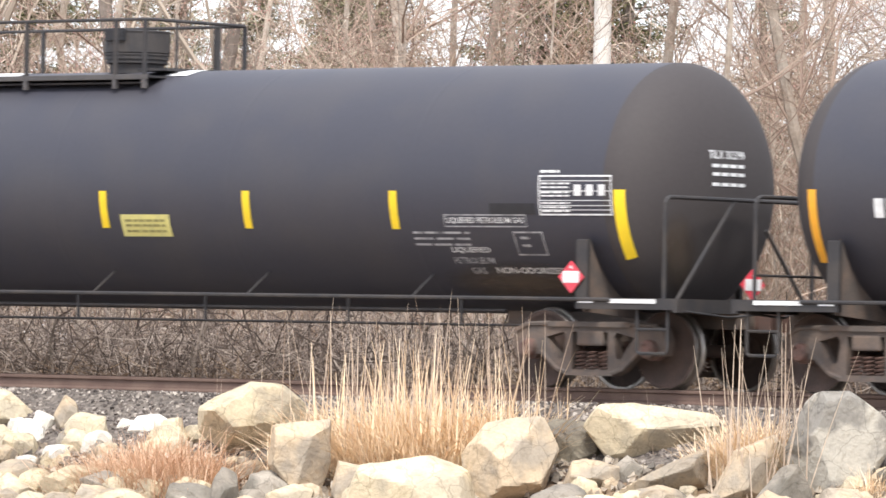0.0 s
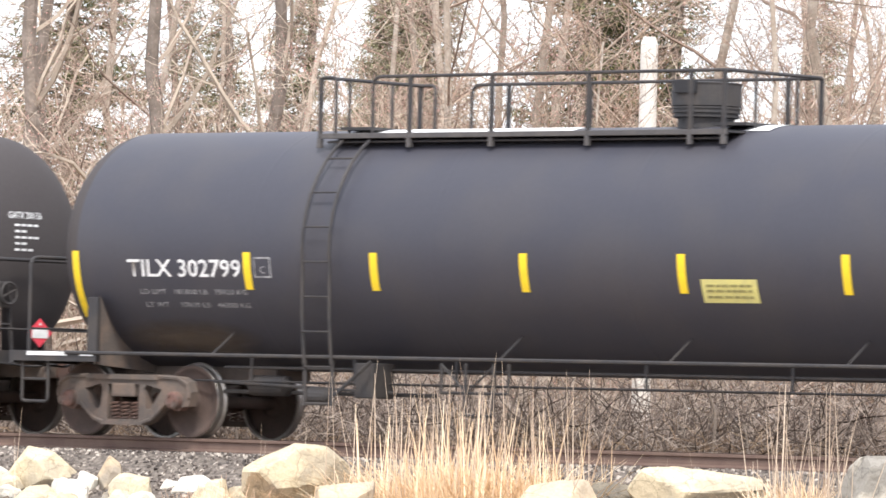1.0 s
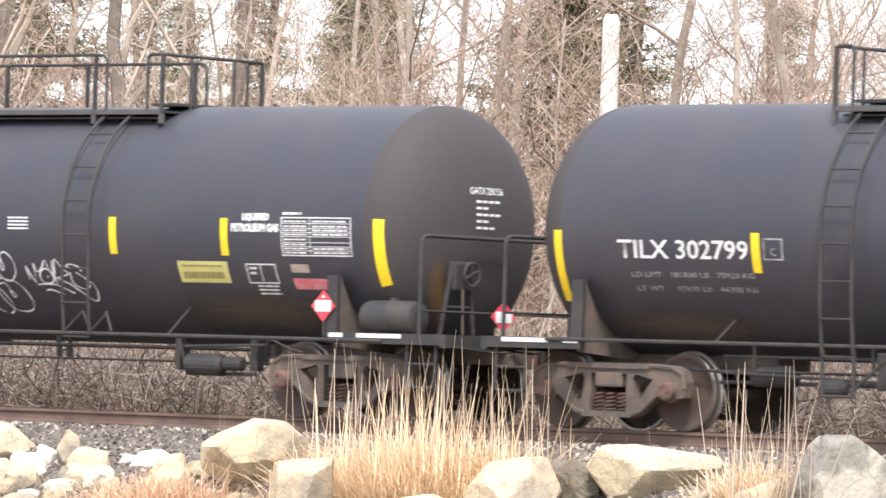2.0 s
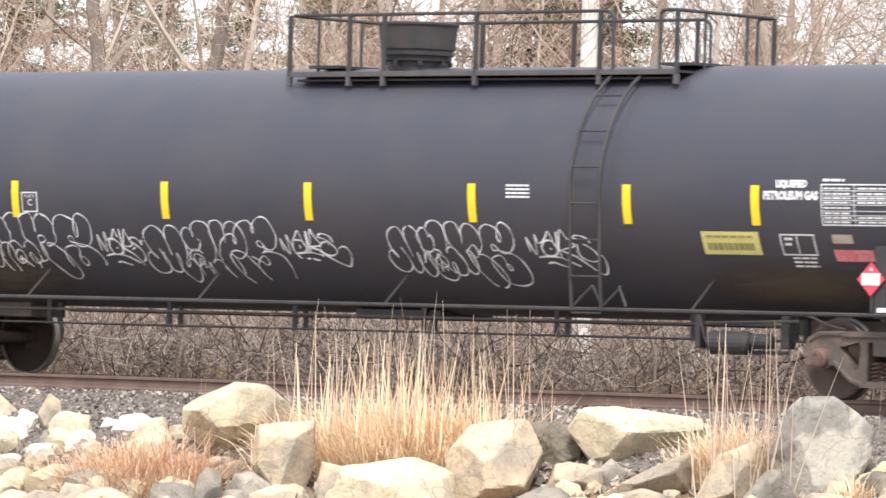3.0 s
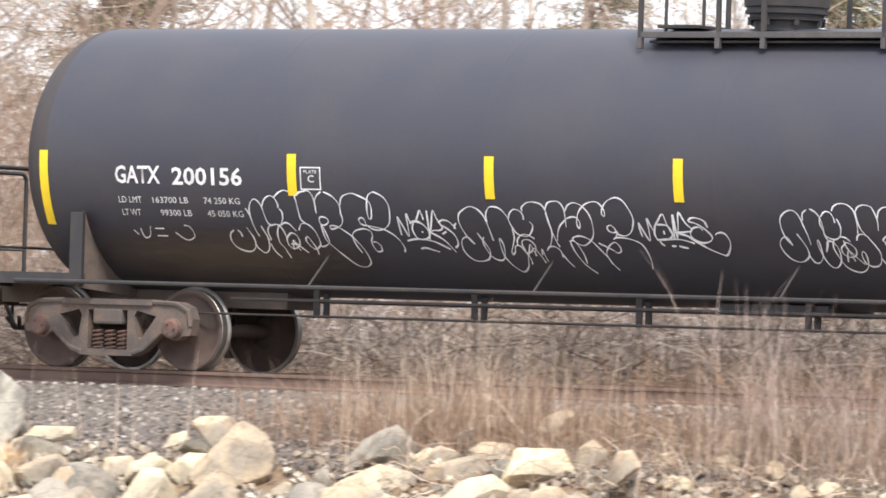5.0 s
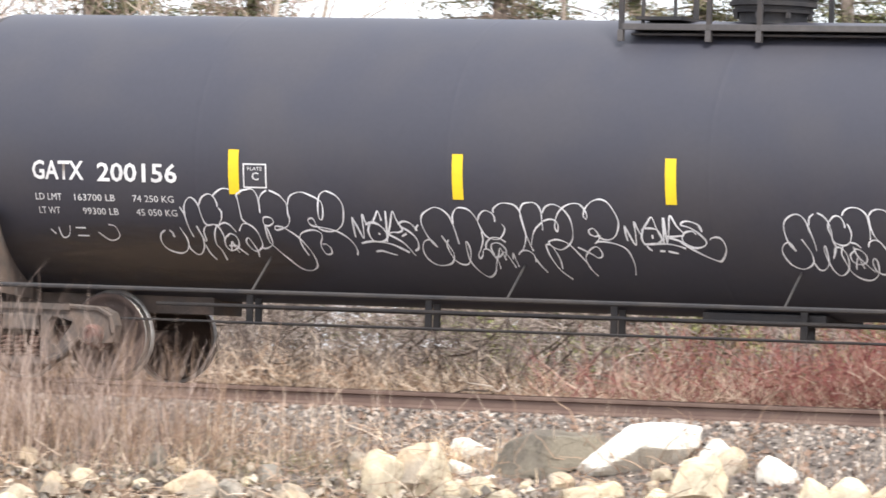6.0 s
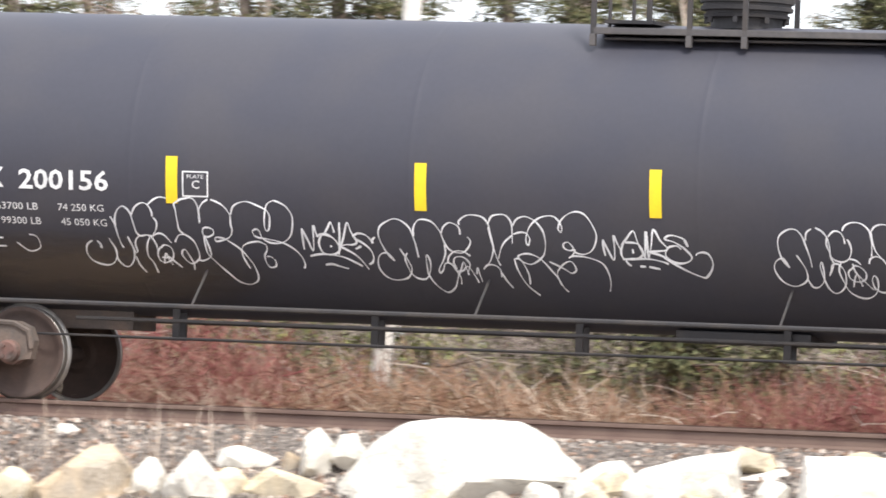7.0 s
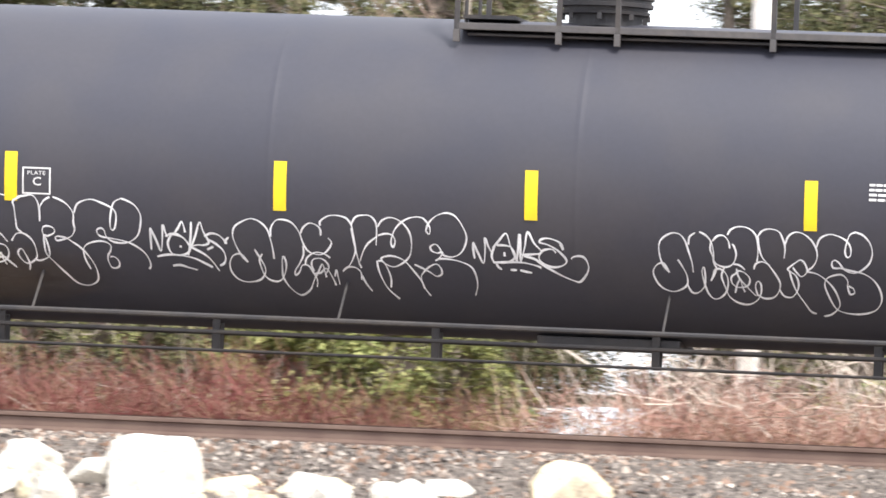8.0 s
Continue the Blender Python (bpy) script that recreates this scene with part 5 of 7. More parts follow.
def boulder_mesh(seed, w, d, h, face=None, detail=4, peak=None, shift=0.0, under=0.0):
    """A broken block: flat faces that lean back from its outline, cut across in front, with chipped edges."""
    rnd = random.Random(seed * 7 + 3)
    ring = [Vector((x * w / 200, z * h / 200)) for x, z in hull(face or block_outline(rnd, peak, shift, under))]
    mid = sum(ring, Vector((0, 0))) / len(ring)
    planes = []
    for a, b in zip(ring, ring[1:] + ring[:1]):
        e = b - a
        if e.length < 1e-4:
            continue
        n = Vector((-e.y, e.x)).normalized()
        far = n.dot((a + b) / 2 - mid)
        if far < 0:
            n, far = -n, -far
        edge = rnd.uniform(-0.1, 0.25) * d
        t = rnd.choice((rnd.uniform(0.1, 0.35), rnd.uniform(0.5, 0.85)))
        planes.append((n.x * math.cos(t), -math.sin(t), n.y * math.cos(t), far * math.cos(t) + max(0.0, edge) * math.sin(t)))
        t = rnd.uniform(0.1, 0.4)
        planes.append((n.x * math.cos(t), math.sin(t), n.y * math.cos(t), far * math.cos(t)))
    for lean, rise, far in ((rnd.uniform(-0.3, 0.3), rnd.uniform(0.0, 0.35), rnd.uniform(0.36, 0.5)), (rnd.uniform(0.35, 0.9) * rnd.choice((-1, 1)), rnd.uniform(-0.4, 0.5), rnd.uniform(0.36, 0.48))):
        n = Vector((lean, -1, rise)).normalized()
        planes.append((*n, far * d))
    planes.append((0, 1, 0, 0.5 * d))
    planes = np.array(planes)
    bm = bmesh.new()
    bmesh.ops.create_icosphere(bm, subdivisions=detail, radius=1.0)
    way = np.array([v.co for v in bm.verts])
    reach = np.maximum(way @ planes[:, :3].T, 1e-6) / planes[:, 3]
    co = way / (reach ** 160).sum(1, keepdims=True) ** (1 / 160)
    size = (w + h) / 2
    for i in range(len(co)):
        q = Vector(co[i]) * (2.2 / size) + Vector((seed * 3.1, 0, 0))
        chip = max(0.0, noise.noise(q * 1.6) - 0.25)
        co[i] *= 1 + 0.022 * noise.noise(q) + 0.014 * noise.noise(q * 3.1) + 0.008 * noise.noise(q * 8) - 0.09 * chip
    co += np.array([mid.x, 0, mid.y])
    for v, c in zip(bm.verts, co):
        v.co = c
    me = bpy.data.meshes.new("boulder")
    bm.to_mesh(me)
    bm.free()
    for p in me.polygons:
        p.use_smooth = True
    me.set_sharp_from_angle(angle=radians(18))
    return me


ROCK_LABELS = {"cream": "sunlit cream boulder on the riprap bank", "white": "pale white boulder on the riprap bank", "tan": "tan weathered boulder on the riprap bank", "grey": "grey angular boulder on the riprap bank",
               "dark": "dark mossy boulder wedged among paler rocks", "split": "large grey boulder with a pale broken face"}


def boulder(kind, x, y, top, w, h, turn, seed, peak=None, shift=0.0, under=0.0, face=None):
    me = boulder_mesh(seed, w * 1.1, max(w, h) * random.Random(seed).uniform(0.65, 0.9), h * 1.05, face, 5 if w > 0.6 else 4, peak, shift, under)
    ob = shared("boulder", me, ROCKS[kind])
    ob.matrix_world = pose(x, y + 0.1, top - h / 2, 0, 0, turn)
    return tagged(ob, ROCK_LABELS[kind], "boulder", "boulders of the riprap bank")


boulder("cream", -55.26, 56.79, -0.15, 1.05, 0.67, 44, 260, 0.7, -0.1, 0.15)
boulder("cream", -54.62, 55.96, -0.63, 0.81, 0.49, 44, 261, 0.5, 0, 0.2)
boulder("white", -53.65, 56.14, -0.88, 0.38, 0.29, 44, 262, face=((-100, -40), (-45, 100), (100, 100), (82, -63), (-27, -100)))
boulder("white", -56.08, 56.61, -0.37, 0.56, 0.47, 45, 263, 0.4, 0, 0.2)
boulder("white", -54.33, 56.65, -0.41, 0.39, 0.33, 44, 111, face=((-100, -49), (-65, 100), (93, 15), (100, -70), (-47, -100)))
boulder("tan", -54.02, 56.71, -0.23, 0.35, 0.45, 44, 112, face=((-100, -8), (-32, 100), (48, 54), (100, -100), (-72, -91)))
boulder("cream", -54.27, 56.16, -0.69, 0.55, 0.41, 44, 113, face=((-100, -100), (-75, 100), (12, 83), (100, -33), (0, -100)))
boulder("white", -53.07, 56.71, -0.50, 0.24, 0.18, 43, 114, face=((-100, -38), (-43, 100), (71, 77), (100, -54), (-14, -100)))
boulder("white", -52.70, 56.71, -0.43, 0.51, 0.36, 43, 115, face=((-100, -42), (-47, 81), (47, 100), (100, 54), (73, -50), (-33, -100)))
boulder("cream", -51.82, 56.22, -0.46, 0.32, 0.40, 43, 116, face=((-100, 0), (-79, 83), (49, 100), (100, -100), (-79, -100)))
boulder("cream", -52.61, 55.69, -1.02, 0.37, 0.28, 43, 117, face=((-100, -43), (-64, 100), (64, 100), (100, -19), (9, -100)))
boulder("white", -53.74, 55.77, -1.08, 0.75, 0.48, 44, 118, face=((-100, -63), (-64, 29), (64, 100), (100, 57), (9, -100)))
boulder("tan", -52.07, 54.57, -1.12, 0.47, 0.41, 44, 119, face=((-100, -42), (-71, 61), (57, 100), (100, 29), (86, -84), (-57, -100)))
boulder("grey", -51.03, 54.52, -1.09, 0.92, 0.44, 43, 120, face=((-100, 64), (-50, 100), (14, 64), (100, -31), (100, -100), (-100, -100)))
boulder("cream", -52.53, 54.32, -1.14, 0.73, 0.51, 44, 121, 0.5, -0.2, 0.2)
boulder("cream", -50.61, 56.30, -0.02, 1.19, 0.86, 42, 122, face=((-100, 35), (-7, 100), (44, 97), (100, 32), (94, -46), (33, -92), (-29, -100), (-97, -30)))
boulder("tan", -48.70, 54.95, -0.44, 0.65, 0.88, 41, 123, face=((-90, 84), (100, 100), (100, -12), (60, -100), (-20, -100), (-100, -12)))
boulder("tan", -49.89, 55.42, -0.90, 0.48, 0.33, 42, 124, face=((-100, 20), (37, 100), (100, 20), (92, -52), (-4, -100), (-92, -92)))
boulder("grey", -49.11, 54.12, -0.98, 0.35, 0.69, 42, 125, 0.3, 0.2, 0.2)
boulder("cream", -47.89, 53.87, -1.13, 0.52, 0.41, 42, 126, face=((-100, 38), (22, 100), (100, 69), (59, -75), (-51, -100)))
boulder("tan", -47.99, 54.06, -1.15, 0.68, 0.57, 42, 127, 0.25, 0.4, 0.2)
boulder("tan", -47.55, 54.47, -0.86, 0.33, 0.54, 41, 128, face=((-100, -29), (-54, 100), (100, 76), (100, -53), (-54, -100)))
boulder("cream", -46.63, 54.50, -0.79, 1.44, 1.03, 40, 129, face=((-100, -28), (-74, 77), (30, 100), (82, 73), (100, 11), (96, -100), (-93, -100)))
boulder("tan", -45.76, 55.20, -0.31, 1.00, 1.04, 40, 130, face=((-100, 18), (-49, 83), (52, 100), (68, 95), (100, 30), (71, -55), (-68, -100), (-96, -55)))
boulder("dark", -45.74, 56.21, -0.35, 0.61, 0.74, 39, 131, face=((-100, 83), (-58, 100), (89, 91), (100, -13), (-37, -100)))
boulder("cream", -44.84, 56.57, -0.16, 1.42, 0.72, 38, 132, face=((-100, 33), (-79, 91), (-30, 100), (100, 68), (100, 12), (78, -33), (-8, -100), (-57, -77)))
boulder("cream", -44.22, 54.73, -1.14, 1.18, 0.33, 39, 133, face=((-100, -32), (-58, 81), (16, 100), (79, 51), (100, -81), (-79, -100)))
boulder("tan", -44.86, 55.51, -0.77, 0.63, 0.38, 39, 134, face=((-100, -100), (-60, 83), (-20, 100), (90, 50), (100, -100)))
boulder("grey", -44.55, 55.77, -0.72, 0.37, 0.36, 39, 135, face=((-100, 5), (3, 100), (100, 23), (72, -100), (-66, -82)))
boulder("tan", -43.70, 55.33, -0.63, 0.90, 0.57, 38, 136, face=((-100, -63), (-45, -35), (66, 85), (100, 100), (100, -52), (10, -78), (-72, -100)))
boulder("tan", -42.58, 55.41, -0.45, 0.77, 0.89, 37, 137, face=((-100, -59), (-36, 59), (68, 100), (100, 66), (84, 10), (-20, -86), (-68, -100)))
boulder("grey", -41.79, 54.94, -0.77, 0.76, 0.61, 37, 138, face=((-100, -80), (4, 90), (52, 100), (84, 20), (100, -100)))
boulder("split", -41.68, 55.85, 0.00, 1.06, 1.18, 37, 139, face=((-100, 2), (-63, 85), (-45, 98), (22, 100), (100, 49), (94, 12), (48, -81), (-5, -100), (-57, -81), (-98, -29)))
boulder("cream", -40.94, 56.24, -0.64, 0.58, 0.23, 36, 140, face=((-100, 19), (-37, 100), (89, 100), (100, -62), (5, -100)))
boulder("dark", -40.77, 55.94, -0.73, 0.67, 0.27, 36, 141, face=((-100, 33), (-55, 100), (-18, -11), (100, -33), (91, -100), (-82, -100)))
boulder("tan", -40.27, 55.19, -0.90, 0.58, 0.39, 36, 142, face=((-100, 8), (-7, 75), (55, 100), (100, 38), (96, -54), (-69, -100)))
boulder("cream", -40.68, 54.95, -1.02, 0.45, 0.45, 37, 143, 0.3, 0, 0.2)
boulder("tan", -39.71, 55.30, -1.00, 0.22, 0.33, 36, 144, 0.2, 0.0, 0.2)
boulder("tan", -39.41, 55.40, -0.90, 0.35, 0.27, 35, 145, face=((-100, -87), (-83, 78), (72, 100), (100, -42), (38, -100)))
boulder("tan", -39.16, 55.66, -0.87, 0.26, 0.33, 35, 146, 0.3, 0, 0.2)
boulder("cream", -38.98, 55.30, -0.87, 0.51, 0.30, 35, 147, face=((-100, -100), (-65, 40), (29, 100), (100, 40), (53, -100)))
boulder("cream", -39.20, 56.09, -0.62, 0.24, 0.20, 35, 148, face=((-100, -100), (-25, 52), (100, 100), (100, -39)))
boulder("tan", -41.01, 54.86, -1.13, 0.25, 0.33, 37, 149, 0.2, 0.0, 0.2)
boulder("tan", -39.13, 56.16, -0.62, 0.19, 0.35, 35, 150, 0.3, 0, 0.2)
boulder("tan", -38.69, 56.07, -0.46, 0.45, 0.43, 35, 151, face=((-100, 67), (-60, 94), (87, 100), (100, -58), (60, -100), (-7, -58)))
boulder("dark", -38.51, 55.66, -0.69, 0.51, 0.35, 35, 152, face=((-100, 21), (-65, 90), (-6, 100), (53, 21), (100, -100)))
boulder("cream", -38.48, 55.50, -0.85, 0.60, 0.36, 35, 153, face=((-100, 0), (-30, 100), (70, 100), (100, 0), (-50, -100)))
boulder("tan", -37.75, 54.69, -1.01, 0.62, 0.40, 35, 154, face=((-100, -71), (5, 100), (90, -12), (100, -100)))
boulder("tan", -37.91, 55.30, -0.48, 0.84, 0.85, 34, 155, face=((-100, -37), (23, 100), (79, 68), (100, 12), (93, -30), (15, -93), (-69, -100)))
boulder("grey", -36.62, 56.08, -0.51, 0.83, 0.54, 33, 156, face=((-100, -89), (-29, 52), (46, 100), (100, 20), (93, -57), (-29, -100)))
boulder("tan", -35.88, 56.09, -0.67, 0.44, 0.26, 33, 157, face=((-100, -56), (-60, 33), (20, 100), (100, 56), (100, -33), (7, -100)))
boulder("tan", -35.41, 55.82, -0.75, 0.70, 0.35, 32, 158, face=((-100, -50), (-83, 27), (50, 100), (100, 0), (33, -67), (-17, -100)))
boulder("cream", -36.25, 55.68, -0.89, 1.11, 0.44, 33, 159, face=((-89, -7), (-5, 100), (37, 73), (100, -20), (89, -73), (-100, -100)))
boulder("grey", -35.77, 56.52, -0.43, 0.27, 0.27, 32, 160, face=((-78, -100), (-100, 11), (78, 100), (100, -100)))
boulder("tan", -35.62, 56.87, -0.34, 0.46, 0.28, 32, 161, face=((-100, 79), (-69, 100), (87, 88), (100, -67), (-90, -100)))
boulder("tan", -35.25, 56.28, -0.61, 0.47, 0.28, 32, 162, face=((-100, 49), (-62, 100), (88, 91), (100, -36), (12, -100), (-75, -57)))
boulder("tan", -34.91, 56.74, -0.23, 0.50, 0.44, 32, 163, face=((-100, -87), (-6, 60), (88, 100), (100, 7), (53, -100)))
boulder("cream", -34.38, 55.75, -0.65, 0.74, 0.47, 32, 164, face=((-100, -46), (-61, 100), (56, 100), (100, -22), (-69, -100)))
boulder("cream", -36.04, 54.95, -1.12, 0.75, 0.35, 33, 165, 0.4, 0, 0.2)
boulder("cream", -34.83, 55.25, -0.95, 0.81, 0.36, 32, 166, face=((-100, -68), (-43, 61), (43, 100), (93, 13), (100, -100)))
boulder("tan", -33.92, 55.24, -1.02, 0.46, 0.35, 32, 167, 0.3, 0, 0.2)
boulder("tan", -34.04, 56.18, -0.55, 0.35, 0.43, 31, 168, 0.3, 0.2, 0.2)
boulder("tan", -33.20, 55.42, -0.62, 0.34, 0.40, 31, 169, face=((-100, -71), (-33, 86), (50, 100), (100, 14), (-50, -100)))
boulder("grey", -36.87, 55.49, -0.96, 0.24, 0.33, 34, 170, 0.2, 0.0, 0.2)
boulder("cream", -38.48, 54.62, -1.00, 0.59, 0.44, 35, 171, face=((-100, -73), (-20, 100), (40, 100), (100, -20), (90, -100)))
boulder("tan", -32.60, 56.80, -0.40, 0.49, 0.38, 30, 56)
boulder("grey", -31.46, 56.80, -0.45, 0.40, 0.35, 29, 57)
boulder("grey", -30.40, 56.20, -0.61, 0.25, 0.43, 28, 58)
boulder("tan", -27.34, 55.80, -0.48, 0.44, 0.56, 26, 200, face=((-100, -80), (-75, 76), (50, 100), (100, 37), (75, -61), (-25, -100)))
boulder("cream", -27.38, 56.09, -0.49, 0.36, 0.53, 26, 201, 0.2, -0.3, 0.2)
boulder("white", -27.25, 56.81, -0.43, 0.44, 0.33, 26, 202, 0.4, -0.4, 0.2)
boulder("white", -27.09, 56.32, -0.62, 0.33, 0.33, 26, 203, 0.3, 0, 0.2)
boulder("white", -26.72, 56.20, -0.76, 0.32, 0.33, 25, 204, 0.3, 0, 0.2)
boulder("dark", -26.27, 56.54, -0.31, 1.05, 0.63, 25, 205, face=((-100, -65), (-74, 57), (-16, 100), (89, 95), (100, 48), (37, -48), (-26, -100)))
boulder("white", -25.34, 56.63, -0.19, 1.12, 0.59, 24, 206, face=((-100, -57), (-17, 81), (51, 100), (100, 91), (95, 35), (51, -48), (2, -94), (-85, -100)))
boulder("cream", -24.43, 55.92, -0.48, 0.59, 0.54, 24, 207, face=((-100, -84), (-36, 80), (64, 100), (100, 20), (91, -100)))
boulder("white", -24.57, 56.87, -0.34, 0.50, 0.39, 23, 208, 0.5, -0.3, 0.2)
boulder("tan", -24.34, 56.62, -0.39, 0.28, 0.39, 23, 209, 0.3, 0.2, 0.2)
boulder("white", -23.80, 56.46, -0.46, 0.40, 0.41, 23, 210, 0.4, 0, 0.2)
boulder("cream", -25.47, 55.78, -0.79, 0.45, 0.36, 25, 211, 0.3, 0, 0.2)
boulder("cream", -26.97, 55.85, -0.83, 0.28, 0.33, 26, 212, 0.3, 0, 0.2)
boulder("cream", -23.24, 55.98, -0.64, 0.28, 0.41, 23, 213, 0.3, 0, 0.2)
boulder("cream", -22.86, 55.95, -0.62, 0.45, 0.47, 22, 214, 0.4, 0, 0.2)
boulder("tan", -22.19, 56.11, -0.42, 0.96, 0.67, 22, 215, 0.6, 0.4, 0.2)
boulder("white", -21.58, 56.23, -0.48, 0.31, 0.48, 21, 216, 0.3, 0.2, 0.2)
boulder("white", -21.08, 56.12, -0.39, 0.60, 0.65, 21, 217, 0.6, 0.1, 0.2)
boulder("white", -20.85, 56.97, -0.36, 0.64, 0.34, 20, 218, 0.3, -0.2, 0.2)
boulder("cream", -20.81, 56.25, -0.55, 0.44, 0.41, 20, 219, 0.4, 0.2, 0.2)
boulder("tan", -20.38, 56.93, -0.37, 0.31, 0.33, 20, 220, 0.4, 0, 0.2)
boulder("white", -20.11, 56.77, -0.15, 0.29, 0.49, 19, 221, face=((-100, -89), (-82, 61), (9, 100), (100, 40), (89, -100)))
boulder("white", -19.82, 56.82, -0.19, 0.33, 0.41, 19, 222, face=((-100, -23), (-43, 92), (37, 100), (100, 3), (52, -100)))
boulder("cream", -20.27, 56.38, -0.54, 0.81, 0.42, 20, 223, 0.4, 0, 0.2)
boulder("white", -22.92, 57.56, -0.22, 0.34, 0.33, 22, 224, 0.3, 0, 0.2)
boulder("cream", -24.77, 55.83, -0.82, 0.30, 0.33, 24, 225, 0.3, 0, 0.2)
boulder("dark", -28.63, 56.90, -0.46, 0.55, 0.33, 27, 226, 0.3, 0.2, 0.3)
boulder("cream", -27.63, 55.76, -0.54, 0.46, 0.63, 26, 227, 0.2, -0.3, 0.1)
boulder("cream", -27.27, 55.88, -0.49, 0.53, 0.64, 26, 228, 0.3, 0.2, 0.2)
boulder("tan", -29.61, 55.62, -0.85, 0.66, 0.40, 28, 229, 0.4, 0, 0.2)
boulder("grey", -31.35, 56.62, -0.45, 0.55, 0.38, 29, 230, 0.5, 0.3, 0.2)
boulder("grey", -30.38, 56.15, -0.62, 0.23, 0.36, 28, 231, 0.4, 0, 0.2)
boulder("tan", -31.18, 55.54, -0.90, 0.34, 0.33, 29, 232, 0.4, 0, 0.2)
boulder("white", -18.68, 56.60, -0.02, 2.03, 0.91, 18, 81, face=((-100, -42), (-74, 28), (-40, 80), (51, 100), (82, 69), (100, 5), (92, -65), (61, -100), (-95, -100)))
boulder("white", -16.51, 56.65, -0.22, 1.02, 0.60, 16, 82, face=((-100, -13), (-64, 39), (28, 83), (90, 100), (100, -13), (79, -100), (-85, -100)))
boulder("white", -17.35, 56.95, -0.34, 0.63, 0.47, 17, 83, face=((-100, 11), (-8, 89), (50, 100), (100, 33), (83, -100), (-75, -100)))
boulder("white", -14.74, 56.50, -0.21, 1.08, 0.69, 15, 84, face=((-100, -28), (-90, 95), (-14, 100), (71, 95), (100, -28), (71, -100), (-90, -100)))
boulder("cream", -16.04, 57.25, -0.16, 0.50, 0.27, 16, 85, face=((-100, 15), (-26, 100), (79, 54), (100, -23), (58, -100), (-68, -62)))
boulder("white", -14.00, 56.60, -0.15, 0.72, 0.55, 14, 86, face=((-100, 87), (-79, 100), (93, 78), (100, -7), (86, -100), (-71, -100)))
boulder("white", -15.85, 57.15, -0.35, 0.68, 0.45, 15, 87, face=((-100, -29), (-62, 53), (46, 100), (100, 41), (92, -76), (-77, -100)))
boulder("cream", -14.76, 56.65, -0.15, 0.31, 0.14, 15, 88, face=((-100, 48), (0, 100), (100, 26), (83, -70), (-67, -100)))
boulder("white", -13.12, 56.70, -0.31, 0.72, 0.36, 13, 89, face=((-86, -14), (-50, 100), (29, 100), (86, -14), (100, -100), (-100, -100)))
boulder("cream", -12.66, 57.25, -0.40, 0.31, 0.21, 12, 90, face=((-100, 10), (0, 100), (100, 10), (83, -90), (-83, -100)))
boulder("white", -12.02, 56.95, -0.22, 0.77, 0.40, 12, 91, face=((-100, 28), (-87, 100), (53, 92), (100, 41), (100, -100), (-100, -100)))
boulder("white", -13.53, 56.95, -0.45, 0.28, 0.18, 13, 92, face=((-100, 14), (-45, 100), (64, 83), (100, -43), (-82, -100)))
boulder("cream", -12.62, 57.00, -0.41, 0.33, 0.30, 12, 93)
boulder("white", -11.89, 56.55, -0.18, 0.79, 0.67, 12, 94, face=((-100, -58), (-94, 89), (-68, 100), (68, 97), (87, 67), (100, -39), (94, -100), (-94, -100)))
boulder("white", -13.08, 56.75, -0.24, 0.52, 0.46, 13, 95, face=((-100, -11), (-86, 89), (2, 100), (90, 44), (100, -56), (-37, -100)))
boulder("white", -12.52, 56.65, -0.38, 0.46, 0.30, 12, 96, face=((-100, -31), (-22, 90), (56, 100), (100, 3), (67, -100)))
boulder("cream", -11.23, 56.70, -0.47, 0.65, 0.31, 11, 97, face=((-100, -40), (-53, 67), (50, 100), (100, 33), (97, -100), (-92, -100)))
boulder("cream", -10.45, 56.75, -0.46, 0.82, 0.28, 10, 98, face=((-100, -27), (-50, 75), (38, 100), (100, 9), (100, -100), (-88, -100)))
boulder("white", -9.26, 56.80, -0.43, 0.48, 0.25, 9, 99, face=((-100, 0), (-68, 92), (37, 100), (100, 20), (100, -100), (-89, -100)))
boulder("cream", -8.11, 56.95, -0.22, 0.79, 0.47, 8, 100, face=((-100, 9), (-74, 74), (-42, 100), (23, 85), (100, -39), (100, -100), (-94, -100)))

# smaller stones that fill the bank between them
FILL = [boulder_mesh(300 + k, 1.0, 0.85, 0.75, None, 3) for k in range(12)]
rnd = random.Random(11)
rest = {}
for k in range(760):
    x, y = rnd.uniform(-63, -3), 56.5 - 3.0 * rnd.random() ** 0.75
    s = rnd.uniform(0.2, 0.5) * (1.6 if y < 54.9 else 0.72)
    if -41 < x < -36 and y > 55.3:
        continue
    kind = rnd.choice(("cream", "tan", "grey", "white", "white") if x > -24 else ("cream", "cream", "cream", "tan", "tan", "tan", "grey"))
    m = Matrix.LocRotScale((x, y, bank_z(y) + s * 0.12), Euler((rnd.uniform(-0.5, 0.5), rnd.uniform(-0.5, 0.5), rnd.uniform(0, 6))), (s, s, s))
    src = FILL[rnd.randrange(12)]
    if k < 170:
        ob = shared("small_boulder", src.copy(), ROCKS[kind])
        ob.matrix_world = m
        tagged(ob, "small " + ROCK_LABELS[kind].replace("large ", ""), "boulder", "small stones of the riprap bank")
        continue
    vs, fs = rest.setdefault(kind, ([], []))
    n = len(vs)
    vs += [m @ v.co for v in src.vertices]
    fs += [[n + i for i in p.vertices] for p in src.polygons]
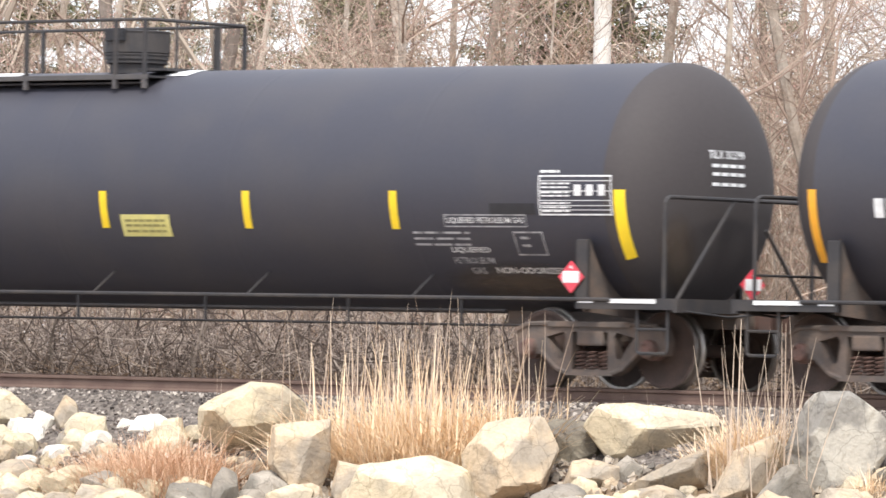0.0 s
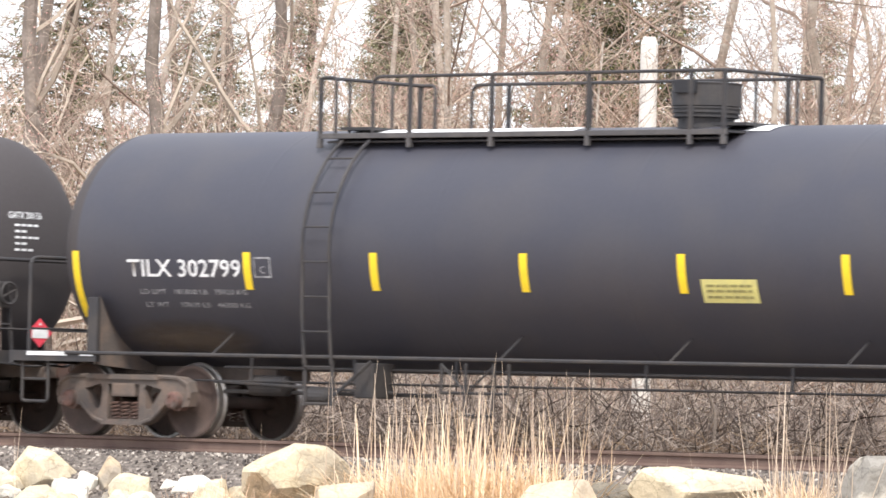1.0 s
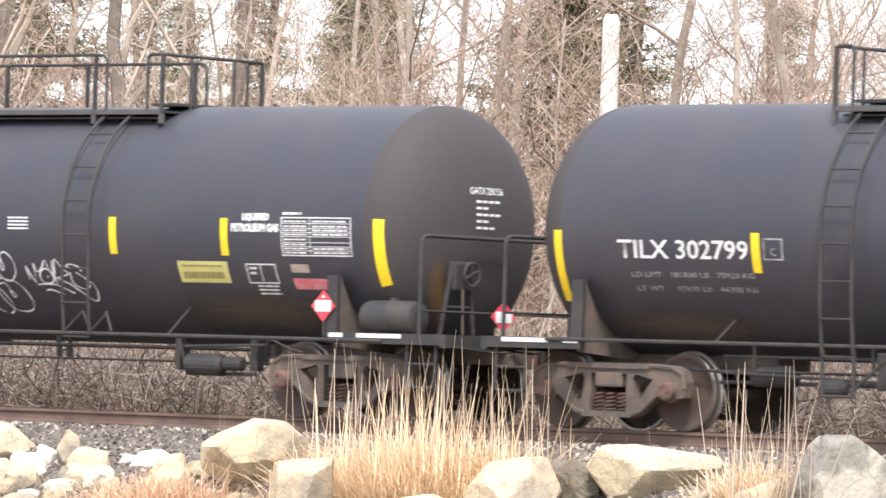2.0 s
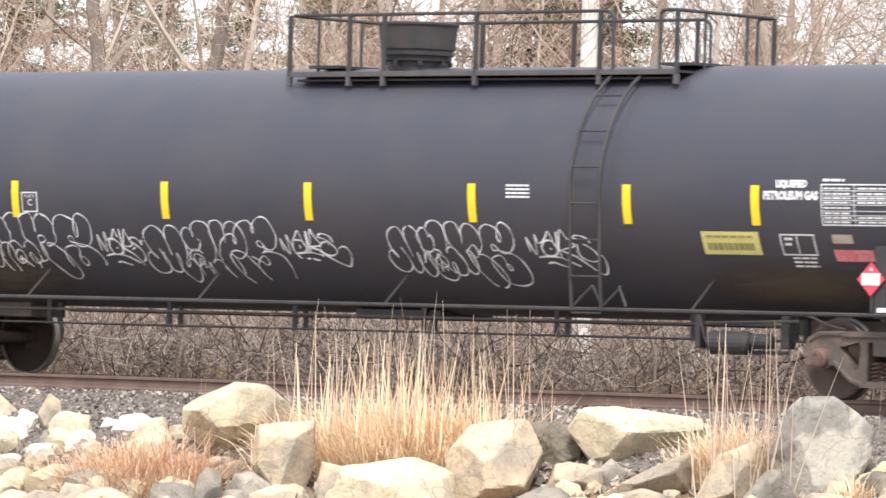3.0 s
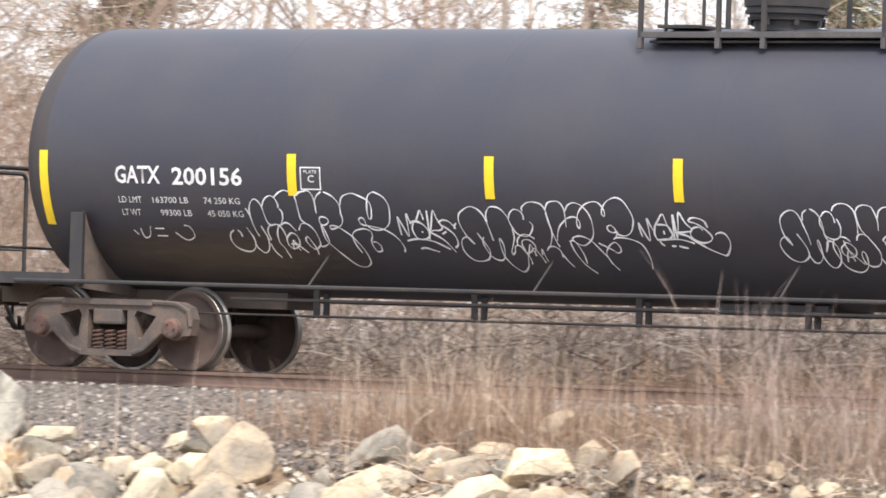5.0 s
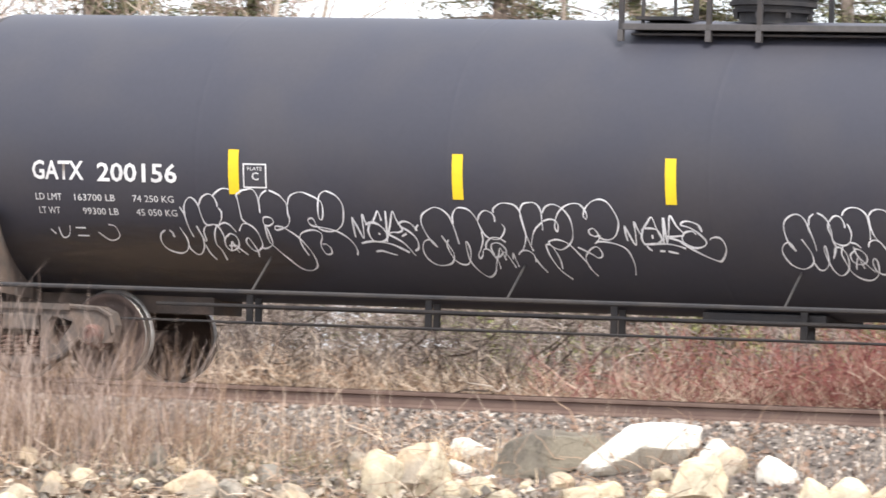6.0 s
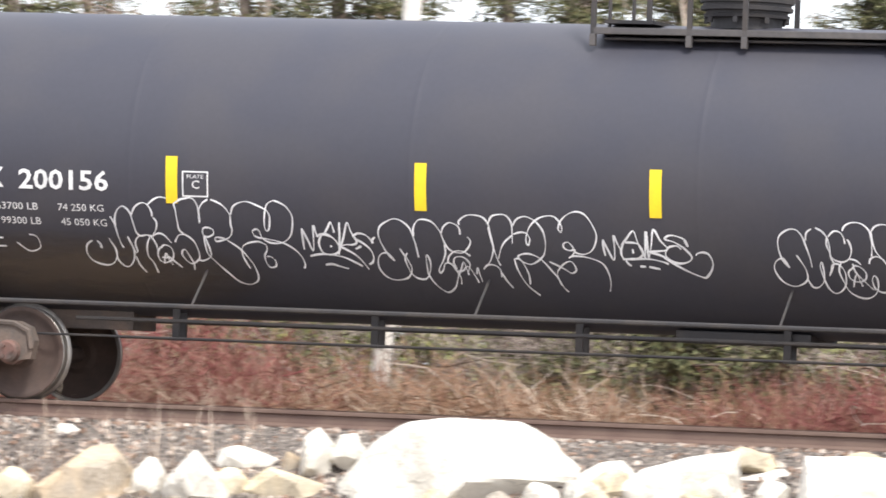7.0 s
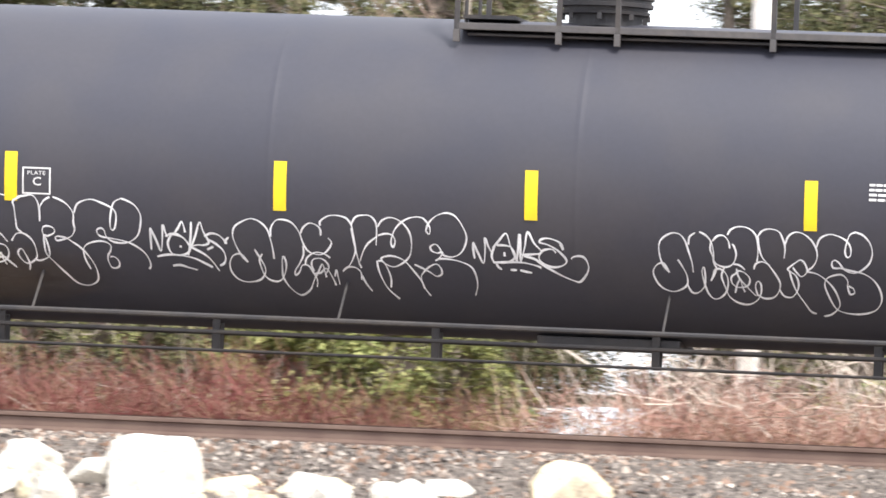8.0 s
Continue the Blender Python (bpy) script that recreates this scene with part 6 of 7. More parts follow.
for kind, (vs, fs) in rest.items():
    me = quick_mesh("riprap_stone", vs, fs, ROCKS[kind])
    for p in me.polygons:
        p.use_smooth = True
    me.set_sharp_from_angle(angle=radians(21))
    tagged(new("riprap_stone", me), kind + " broken stones packed between the boulders", "riprap", kind="stuff")

rnd = random.Random(19)
for k in range(64):
    x, y, size = rnd.uniform(-57.5, -51.2), rnd.uniform(54.6, 56.5), rnd.uniform(0.28, 0.62)
    kind = ("cream", "white", "cream", "tan", "white")[k % 5]
    ob = shared("small_boulder", FILL[k % 12].copy(), ROCKS[kind])
    ob.matrix_world = Matrix.LocRotScale((x, y, bank_z(y) + size * 0.2), Euler((rnd.uniform(-0.4, 0.4), rnd.uniform(-0.4, 0.4), rnd.uniform(0, 6))), (size, size, size))
    tagged(ob, "small " + ROCK_LABELS[kind], "boulder", "small stones of the riprap bank")
rnd = random.Random(17)
for k in range(46):
    x, y, size = rnd.uniform(-19.5, -8.5), rnd.uniform(56.15, 56.75), rnd.uniform(0.22, 0.5)
    ob = shared("small_boulder", FILL[k % 12].copy(), ROCKS[("white", "white", "cream")[k % 3]])
    ob.matrix_world = Matrix.LocRotScale((x, y, bank_z(y) + size * 0.16), Euler((rnd.uniform(-0.4, 0.4), rnd.uniform(-0.4, 0.4), rnd.uniform(0, 6))), (size, size, size))
    tagged(ob, "small " + ROCK_LABELS[("white", "white", "cream")[k % 3]], "boulder", "small stones of the riprap bank")

# ---- dry grass and weeds ----
STRAW = island_material("dry_straw", (0.64, 0.45, 0.28), (0.92, 0.78, 0.58), 0.8, (0.86, 0.66, 0.45))
REED = island_material("dry_reed_stems", (0.42, 0.31, 0.23), (0.78, 0.64, 0.5), 0.8)
ORANGE_STRAW = island_material("orange_straw", (0.5, 0.31, 0.2), (0.86, 0.65, 0.48), 0.85, (0.7, 0.48, 0.33))
RUSSET = island_material("russet_grass", (0.2, 0.105, 0.065), (0.46, 0.31, 0.205), 0.85)
DARK_TWIG = island_material("dark_shrub_stems", (0.05, 0.038, 0.032), (0.12, 0.09, 0.075), 0.9)
OLIVE = island_material("olive_grass", (0.16, 0.16, 0.07), (0.42, 0.36, 0.2), 0.85)
WEED = island_material("brown_weeds", (0.2, 0.13, 0.095), (0.42, 0.29, 0.2), 0.9)
RED_TWIG = island_material("red_dogwood_twigs", (0.2, 0.04, 0.045), (0.42, 0.25, 0.19), 0.8, (0.27, 0.11, 0.095))
TWIG = island_material("grey_brown_twigs", (0.16, 0.115, 0.09), (0.56, 0.44, 0.35), 0.9, (0.36, 0.26, 0.205))
BRUSH = island_material("weathered_bramble_canes", (0.1, 0.078, 0.068), (0.46, 0.385, 0.325), 0.9, (0.23, 0.182, 0.156))
DEAD_GRASS = island_material("matted_dead_grass", (0.11, 0.072, 0.05), (0.36, 0.26, 0.17), 0.9, (0.2, 0.13, 0.085))
PINK_TWIG = island_material("budding_twigs", (0.31, 0.245, 0.195), (0.66, 0.56, 0.45), 0.9)
BUD = island_material("reddish_buds", (0.44, 0.22, 0.19), (0.66, 0.44, 0.38), 0.85)
BARK = material("grey_tan_bark", (0.36, 0.29, 0.23), 0.95, spots=(0.5, 0.43, 0.36), scale=3, amount=0.8, grain=22, bump=0.6, fine=0.2, random_tint=0.3)
DARK_BARK = material("dark_bark", (0.17, 0.135, 0.11), 0.95, spots=(0.27, 0.22, 0.185), scale=4, amount=0.8, grain=22, bump=0.6, fine=0.2, random_tint=0.2)
NEEDLE = island_material("conifer_needles", (0.065, 0.075, 0.038), (0.26, 0.235, 0.115), 0.8, (0.13, 0.132, 0.065))
LEAF = island_material("evergreen_leaves", (0.11, 0.135, 0.045), (0.48, 0.46, 0.19), 0.6, (0.26, 0.28, 0.095))
POLE = material("weathered_pole", (0.8, 0.75, 0.68), 0.9, spots=(0.64, 0.58, 0.51), scale=3, amount=0.7, grain=30, bump=0.4)


def blade(vs, fs, base, lean, height, width, bend, n=4):
    """One blade or stem: a thin three-sided spike that bends over."""
    side = Vector((-lean.y, lean.x, 0))
    if side.length < 1e-4:
        side = Vector((1, 0, 0))
    side.normalize()
    out = side.cross(Vector((0, 0, 1)))
    rings = []
    for i in range(n + 1):
        k = i / n
        p = base + Vector((lean.x, lean.y, 0)) * height * (k * 0.5 + bend * k * k) + Vector((0, 0, height * (k - 0.35 * bend * k * k)))
        w = width * (1 - 0.85 * k)
        b = len(vs)
        vs += [p + side * w, p - side * w, p + out * w]
        rings.append(b)
    for a, b in zip(rings, rings[1:]):
        for j in range(3):
            fs.append((a + j, a + (j + 1) % 3, b + (j + 1) % 3, b + j))


def tuft(name, label, mat, x0, x1, y0, y1, count, h0, h1, width, bend, seed, lean=0.35, sink=0.03, round_top=True):
    rnd = random.Random(seed)
    vs, fs = [], []
    for _ in range(count):
        u = rnd.gauss(0, 0.45)
        if abs(u) > 1:
            continue
        x, y = (x0 + x1) / 2 + u * (x1 - x0) / 2 * 1.25, rnd.uniform(y0, y1)
        h = rnd.uniform(h0, h1) * ((1 - 0.35 * abs(u)) if round_top else 1)
        a = rnd.uniform(0, 6.28)
        d = Vector((math.cos(a) + u * 0.8, math.sin(a), 0)) * rnd.uniform(0.05, lean)
        blade(vs, fs, Vector((x, y, bank_z(y) - sink)), d, h, width * rnd.uniform(0.7, 1.3), bend * rnd.uniform(0.2, 1.6))
    return tagged(new(name, quick_mesh(name, vs, fs, mat)), label, "dry grass", kind="stuff")


tuft("grass_clump", "thick clump of pale dry grass among the boulders", STRAW, -49.3, -46.2, 55.5, 56.5, 4400, 0.25, 0.95, 0.012, 1.0, 1, 1.0, round_top=False)
tuft("reed_stem", "tall thin dry stems above the grass clump", REED, -49.4, -46.0, 55.7, 56.5, 120, 0.8, 1.95, 0.009, 0.08, 2, 0.4, round_top=False)
tuft("reed_stem", "straw-coloured upright stems of the grass clump", STRAW, -49.3, -46.1, 55.7, 56.5, 160, 0.8, 1.6, 0.012, 0.2, 16, 0.4, round_top=False)
tuft("grass_clump", "narrow clump of dry grass between boulders", STRAW, -43.5, -42.2, 55.75, 56.15, 1300, 0.3, 1.0, 0.011, 0.9, 3, 0.8)
tuft("reed_stem", "tall thin dry stems beside a grey boulder", REED, -43.1, -41.9, 55.3, 55.9, 60, 1.0, 2.1, 0.011, 0.08, 4, 0.45, round_top=False)
tuft("grass_clump", "low tuft of russet dry grass", ORANGE_STRAW, -51.9, -49.8, 54.4, 55.4, 2900, 0.35, 0.98, 0.008, 1.1, 5, 1.0)
tuft("grass_clump", "small dry tuft beside a boulder", STRAW, -41.2, -40.85, 55.5, 55.8, 200, 0.2, 0.5, 0.006, 1.2, 6, 0.8)
tuft("weed_patch", "brown dry weeds at the foot of the ballast", WEED, -38.3, -34.4, 56.4, 57.3, 900, 0.25, 0.85, 0.0045, 0.6, 7, 0.6, round_top=False)
tuft("weed_patch", "pale feathery weeds by the rail", REED, -37.6, -34.0, 56.5, 57.1, 330, 0.5, 1.6, 0.0045, 0.5, 15, 0.5)
tuft("weed_patch", "tall reddish-brown weeds by the rail", WEED, -38.2, -32.2, 56.3, 57.2, 950, 0.35, 1.15, 0.005, 0.5, 18, 0.55, round_top=False)
tuft("weed_patch", "tall dry weeds in front of the rail", REED, -34.0, -29.8, 56.0, 56.9, 130, 0.3, 0.9, 0.0045, 0.5, 14, 0.7)
tuft("grass_clump", "low olive-green grass at the foot of the ballast", OLIVE, -30.0, -28.1, 56.1, 56.6, 900, 0.05, 0.2, 0.005, 1.0, 17, 1.0, round_top=False)
tuft("weed_patch", "russet dry weeds along the ballast", RUSSET, -38.5, -30.0, 56.4, 57.3, 520, 0.2, 0.75, 0.0045, 0.7, 8, 0.7, round_top=False)
tuft("weed_patch", "straw-coloured weeds along the ballast", STRAW, -35.5, -26.0, 56.0, 57.2, 420, 0.15, 0.6, 0.005, 1.0, 9, 0.9, round_top=False)
tuft("grass_clump", "small pale grass tuft by the rail", STRAW, -27.6, -27.1, 56.3, 56.7, 90, 0.3, 0.55, 0.007, 0.8, 10, 0.7)
tuft("grass_clump", "small pale grass tuft by the rail", STRAW, -27.0, -26.5, 56.4, 56.8, 80, 0.25, 0.5, 0.006, 0.8, 11, 0.7)
tuft("weed_patch", "sparse dry weeds between the white boulders", WEED, -24.5, -20.5, 56.0, 56.9, 260, 0.15, 0.5, 0.0045, 0.6, 12, 0.7)
tuft("reed_stem", "single dry stems along the bank", REED, -56, -25, 55.4, 56.8, 60, 0.6, 1.2, 0.006, 0.1, 13, 0.25, round_top=False)


# ---- thicket behind the track ----
def thicket(label, mat, x0, x1, y0, y1, count, h0, h1, width, seed, lean=0.7, bend=0.5, name="thicket"):
    rnd = random.Random(seed)
    vs, fs = [], []
    for _ in range(count):
        x, y = rnd.uniform(x0, x1), rnd.uniform(y0, y1)
        a = rnd.uniform(0, 6.28)
        d = Vector((math.cos(a), math.sin(a), 0)) * rnd.uniform(0.05, lean)
        h = rnd.uniform(h0, h1) * (0.75 + 0.35 * noise.noise(Vector((x * 0.5, y * 0.4, seed))))
        base = Vector((x, y, bank_z(y) - 0.05))
        blade(vs, fs, base, d, h, width * rnd.uniform(0.6, 1.5), bend * rnd.uniform(-0.5, 1.5), 5)
        for _ in range(2):
            k = rnd.uniform(0.25, 0.8)
            a += rnd.uniform(-1.5, 1.5)
            e = Vector((math.cos(a), math.sin(a), 0)) * rnd.uniform(0.3, 1.1)
            p = base + Vector((d.x, d.y, 0)) * h * (k * 0.5 + 0.2 * k * k) + Vector((0, 0, h * k * 0.92))
            blade(vs, fs, p, e, h * 0.4, width * 0.6, 0.3, 3)
    return tagged(new(name, quick_mesh(name, vs, fs, mat)), label, "thicket", kind="stuff")


CLEARING = (-0.149, -0.133)  # where the brush thins and the water shows through


def tangle(label, mat, x0, x1, y0, y1, count, top, r, seed, step=0.16, rise=0.25, steps=6, low=0.0):
    """Twigs that wander through the brush in every direction."""
    rnd = random.Random(seed)
    vs, fs = [], []
    for _ in range(count):
        x, y = rnd.uniform(x0, x1), rnd.uniform(y0, y1)
        if CLEARING[0] < x / y < CLEARING[1] and y < 72 and rnd.random() < 0.6:
            continue
        h = top * (0.75 + 0.5 * noise.noise(Vector((x * 0.35, y * 0.3, seed))))
        p = Vector((x, y, bank_z(y) + low + rnd.random() ** 1.2 * h))
        d = Vector((rnd.gauss(0, 1), rnd.gauss(0, 1), rnd.gauss(rise, 0.6))).normalized()
        rr = r * rnd.uniform(0.5, 1.6)
        last = None
        for i in range(steps):
            a = d.cross(Vector((0.2, 0.5, 0.84))).normalized() * rr * (1 - 0.7 * i / steps)
            c = d.cross(a)
            n = len(vs)
            vs += [p + a, p - a * 0.5 + c * 0.87, p - a * 0.5 - c * 0.87]
            if last is not None:
                for j in range(3):
                    fs.append((last + j, last + (j + 1) % 3, n + (j + 1) % 3, n + j))
            last = n
            p = p + d * step * rnd.uniform(0.6, 1.4)
            d = (d + Vector((rnd.gauss(0, 0.4), rnd.gauss(0, 0.4), rnd.gauss(rise * 0.3, 0.35)))).normalized()
    return tagged(new("thicket", quick_mesh("thicket", vs, fs, mat)), label, "thicket", kind="stuff")


ROSE_GREY = island_material("rose_grey_weeds", (0.24, 0.17, 0.14), (0.56, 0.44, 0.37), 0.9)
thicket("branching pinkish-tan weeds in front of the rail", ROSE_GREY, -32.6, -30.2, 55.9, 56.9, 270, 0.9, 2.5, 0.0055, 37, 0.9, 0.6, "weed_patch")
thicket("rosy branching weeds in front of the rail", WEED, -33.0, -29.6, 55.9, 56.9, 240, 0.5, 1.7, 0.005, 44, 1.0, 0.8, "weed_patch")
thicket("thin pale weeds along the ballast", REED, -30, -20.5, 56.2, 57.1, 130, 0.4, 1.15, 0.004, 45, 0.8, 0.6, "weed_patch")
tuft("grass_clump", "low olive-green grass among the stones", OLIVE, -31.5, -27.2, 55.8, 56.6, 1300, 0.06, 0.22, 0.005, 1.0, 19, 1.0, round_top=False)
thicket("branching brown weeds along the ballast", WEED, -32.3, -28.1, 55.9, 57.0, 160, 0.3, 0.8, 0.004, 38, 1.1, 0.8, "weed_patch")
tangle("tangle of bare grey-brown brush behind the track", BRUSH, -78, -34, 63.4, 68.5, 22500, 1.7, 0.0055, 21, 0.17)
tangle("dark bare shrub stems behind the track", DARK_TWIG, -76, -30, 63.2, 66.5, 1700, 1.4, 0.011, 28, 0.22, 0.5, 8)
tangle("tan dead brambles behind the track", DEAD_GRASS, -76, -30, 62.8, 66.0, 12000, 0.9, 0.0045, 22, 0.13, 0.1)
thicket("upright bare stems in the brush", BRUSH, -76, -3, 63.5, 69, 2600, 0.8, 2.2, 0.011, 29, 1.0, 0.6)
tangle("brown brush under the trees", BRUSH, -40, -14.2, 65.2, 70, 14500, 2.3, 0.006, 23)
tangle("brown brush under the trees", BRUSH, -8.6, -2, 65.2, 70, 1600, 1.5, 0.009, 34)
tangle("red-stemmed dogwood shrubs behind the track", RED_TWIG, -29.6, -22.0, 62.9, 65.0, 900, 1.1, 0.0052, 24, 0.16, 0.7)
tangle("red-stemmed dogwood shrubs behind the track", RED_TWIG, -28.4, -22.4, 62.9, 65.0, 900, 1.3, 0.0052, 47, 0.16, 0.7)
tangle("red-stemmed dogwood shrubs behind the track", RED_TWIG, -27.0, -22.8, 62.9, 65.0, 1300, 1.45, 0.0052, 48, 0.16, 0.7)
tangle("red-stemmed dogwood shrubs behind the track", RED_TWIG, -25.9, -23.2, 62.9, 65.0, 900, 1.45, 0.0052, 49, 0.16, 0.7)
tangle("pale tan dead weeds behind the track", REED, -34, -19, 62.8, 65.4, 5200, 0.9, 0.0048, 35, 0.13, 0.5)
thicket("upright red dogwood shoots behind the track", RED_TWIG, -29, -11.8, 63.0, 65.0, 300, 0.7, 1.7, 0.009, 36, 0.8, 0.4)
tangle("red-stemmed dogwood shrubs behind the track", RED_TWIG, -18.3, -12.2, 62.9, 65.2, 4300, 1.0, 0.0052, 25, 0.16, 0.6)
ROSY = island_material("rosy_tan_twigs", (0.36, 0.17, 0.14), (0.66, 0.47, 0.38), 0.85, (0.5, 0.3, 0.24))
PALE_CANE = island_material("bleached_canes", (0.5, 0.42, 0.35), (0.8, 0.7, 0.6), 0.85)
tangle("rosy-tan leafless shrubs behind the track", ROSY, -9.7, -2, 62.9, 65.2, 4200, 1.0, 0.006, 39, 0.16, 0.6)
tangle("red-stemmed dogwood shrubs before the evergreen bush", RED_TWIG, -12.4, -9.8, 62.9, 63.8, 800, 0.75, 0.0052, 46, 0.16, 0.6)
tangle("bleached fallen canes behind the track", PALE_CANE, -9.0, -3, 63.2, 66.5, 420, 1.45, 0.009, 40, 0.3, 0.05, 7, 0.35)
tangle("bleached fallen canes behind the track", PALE_CANE, -30, -12, 63.2, 65.5, 200, 1.1, 0.007, 43, 0.26, 0.1)
RUST_FERN = island_material("rusty_bracken", (0.17, 0.095, 0.06), (0.48, 0.3, 0.2), 0.9, (0.29, 0.165, 0.105))
tangle("rusty-brown bracken behind the track", RUST_FERN, -22.8, -17.4, 62.9, 65.2, 3600, 1.0, 0.006, 41, 0.14, 0.2)
tangle("rosy-tan leafless shrubs behind the track", ROSY, -29.5, -22.5, 62.8, 64.8, 900, 0.8, 0.0055, 42, 0.15, 0.5)
tangle("russet dead bracken behind the track", RUSSET, -38, -2, 62.9, 65.4, 11000, 0.8, 0.005, 26, 0.14, 0.2)
tangle("tan dead grass behind the track", DEAD_GRASS, -36, -2, 62.8, 64.4, 8000, 0.6, 0.0045, 27, 0.13, 0.3)
tangle("pale leafless undergrowth between the trees", TWIG, -100, -44, 75, 94, 15500, 6.6, 0.010, 30, 0.3, 0.7, 7, 0.3)
tangle("reddish leafless undergrowth between the trees", PINK_TWIG, -100, -44, 75, 96, 8000, 7.2, 0.010, 31, 0.3, 0.6, 7, 0.3)
tangle("dry twigs and litter on the bank", REED, -37, -27, 55.3, 57.2, 420, 0.22, 0.005, 32, 0.12, 0.1)
tangle("dry brown litter on the bank", WEED, -39, -24, 55.3, 57.2, 900, 0.25, 0.005, 33, 0.12, 0.1)


# ---- trees ----
def limb(vs, fs, p, d, length, r, rnd, level, tips, gnarl, sides=4):
    """One limb as a tapered tube, with its side branches."""
    n = 9 if level == 0 else (7 if level == 1 else 5 if level == 2 else 3)
    up = Vector((0, 0, 1))
    rings = []
    q, way = p.copy(), d.normalized()
    pts = []
    for i in range(n + 1):
        k = i / n
        rr = r * (1 - (0.55 if level == 0 else 0.75) * k)
        a = way.cross(Vector((0.3, 0.8, 0.2))).normalized()
        b = way.cross(a)
        s = sides if level < 2 else 3
        rings.append((len(vs), s))
        for j in range(s):
            t = 2 * math.pi * j / s
            vs.append(q + (a * math.cos(t) + b * math.sin(t)) * rr)
        pts.append((q.copy(), way.copy(), rr))
        way = (way + Vector((rnd.gauss(0, gnarl), rnd.gauss(0, gnarl), rnd.gauss(0, gnarl * 0.7))) + up * (0.05 if level else 0.1)).normalized()
        q = q + way * (length / n)
    for (a, s), (b, _) in zip(rings, rings[1:]):
        for j in range(s):
            fs.append((a + j, a + (j + 1) % s, b + (j + 1) % s, b + j))
    return pts


def grow(seed, height, r, gnarl, spread, levels, first, kids):
    """Bare tree: trunk and twig geometry, and the places of the buds."""
    rnd = random.Random(seed)
    trunk, twigs = ([], []), ([], [])
    tips = []

    def go(p, d, length, rad, level):
        vs, fs = trunk if level < 1 else twigs
        pts = limb(vs, fs, p, d, length, rad, rnd, level, tips, gnarl * (0.6 if level == 0 else 1), 7 if level == 0 else 4)
        if level >= levels:
            tips.extend(q for q, _, _ in pts[1:])
            return
        for c in range(kids[level]):
            k = (first if level == 0 else 0.2) + (1 - (first if level == 0 else 0.2)) * (c + rnd.random()) / kids[level]
            q, w, rr = pts[min(len(pts) - 1, int(k * (len(pts) - 1) + rnd.random()))]
            side = Vector((rnd.gauss(0, 1), rnd.gauss(0, 1), rnd.gauss(0.1, 0.35))).normalized()
            way = (w * (1 - spread * 0.7) + side * spread).normalized()
            go(q, way, length * rnd.uniform(0.3, 0.55) * (1.15 - 0.5 * k), max(0.0045, rr * rnd.uniform(0.2, 0.44)), level + 1)

    go(Vector((0, 0, -0.3)), Vector((rnd.gauss(0, 0.06), rnd.gauss(0, 0.06), 1)), height, r, 0)
    return trunk, twigs, tips


def bare_tree(name, label, seed, height, r, gnarl, spread, bark, twig, buds=0, kids=(13, 6, 5), first=0.12):
    trunk, twigs, tips = grow(seed, height, r, gnarl, spread, len(kids), first, kids)
    ob = tagged(new(name), label, "tree", "trees behind the track")
    me = quick_mesh("trunk", *trunk, bark)
    shared("trunk", me, bark, ob, smooth=True)
    tagged(shared("crown", quick_mesh("crown", *twigs, twig), twig, ob), kind="stuff")
    if buds:
        rnd = random.Random(seed)
        vs, fs = [], []
        for q in tips:
            for _ in range(buds):
                c = q + Vector((rnd.gauss(0, 0.09), rnd.gauss(0, 0.09), rnd.gauss(0, 0.09)))
                s = rnd.uniform(0.009, 0.021)
                b = len(vs)
                vs += [c + Vector((rnd.uniform(-s, s), rnd.uniform(-s, s), rnd.uniform(-s, s))) for _ in range(4)]
                fs += [(b, b + 1, b + 2), (b, b + 2, b + 3), (b, b + 3, b + 1), (b + 1, b + 3, b + 2)]
        tagged(shared("bud_haze", quick_mesh("bud_haze", vs, fs, BUD), BUD, ob), kind="stuff")
    return ob


def conifer(label, seed, height, r, mat, low=1.0, droop=0.35):
    rnd = random.Random(seed)
    ob = tagged(new("conifer"), label, "tree", "conifers behind the track")
    vs, fs = [], []
    limb(vs, fs, Vector((0, 0, -0.3)), Vector((0, 0, 1)), height, 0.18, rnd, 0, [], 0.02, 7)
    shared("trunk", quick_mesh("trunk", vs, fs, DARK_BARK), DARK_BARK, ob, smooth=True)
    bs, bf, ns, nf = [], [], [], []
    z = low
    while z < height - 0.3:
        for _ in range(6):
            a = rnd.uniform(0, 6.28)
            length = r * (1 - z / height) * rnd.uniform(0.6, 1.15) + 0.2
            d = Vector((math.cos(a), math.sin(a), 0))
            p = Vector((0, 0, z + rnd.uniform(-0.15, 0.15)))
            pts = limb(bs, bf, p, d + Vector((0, 0, -droop * rnd.uniform(0.2, 1))), length, 0.025, rnd, 1, [], 0.07)
            for i in range(int(length * 130)):
                k = rnd.random() ** 0.7
                q = p + (pts[-1][0] - p) * k + Vector((rnd.gauss(0, 0.1), rnd.gauss(0, 0.1), rnd.gauss(-0.07, 0.08)))
                w = Vector((d.x + rnd.gauss(0, 0.7), d.y + rnd.gauss(0, 0.7), rnd.gauss(-0.35, 0.4))).normalized() * rnd.uniform(0.05, 0.13)
                s = w.cross(Vector((rnd.gauss(0, 1), rnd.gauss(0, 1), 1))).normalized() * rnd.uniform(0.012, 0.03)
                b = len(ns)
                ns += [q - s, q + s, q + w]
                nf.append((b, b + 1, b + 2))
        z += rnd.uniform(0.16, 0.3)
    tagged(shared("bough", quick_mesh("bough", bs, bf, DARK_BARK), DARK_BARK, ob), kind="stuff")
    tagged(shared("foliage", quick_mesh("foliage", ns, nf, mat), mat, ob), kind="stuff")
    return ob


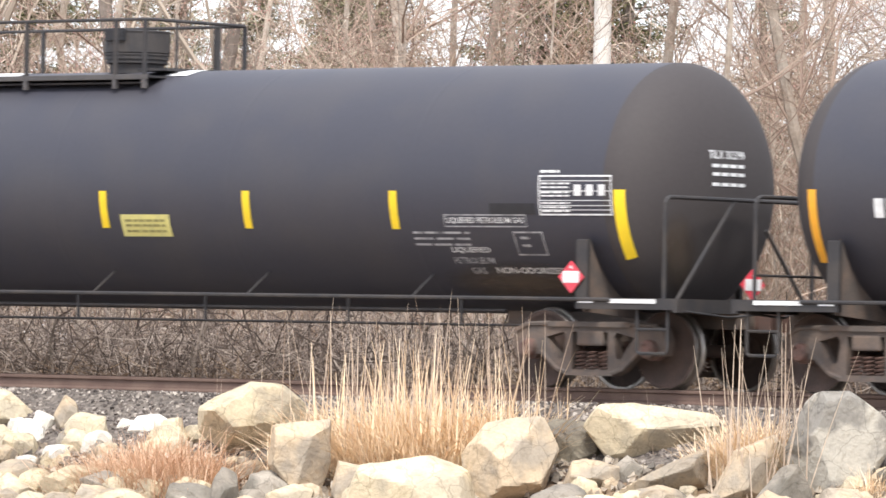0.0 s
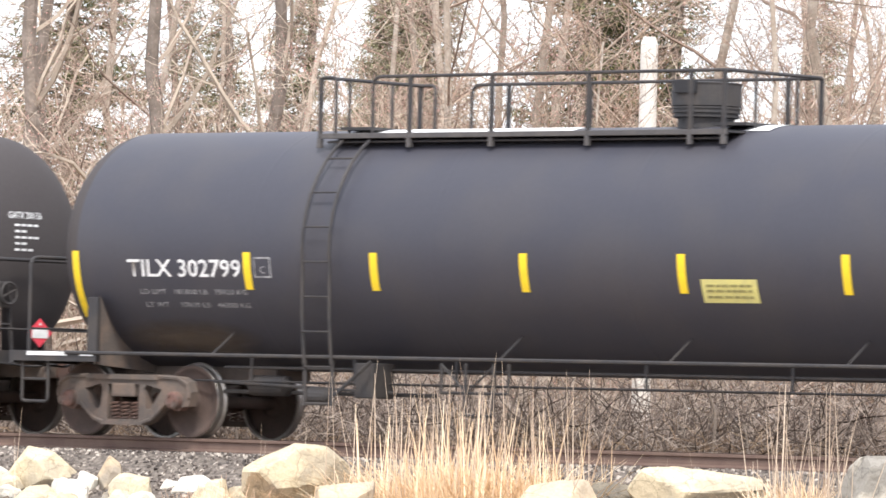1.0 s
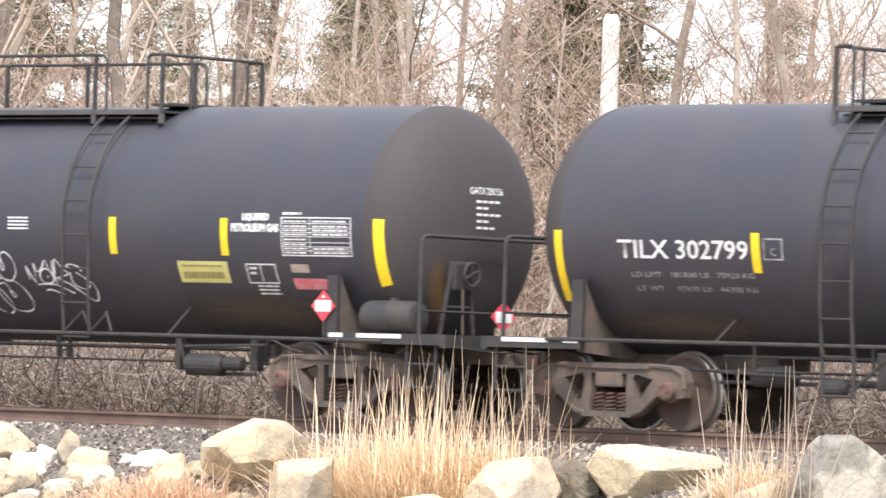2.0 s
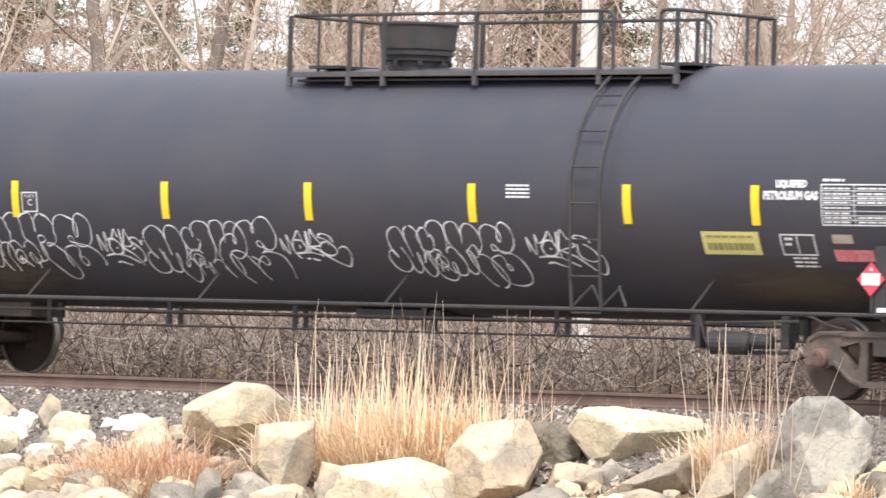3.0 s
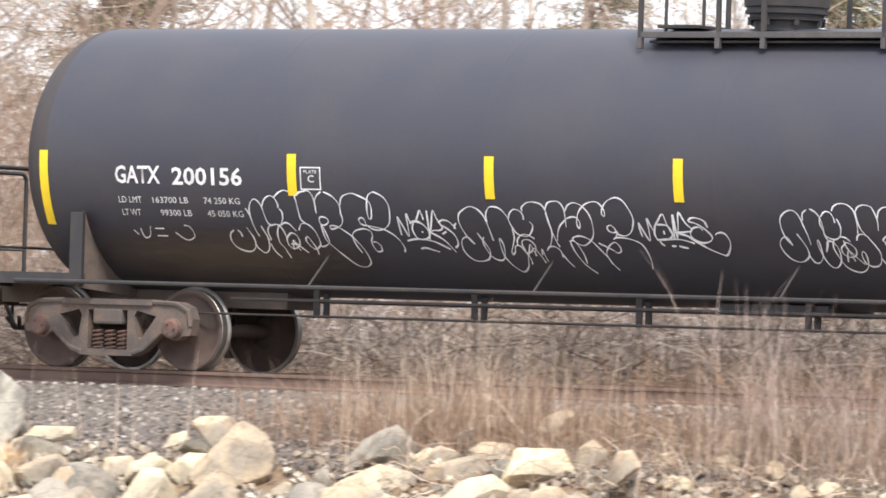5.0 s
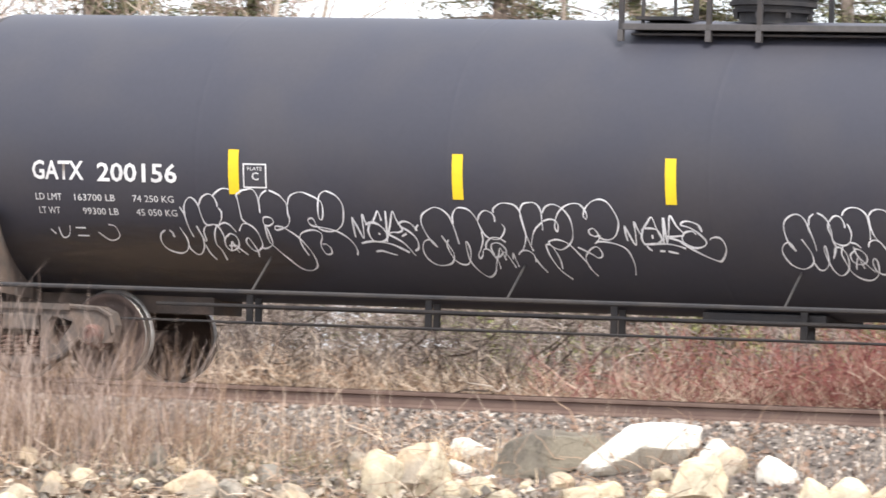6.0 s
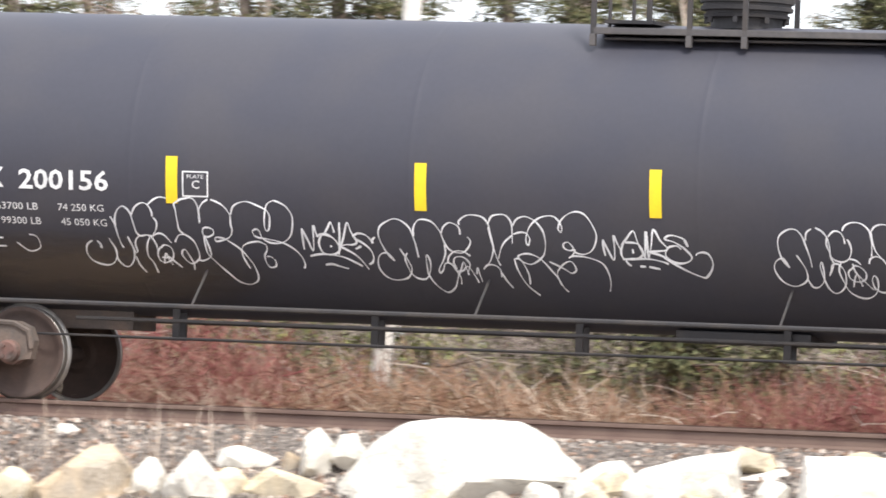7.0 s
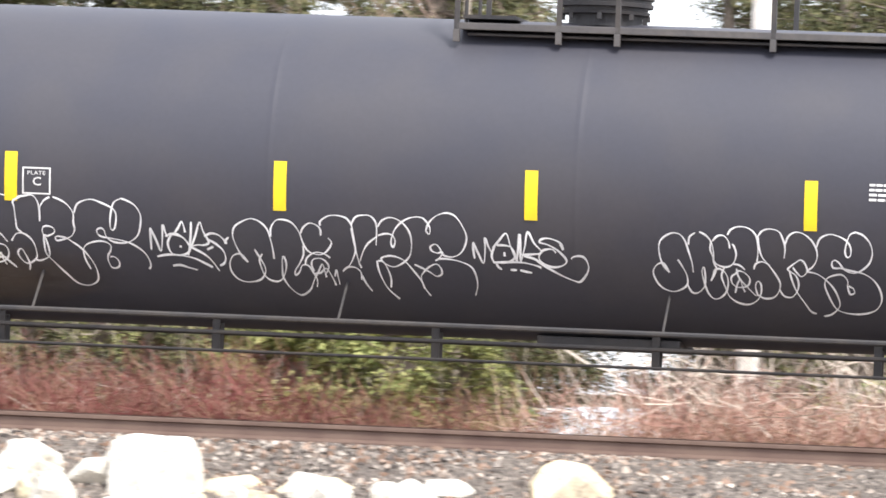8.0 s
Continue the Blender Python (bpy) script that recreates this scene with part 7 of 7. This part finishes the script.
KINDS = [
    bare_tree("bare_tree", "gnarled bare tree with grey bark and reddish buds", 41, 10, 0.17, 0.2, 0.72, DARK_BARK, PINK_TWIG, 1, (12, 7, 5, 4)),
    bare_tree("bare_tree", "slender bare tree with pale tan bark", 42, 13, 0.075, 0.12, 0.7, BARK, TWIG, 0, (20, 7, 5, 3)),
    bare_tree("bare_tree", "slender bare tree with pale tan bark", 43, 11, 0.06, 0.16, 0.75, BARK, TWIG, 0, (20, 7, 5, 3)),
    bare_tree("bare_tree", "bare tree with fine reddish budding twigs", 44, 9.5, 0.085, 0.17, 0.7, BARK, PINK_TWIG, 1, (16, 7, 5, 4)),
    bare_tree("bare_tree", "leaning bare tree with grey branches", 45, 9, 0.10, 0.2, 0.72, BARK, TWIG, 0, (15, 7, 5, 4)),
]
SAPLINGS = [
    bare_tree("sapling", "young bare sapling with reddish twigs", 51, 6.0, 0.03, 0.16, 0.7, BARK, PINK_TWIG, 1, (18, 7, 5), 0.04),
    bare_tree("sapling", "young bare sapling with tan twigs", 52, 5.2, 0.026, 0.17, 0.7, BARK, TWIG, 0, (18, 7, 5), 0.04),
    bare_tree("sapling", "young bare sapling with tan twigs", 53, 6.6, 0.034, 0.15, 0.6, BARK, WEED, 0, (18, 7, 5), 0.04),
]
SHRUBS = [
    bare_tree("bare_shrub", "dark leafless shrub with forking stems", 71, 1.9, 0.035, 0.24, 0.8, DARK_BARK, DARK_TWIG, 0, (9, 5, 4), 0.03),
    bare_tree("bare_shrub", "dark leafless shrub with leaning stems", 72, 1.6, 0.03, 0.3, 0.85, DARK_BARK, DARK_TWIG, 0, (9, 5, 4), 0.03),
]
CONIFERS = [conifer("dark green conifer behind the bare trees", 61, 13, 2.6, NEEDLE, 1.2), conifer("dark green conifer behind the bare trees", 62, 11, 2.2, NEEDLE, 1.0, 0.2)]
BUSH = conifer("low bright evergreen bush behind the track", 63, 3.0, 1.7, LEAF, 0.1, 0.1)

rnd = random.Random(5)


def plant(ob, x, y, s, turn=None):
    a = rnd.uniform(0, 360) if turn is None else turn
    o = copy_thing(ob, Matrix.Translation((x, y, bank_z(y) - 0.1)) @ pose(0, 0, 0, rnd.uniform(-3, 3), rnd.uniform(-3, 3), a))
    o.scale = (s, s, s)
    return o


def place_first(ob, x, y):
    ob.location = (x, y, bank_z(y) - 0.1)


def evergreen(x, y, sc):
    if not CLEARING[0] - 0.006 < x / y < CLEARING[1] + 0.006:
        plant(CONIFERS[rnd.randrange(2)], x, y, sc)


# the ones that stand out
place_first(KINDS[0], -68.0, 72.0)
plant(KINDS[0], -66.0, 72.6, 0.95)
plant(KINDS[0], -72.5, 73.5, 1.1)
plant(KINDS[0], -75.5, 77.0, 1.0)
plant(KINDS[4], -71.5, 75.5, 1.0)
plant(KINDS[4], -74.8, 80.0, 1.1)
place_first(KINDS[4], -62.5, 71.5)
plant(KINDS[4], -58.0, 74.0, 1.1)
place_first(KINDS[1], -60.0, 70.0)
place_first(KINDS[2], -55.5, 71.0)
place_first(KINDS[3], -63.5, 75.0)
place_first(CONIFERS[0], -70.5, 86.0)
place_first(CONIFERS[1], -69.6, 87.0)
for x, y, s in ((-73.5, 90, 1.2), (-62.5, 88, 1.0), (-58, 95, 0.9), (-92, 95, 1.2), (-50, 90, 0.95), (-44, 84, 0.9), (-38, 80, 0.85), (-35, 79, 0.78), (-32, 78, 0.84), (-29.5, 80, 0.8), (-27, 77, 0.86), (-22.5, 76, 0.86), (-18, 76, 0.9), (-14, 75, 0.9), (-13, 77, 0.95), (-7, 75, 0.95)):
    plant(CONIFERS[rnd.randrange(2)], x, y, s)
DARK_BUSH = conifer("dense dark evergreen shrub behind the track", 65, 2.8, 1.6, NEEDLE, 0.1, 0.1)
place_first(DARK_BUSH, -19.2, 65.7)
for x, y, sc in ((-18.1, 65.9, 0.8), (-24.4, 64.8, 0.75), (-23.2, 65.0, 0.6), (-16.6, 66.0, 0.8), (-15.2, 65.9, 0.75), (-20.6, 66.2, 0.6), (-13.9, 65.8, 0.75)):
    plant(DARK_BUSH, x, y, sc)
place_first(BUSH, -11.3, 65.0)
for x, y, s in ((-12.2, 65.4, 0.9), (-10.5, 64.9, 0.7), (-13.3, 66.3, 0.85), (-24.0, 67.0, 0.8), (-22.8, 67.5, 0.7), (-14.8, 66.8, 0.75), (-19.5, 67.5, 0.8), (-16.2, 67.2, 0.7), (-29.5, 68, 0.7)):
    plant(BUSH, x, y, s)
for k in range(26):
    x, y, sc = -34 + 1.25 * k + rnd.uniform(-0.5, 0.5), rnd.uniform(68.5, 73), rnd.uniform(0.6, 1.1)
    if not CLEARING[0] - 0.02 < x / y < CLEARING[1] + 0.02:
        plant(BUSH, x, y, sc)
for k in range(22):
    evergreen(-36 + 1.5 * k + rnd.uniform(-0.6, 0.6), rnd.uniform(76, 88), rnd.uniform(0.4, 0.7))
for k in range(24):
    evergreen(-25 + 0.9 * k + rnd.uniform(-0.5, 0.5), rnd.uniform(74, 90), rnd.uniform(0.65, 0.95))
place_first(SHRUBS[0], -58.0, 63.4)
place_first(SHRUBS[1], -52.5, 63.2)
for k in range(52):
    y = rnd.uniform(62.8, 64.6)
    plant(SHRUBS[k % 2], -76 + 0.85 * k + rnd.uniform(-0.5, 0.5), y, rnd.uniform(0.65, 1.15))
for i, o in enumerate(SAPLINGS):
    place_first(o, -64.0 + 4 * i, 69.0)
# the wood: denser to the west, thinning eastward
for k in range(46):
    y = rnd.uniform(71, 98)
    x = -y * rnd.uniform(0.6, 1.06)
    if -0.785 < x / y < -0.73 and k % 3 or -0.85 < x / y < -0.79 and k % 2 or x / y < -0.88 and y < 79:
        continue
    if abs(x / y + 0.8056) > 0.02 or y > 80:
        plant(KINDS[rnd.choice((0, 1, 1, 2, 2, 3, 4, 4))], x, y, rnd.uniform(0.75, 1.2))
for k in range(105):
    y = rnd.uniform(67.5, 86)
    x = -y * rnd.uniform(0.62, 1.06)
    if -0.785 < x / y < -0.73 and k % 3 or x / y < -0.88 and y < 76:
        continue
    if abs(x / y + 0.8056) > 0.02 or y > 74:
        plant(SAPLINGS[rnd.choice((0, 1, 1, 2, 2))], x, y, rnd.uniform(0.45, 0.9))
for k in range(16):
    y = rnd.uniform(72, 84)
    plant(KINDS[rnd.choice((1, 2, 4))], -y * rnd.uniform(0.05, 0.6), y, rnd.uniform(0.5, 0.8))

# evergreens far back in the wood, distance haze put into their needle colour
HAZED_NEEDLE = island_material("hazed_needles", (0.15, 0.145, 0.085), (0.38, 0.34, 0.22), 0.85, (0.25, 0.23, 0.14))
FAR_CONIFER = conifer("olive-brown evergreen far back in the wood, haze in its colour", 64, 13, 2.8, HAZED_NEEDLE, 0.8, 0.3)
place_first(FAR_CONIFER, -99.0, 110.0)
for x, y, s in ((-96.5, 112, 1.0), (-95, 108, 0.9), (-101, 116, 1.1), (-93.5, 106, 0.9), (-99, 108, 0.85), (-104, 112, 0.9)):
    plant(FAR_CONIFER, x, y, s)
plant(KINDS[3], -60.8, 80.5, 0.95)
plant(KINDS[3], -62.0, 82.5, 0.8)
plant(KINDS[3], -58.6, 78.4, 0.85)
plant(KINDS[3], -60.0, 80.2, 0.75)
plant(KINDS[3], -59.6, 78.0, 0.7)
plant(SAPLINGS[0], -57.0, 75.8, 1.0)
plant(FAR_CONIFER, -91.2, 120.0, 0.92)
plant(SAPLINGS[0], -57.6, 77.0, 0.9)
plant(SAPLINGS[0], -58.4, 76.0, 0.7)
for k in range(18):
    y = rnd.uniform(69, 79)
    plant(SAPLINGS[k % 3], -y * rnd.uniform(0.7, 0.8), y, rnd.uniform(0.5, 0.72))


# ---- old poles ----
def pole(x, y, top, r, lean=0.0):
    bm = bmesh.new()
    z0 = bank_z(y) - 0.3
    pts = [(x + lean * (z0 + (top - z0) * k), y, z0 + (top - z0) * k) for k in (0, 0.25, 0.5, 0.75, 0.985, 1.0)]
    tube(bm, pts[:5], r, 14, r * 0.88, False)
    tube(bm, pts[4:], r * 0.88, 14, r * 0.6)
    return tagged(part("utility_pole", bm, POLE, smooth=True), "weathered pale wooden utility pole", "utility pole", "old poles behind the track")


pole(-56.4, 70, 5.74, 0.14)
pole(-22.66, 66, 7.5, 0.11, 0.05)
pole(-8.0, 69, 7.5, 0.125)


FINE_PRINT = ("small_print", "end_print", "service_table", "stencilled_note", "load_lettering")
for o in scene.objects:
    if o.name.split(".")[0] in FINE_PRINT:
        tagged(o, kind="stuff")


def motions():
    """The train rolls at 8.5 metres a second, its wheels turning with it."""
    for ob, x4 in ((A, -0.94), (B, -21.7), (C, -42.24), (D, -62.78)):
        walk(ob, [(t, pose(x4 + 8.47 * (t - 4) - 0.002 * (t - 4) ** 2, TRACK_Y, 0)) for t in range(9)])
    for ob, x in WHEELSETS:
        walk(ob, [(2 * k / FPS, pose(x, 0, 0.463, 0, math.degrees(8.47 * 2 * k / FPS / 0.463) % 360, 0)) for k in range(121)])


motions()
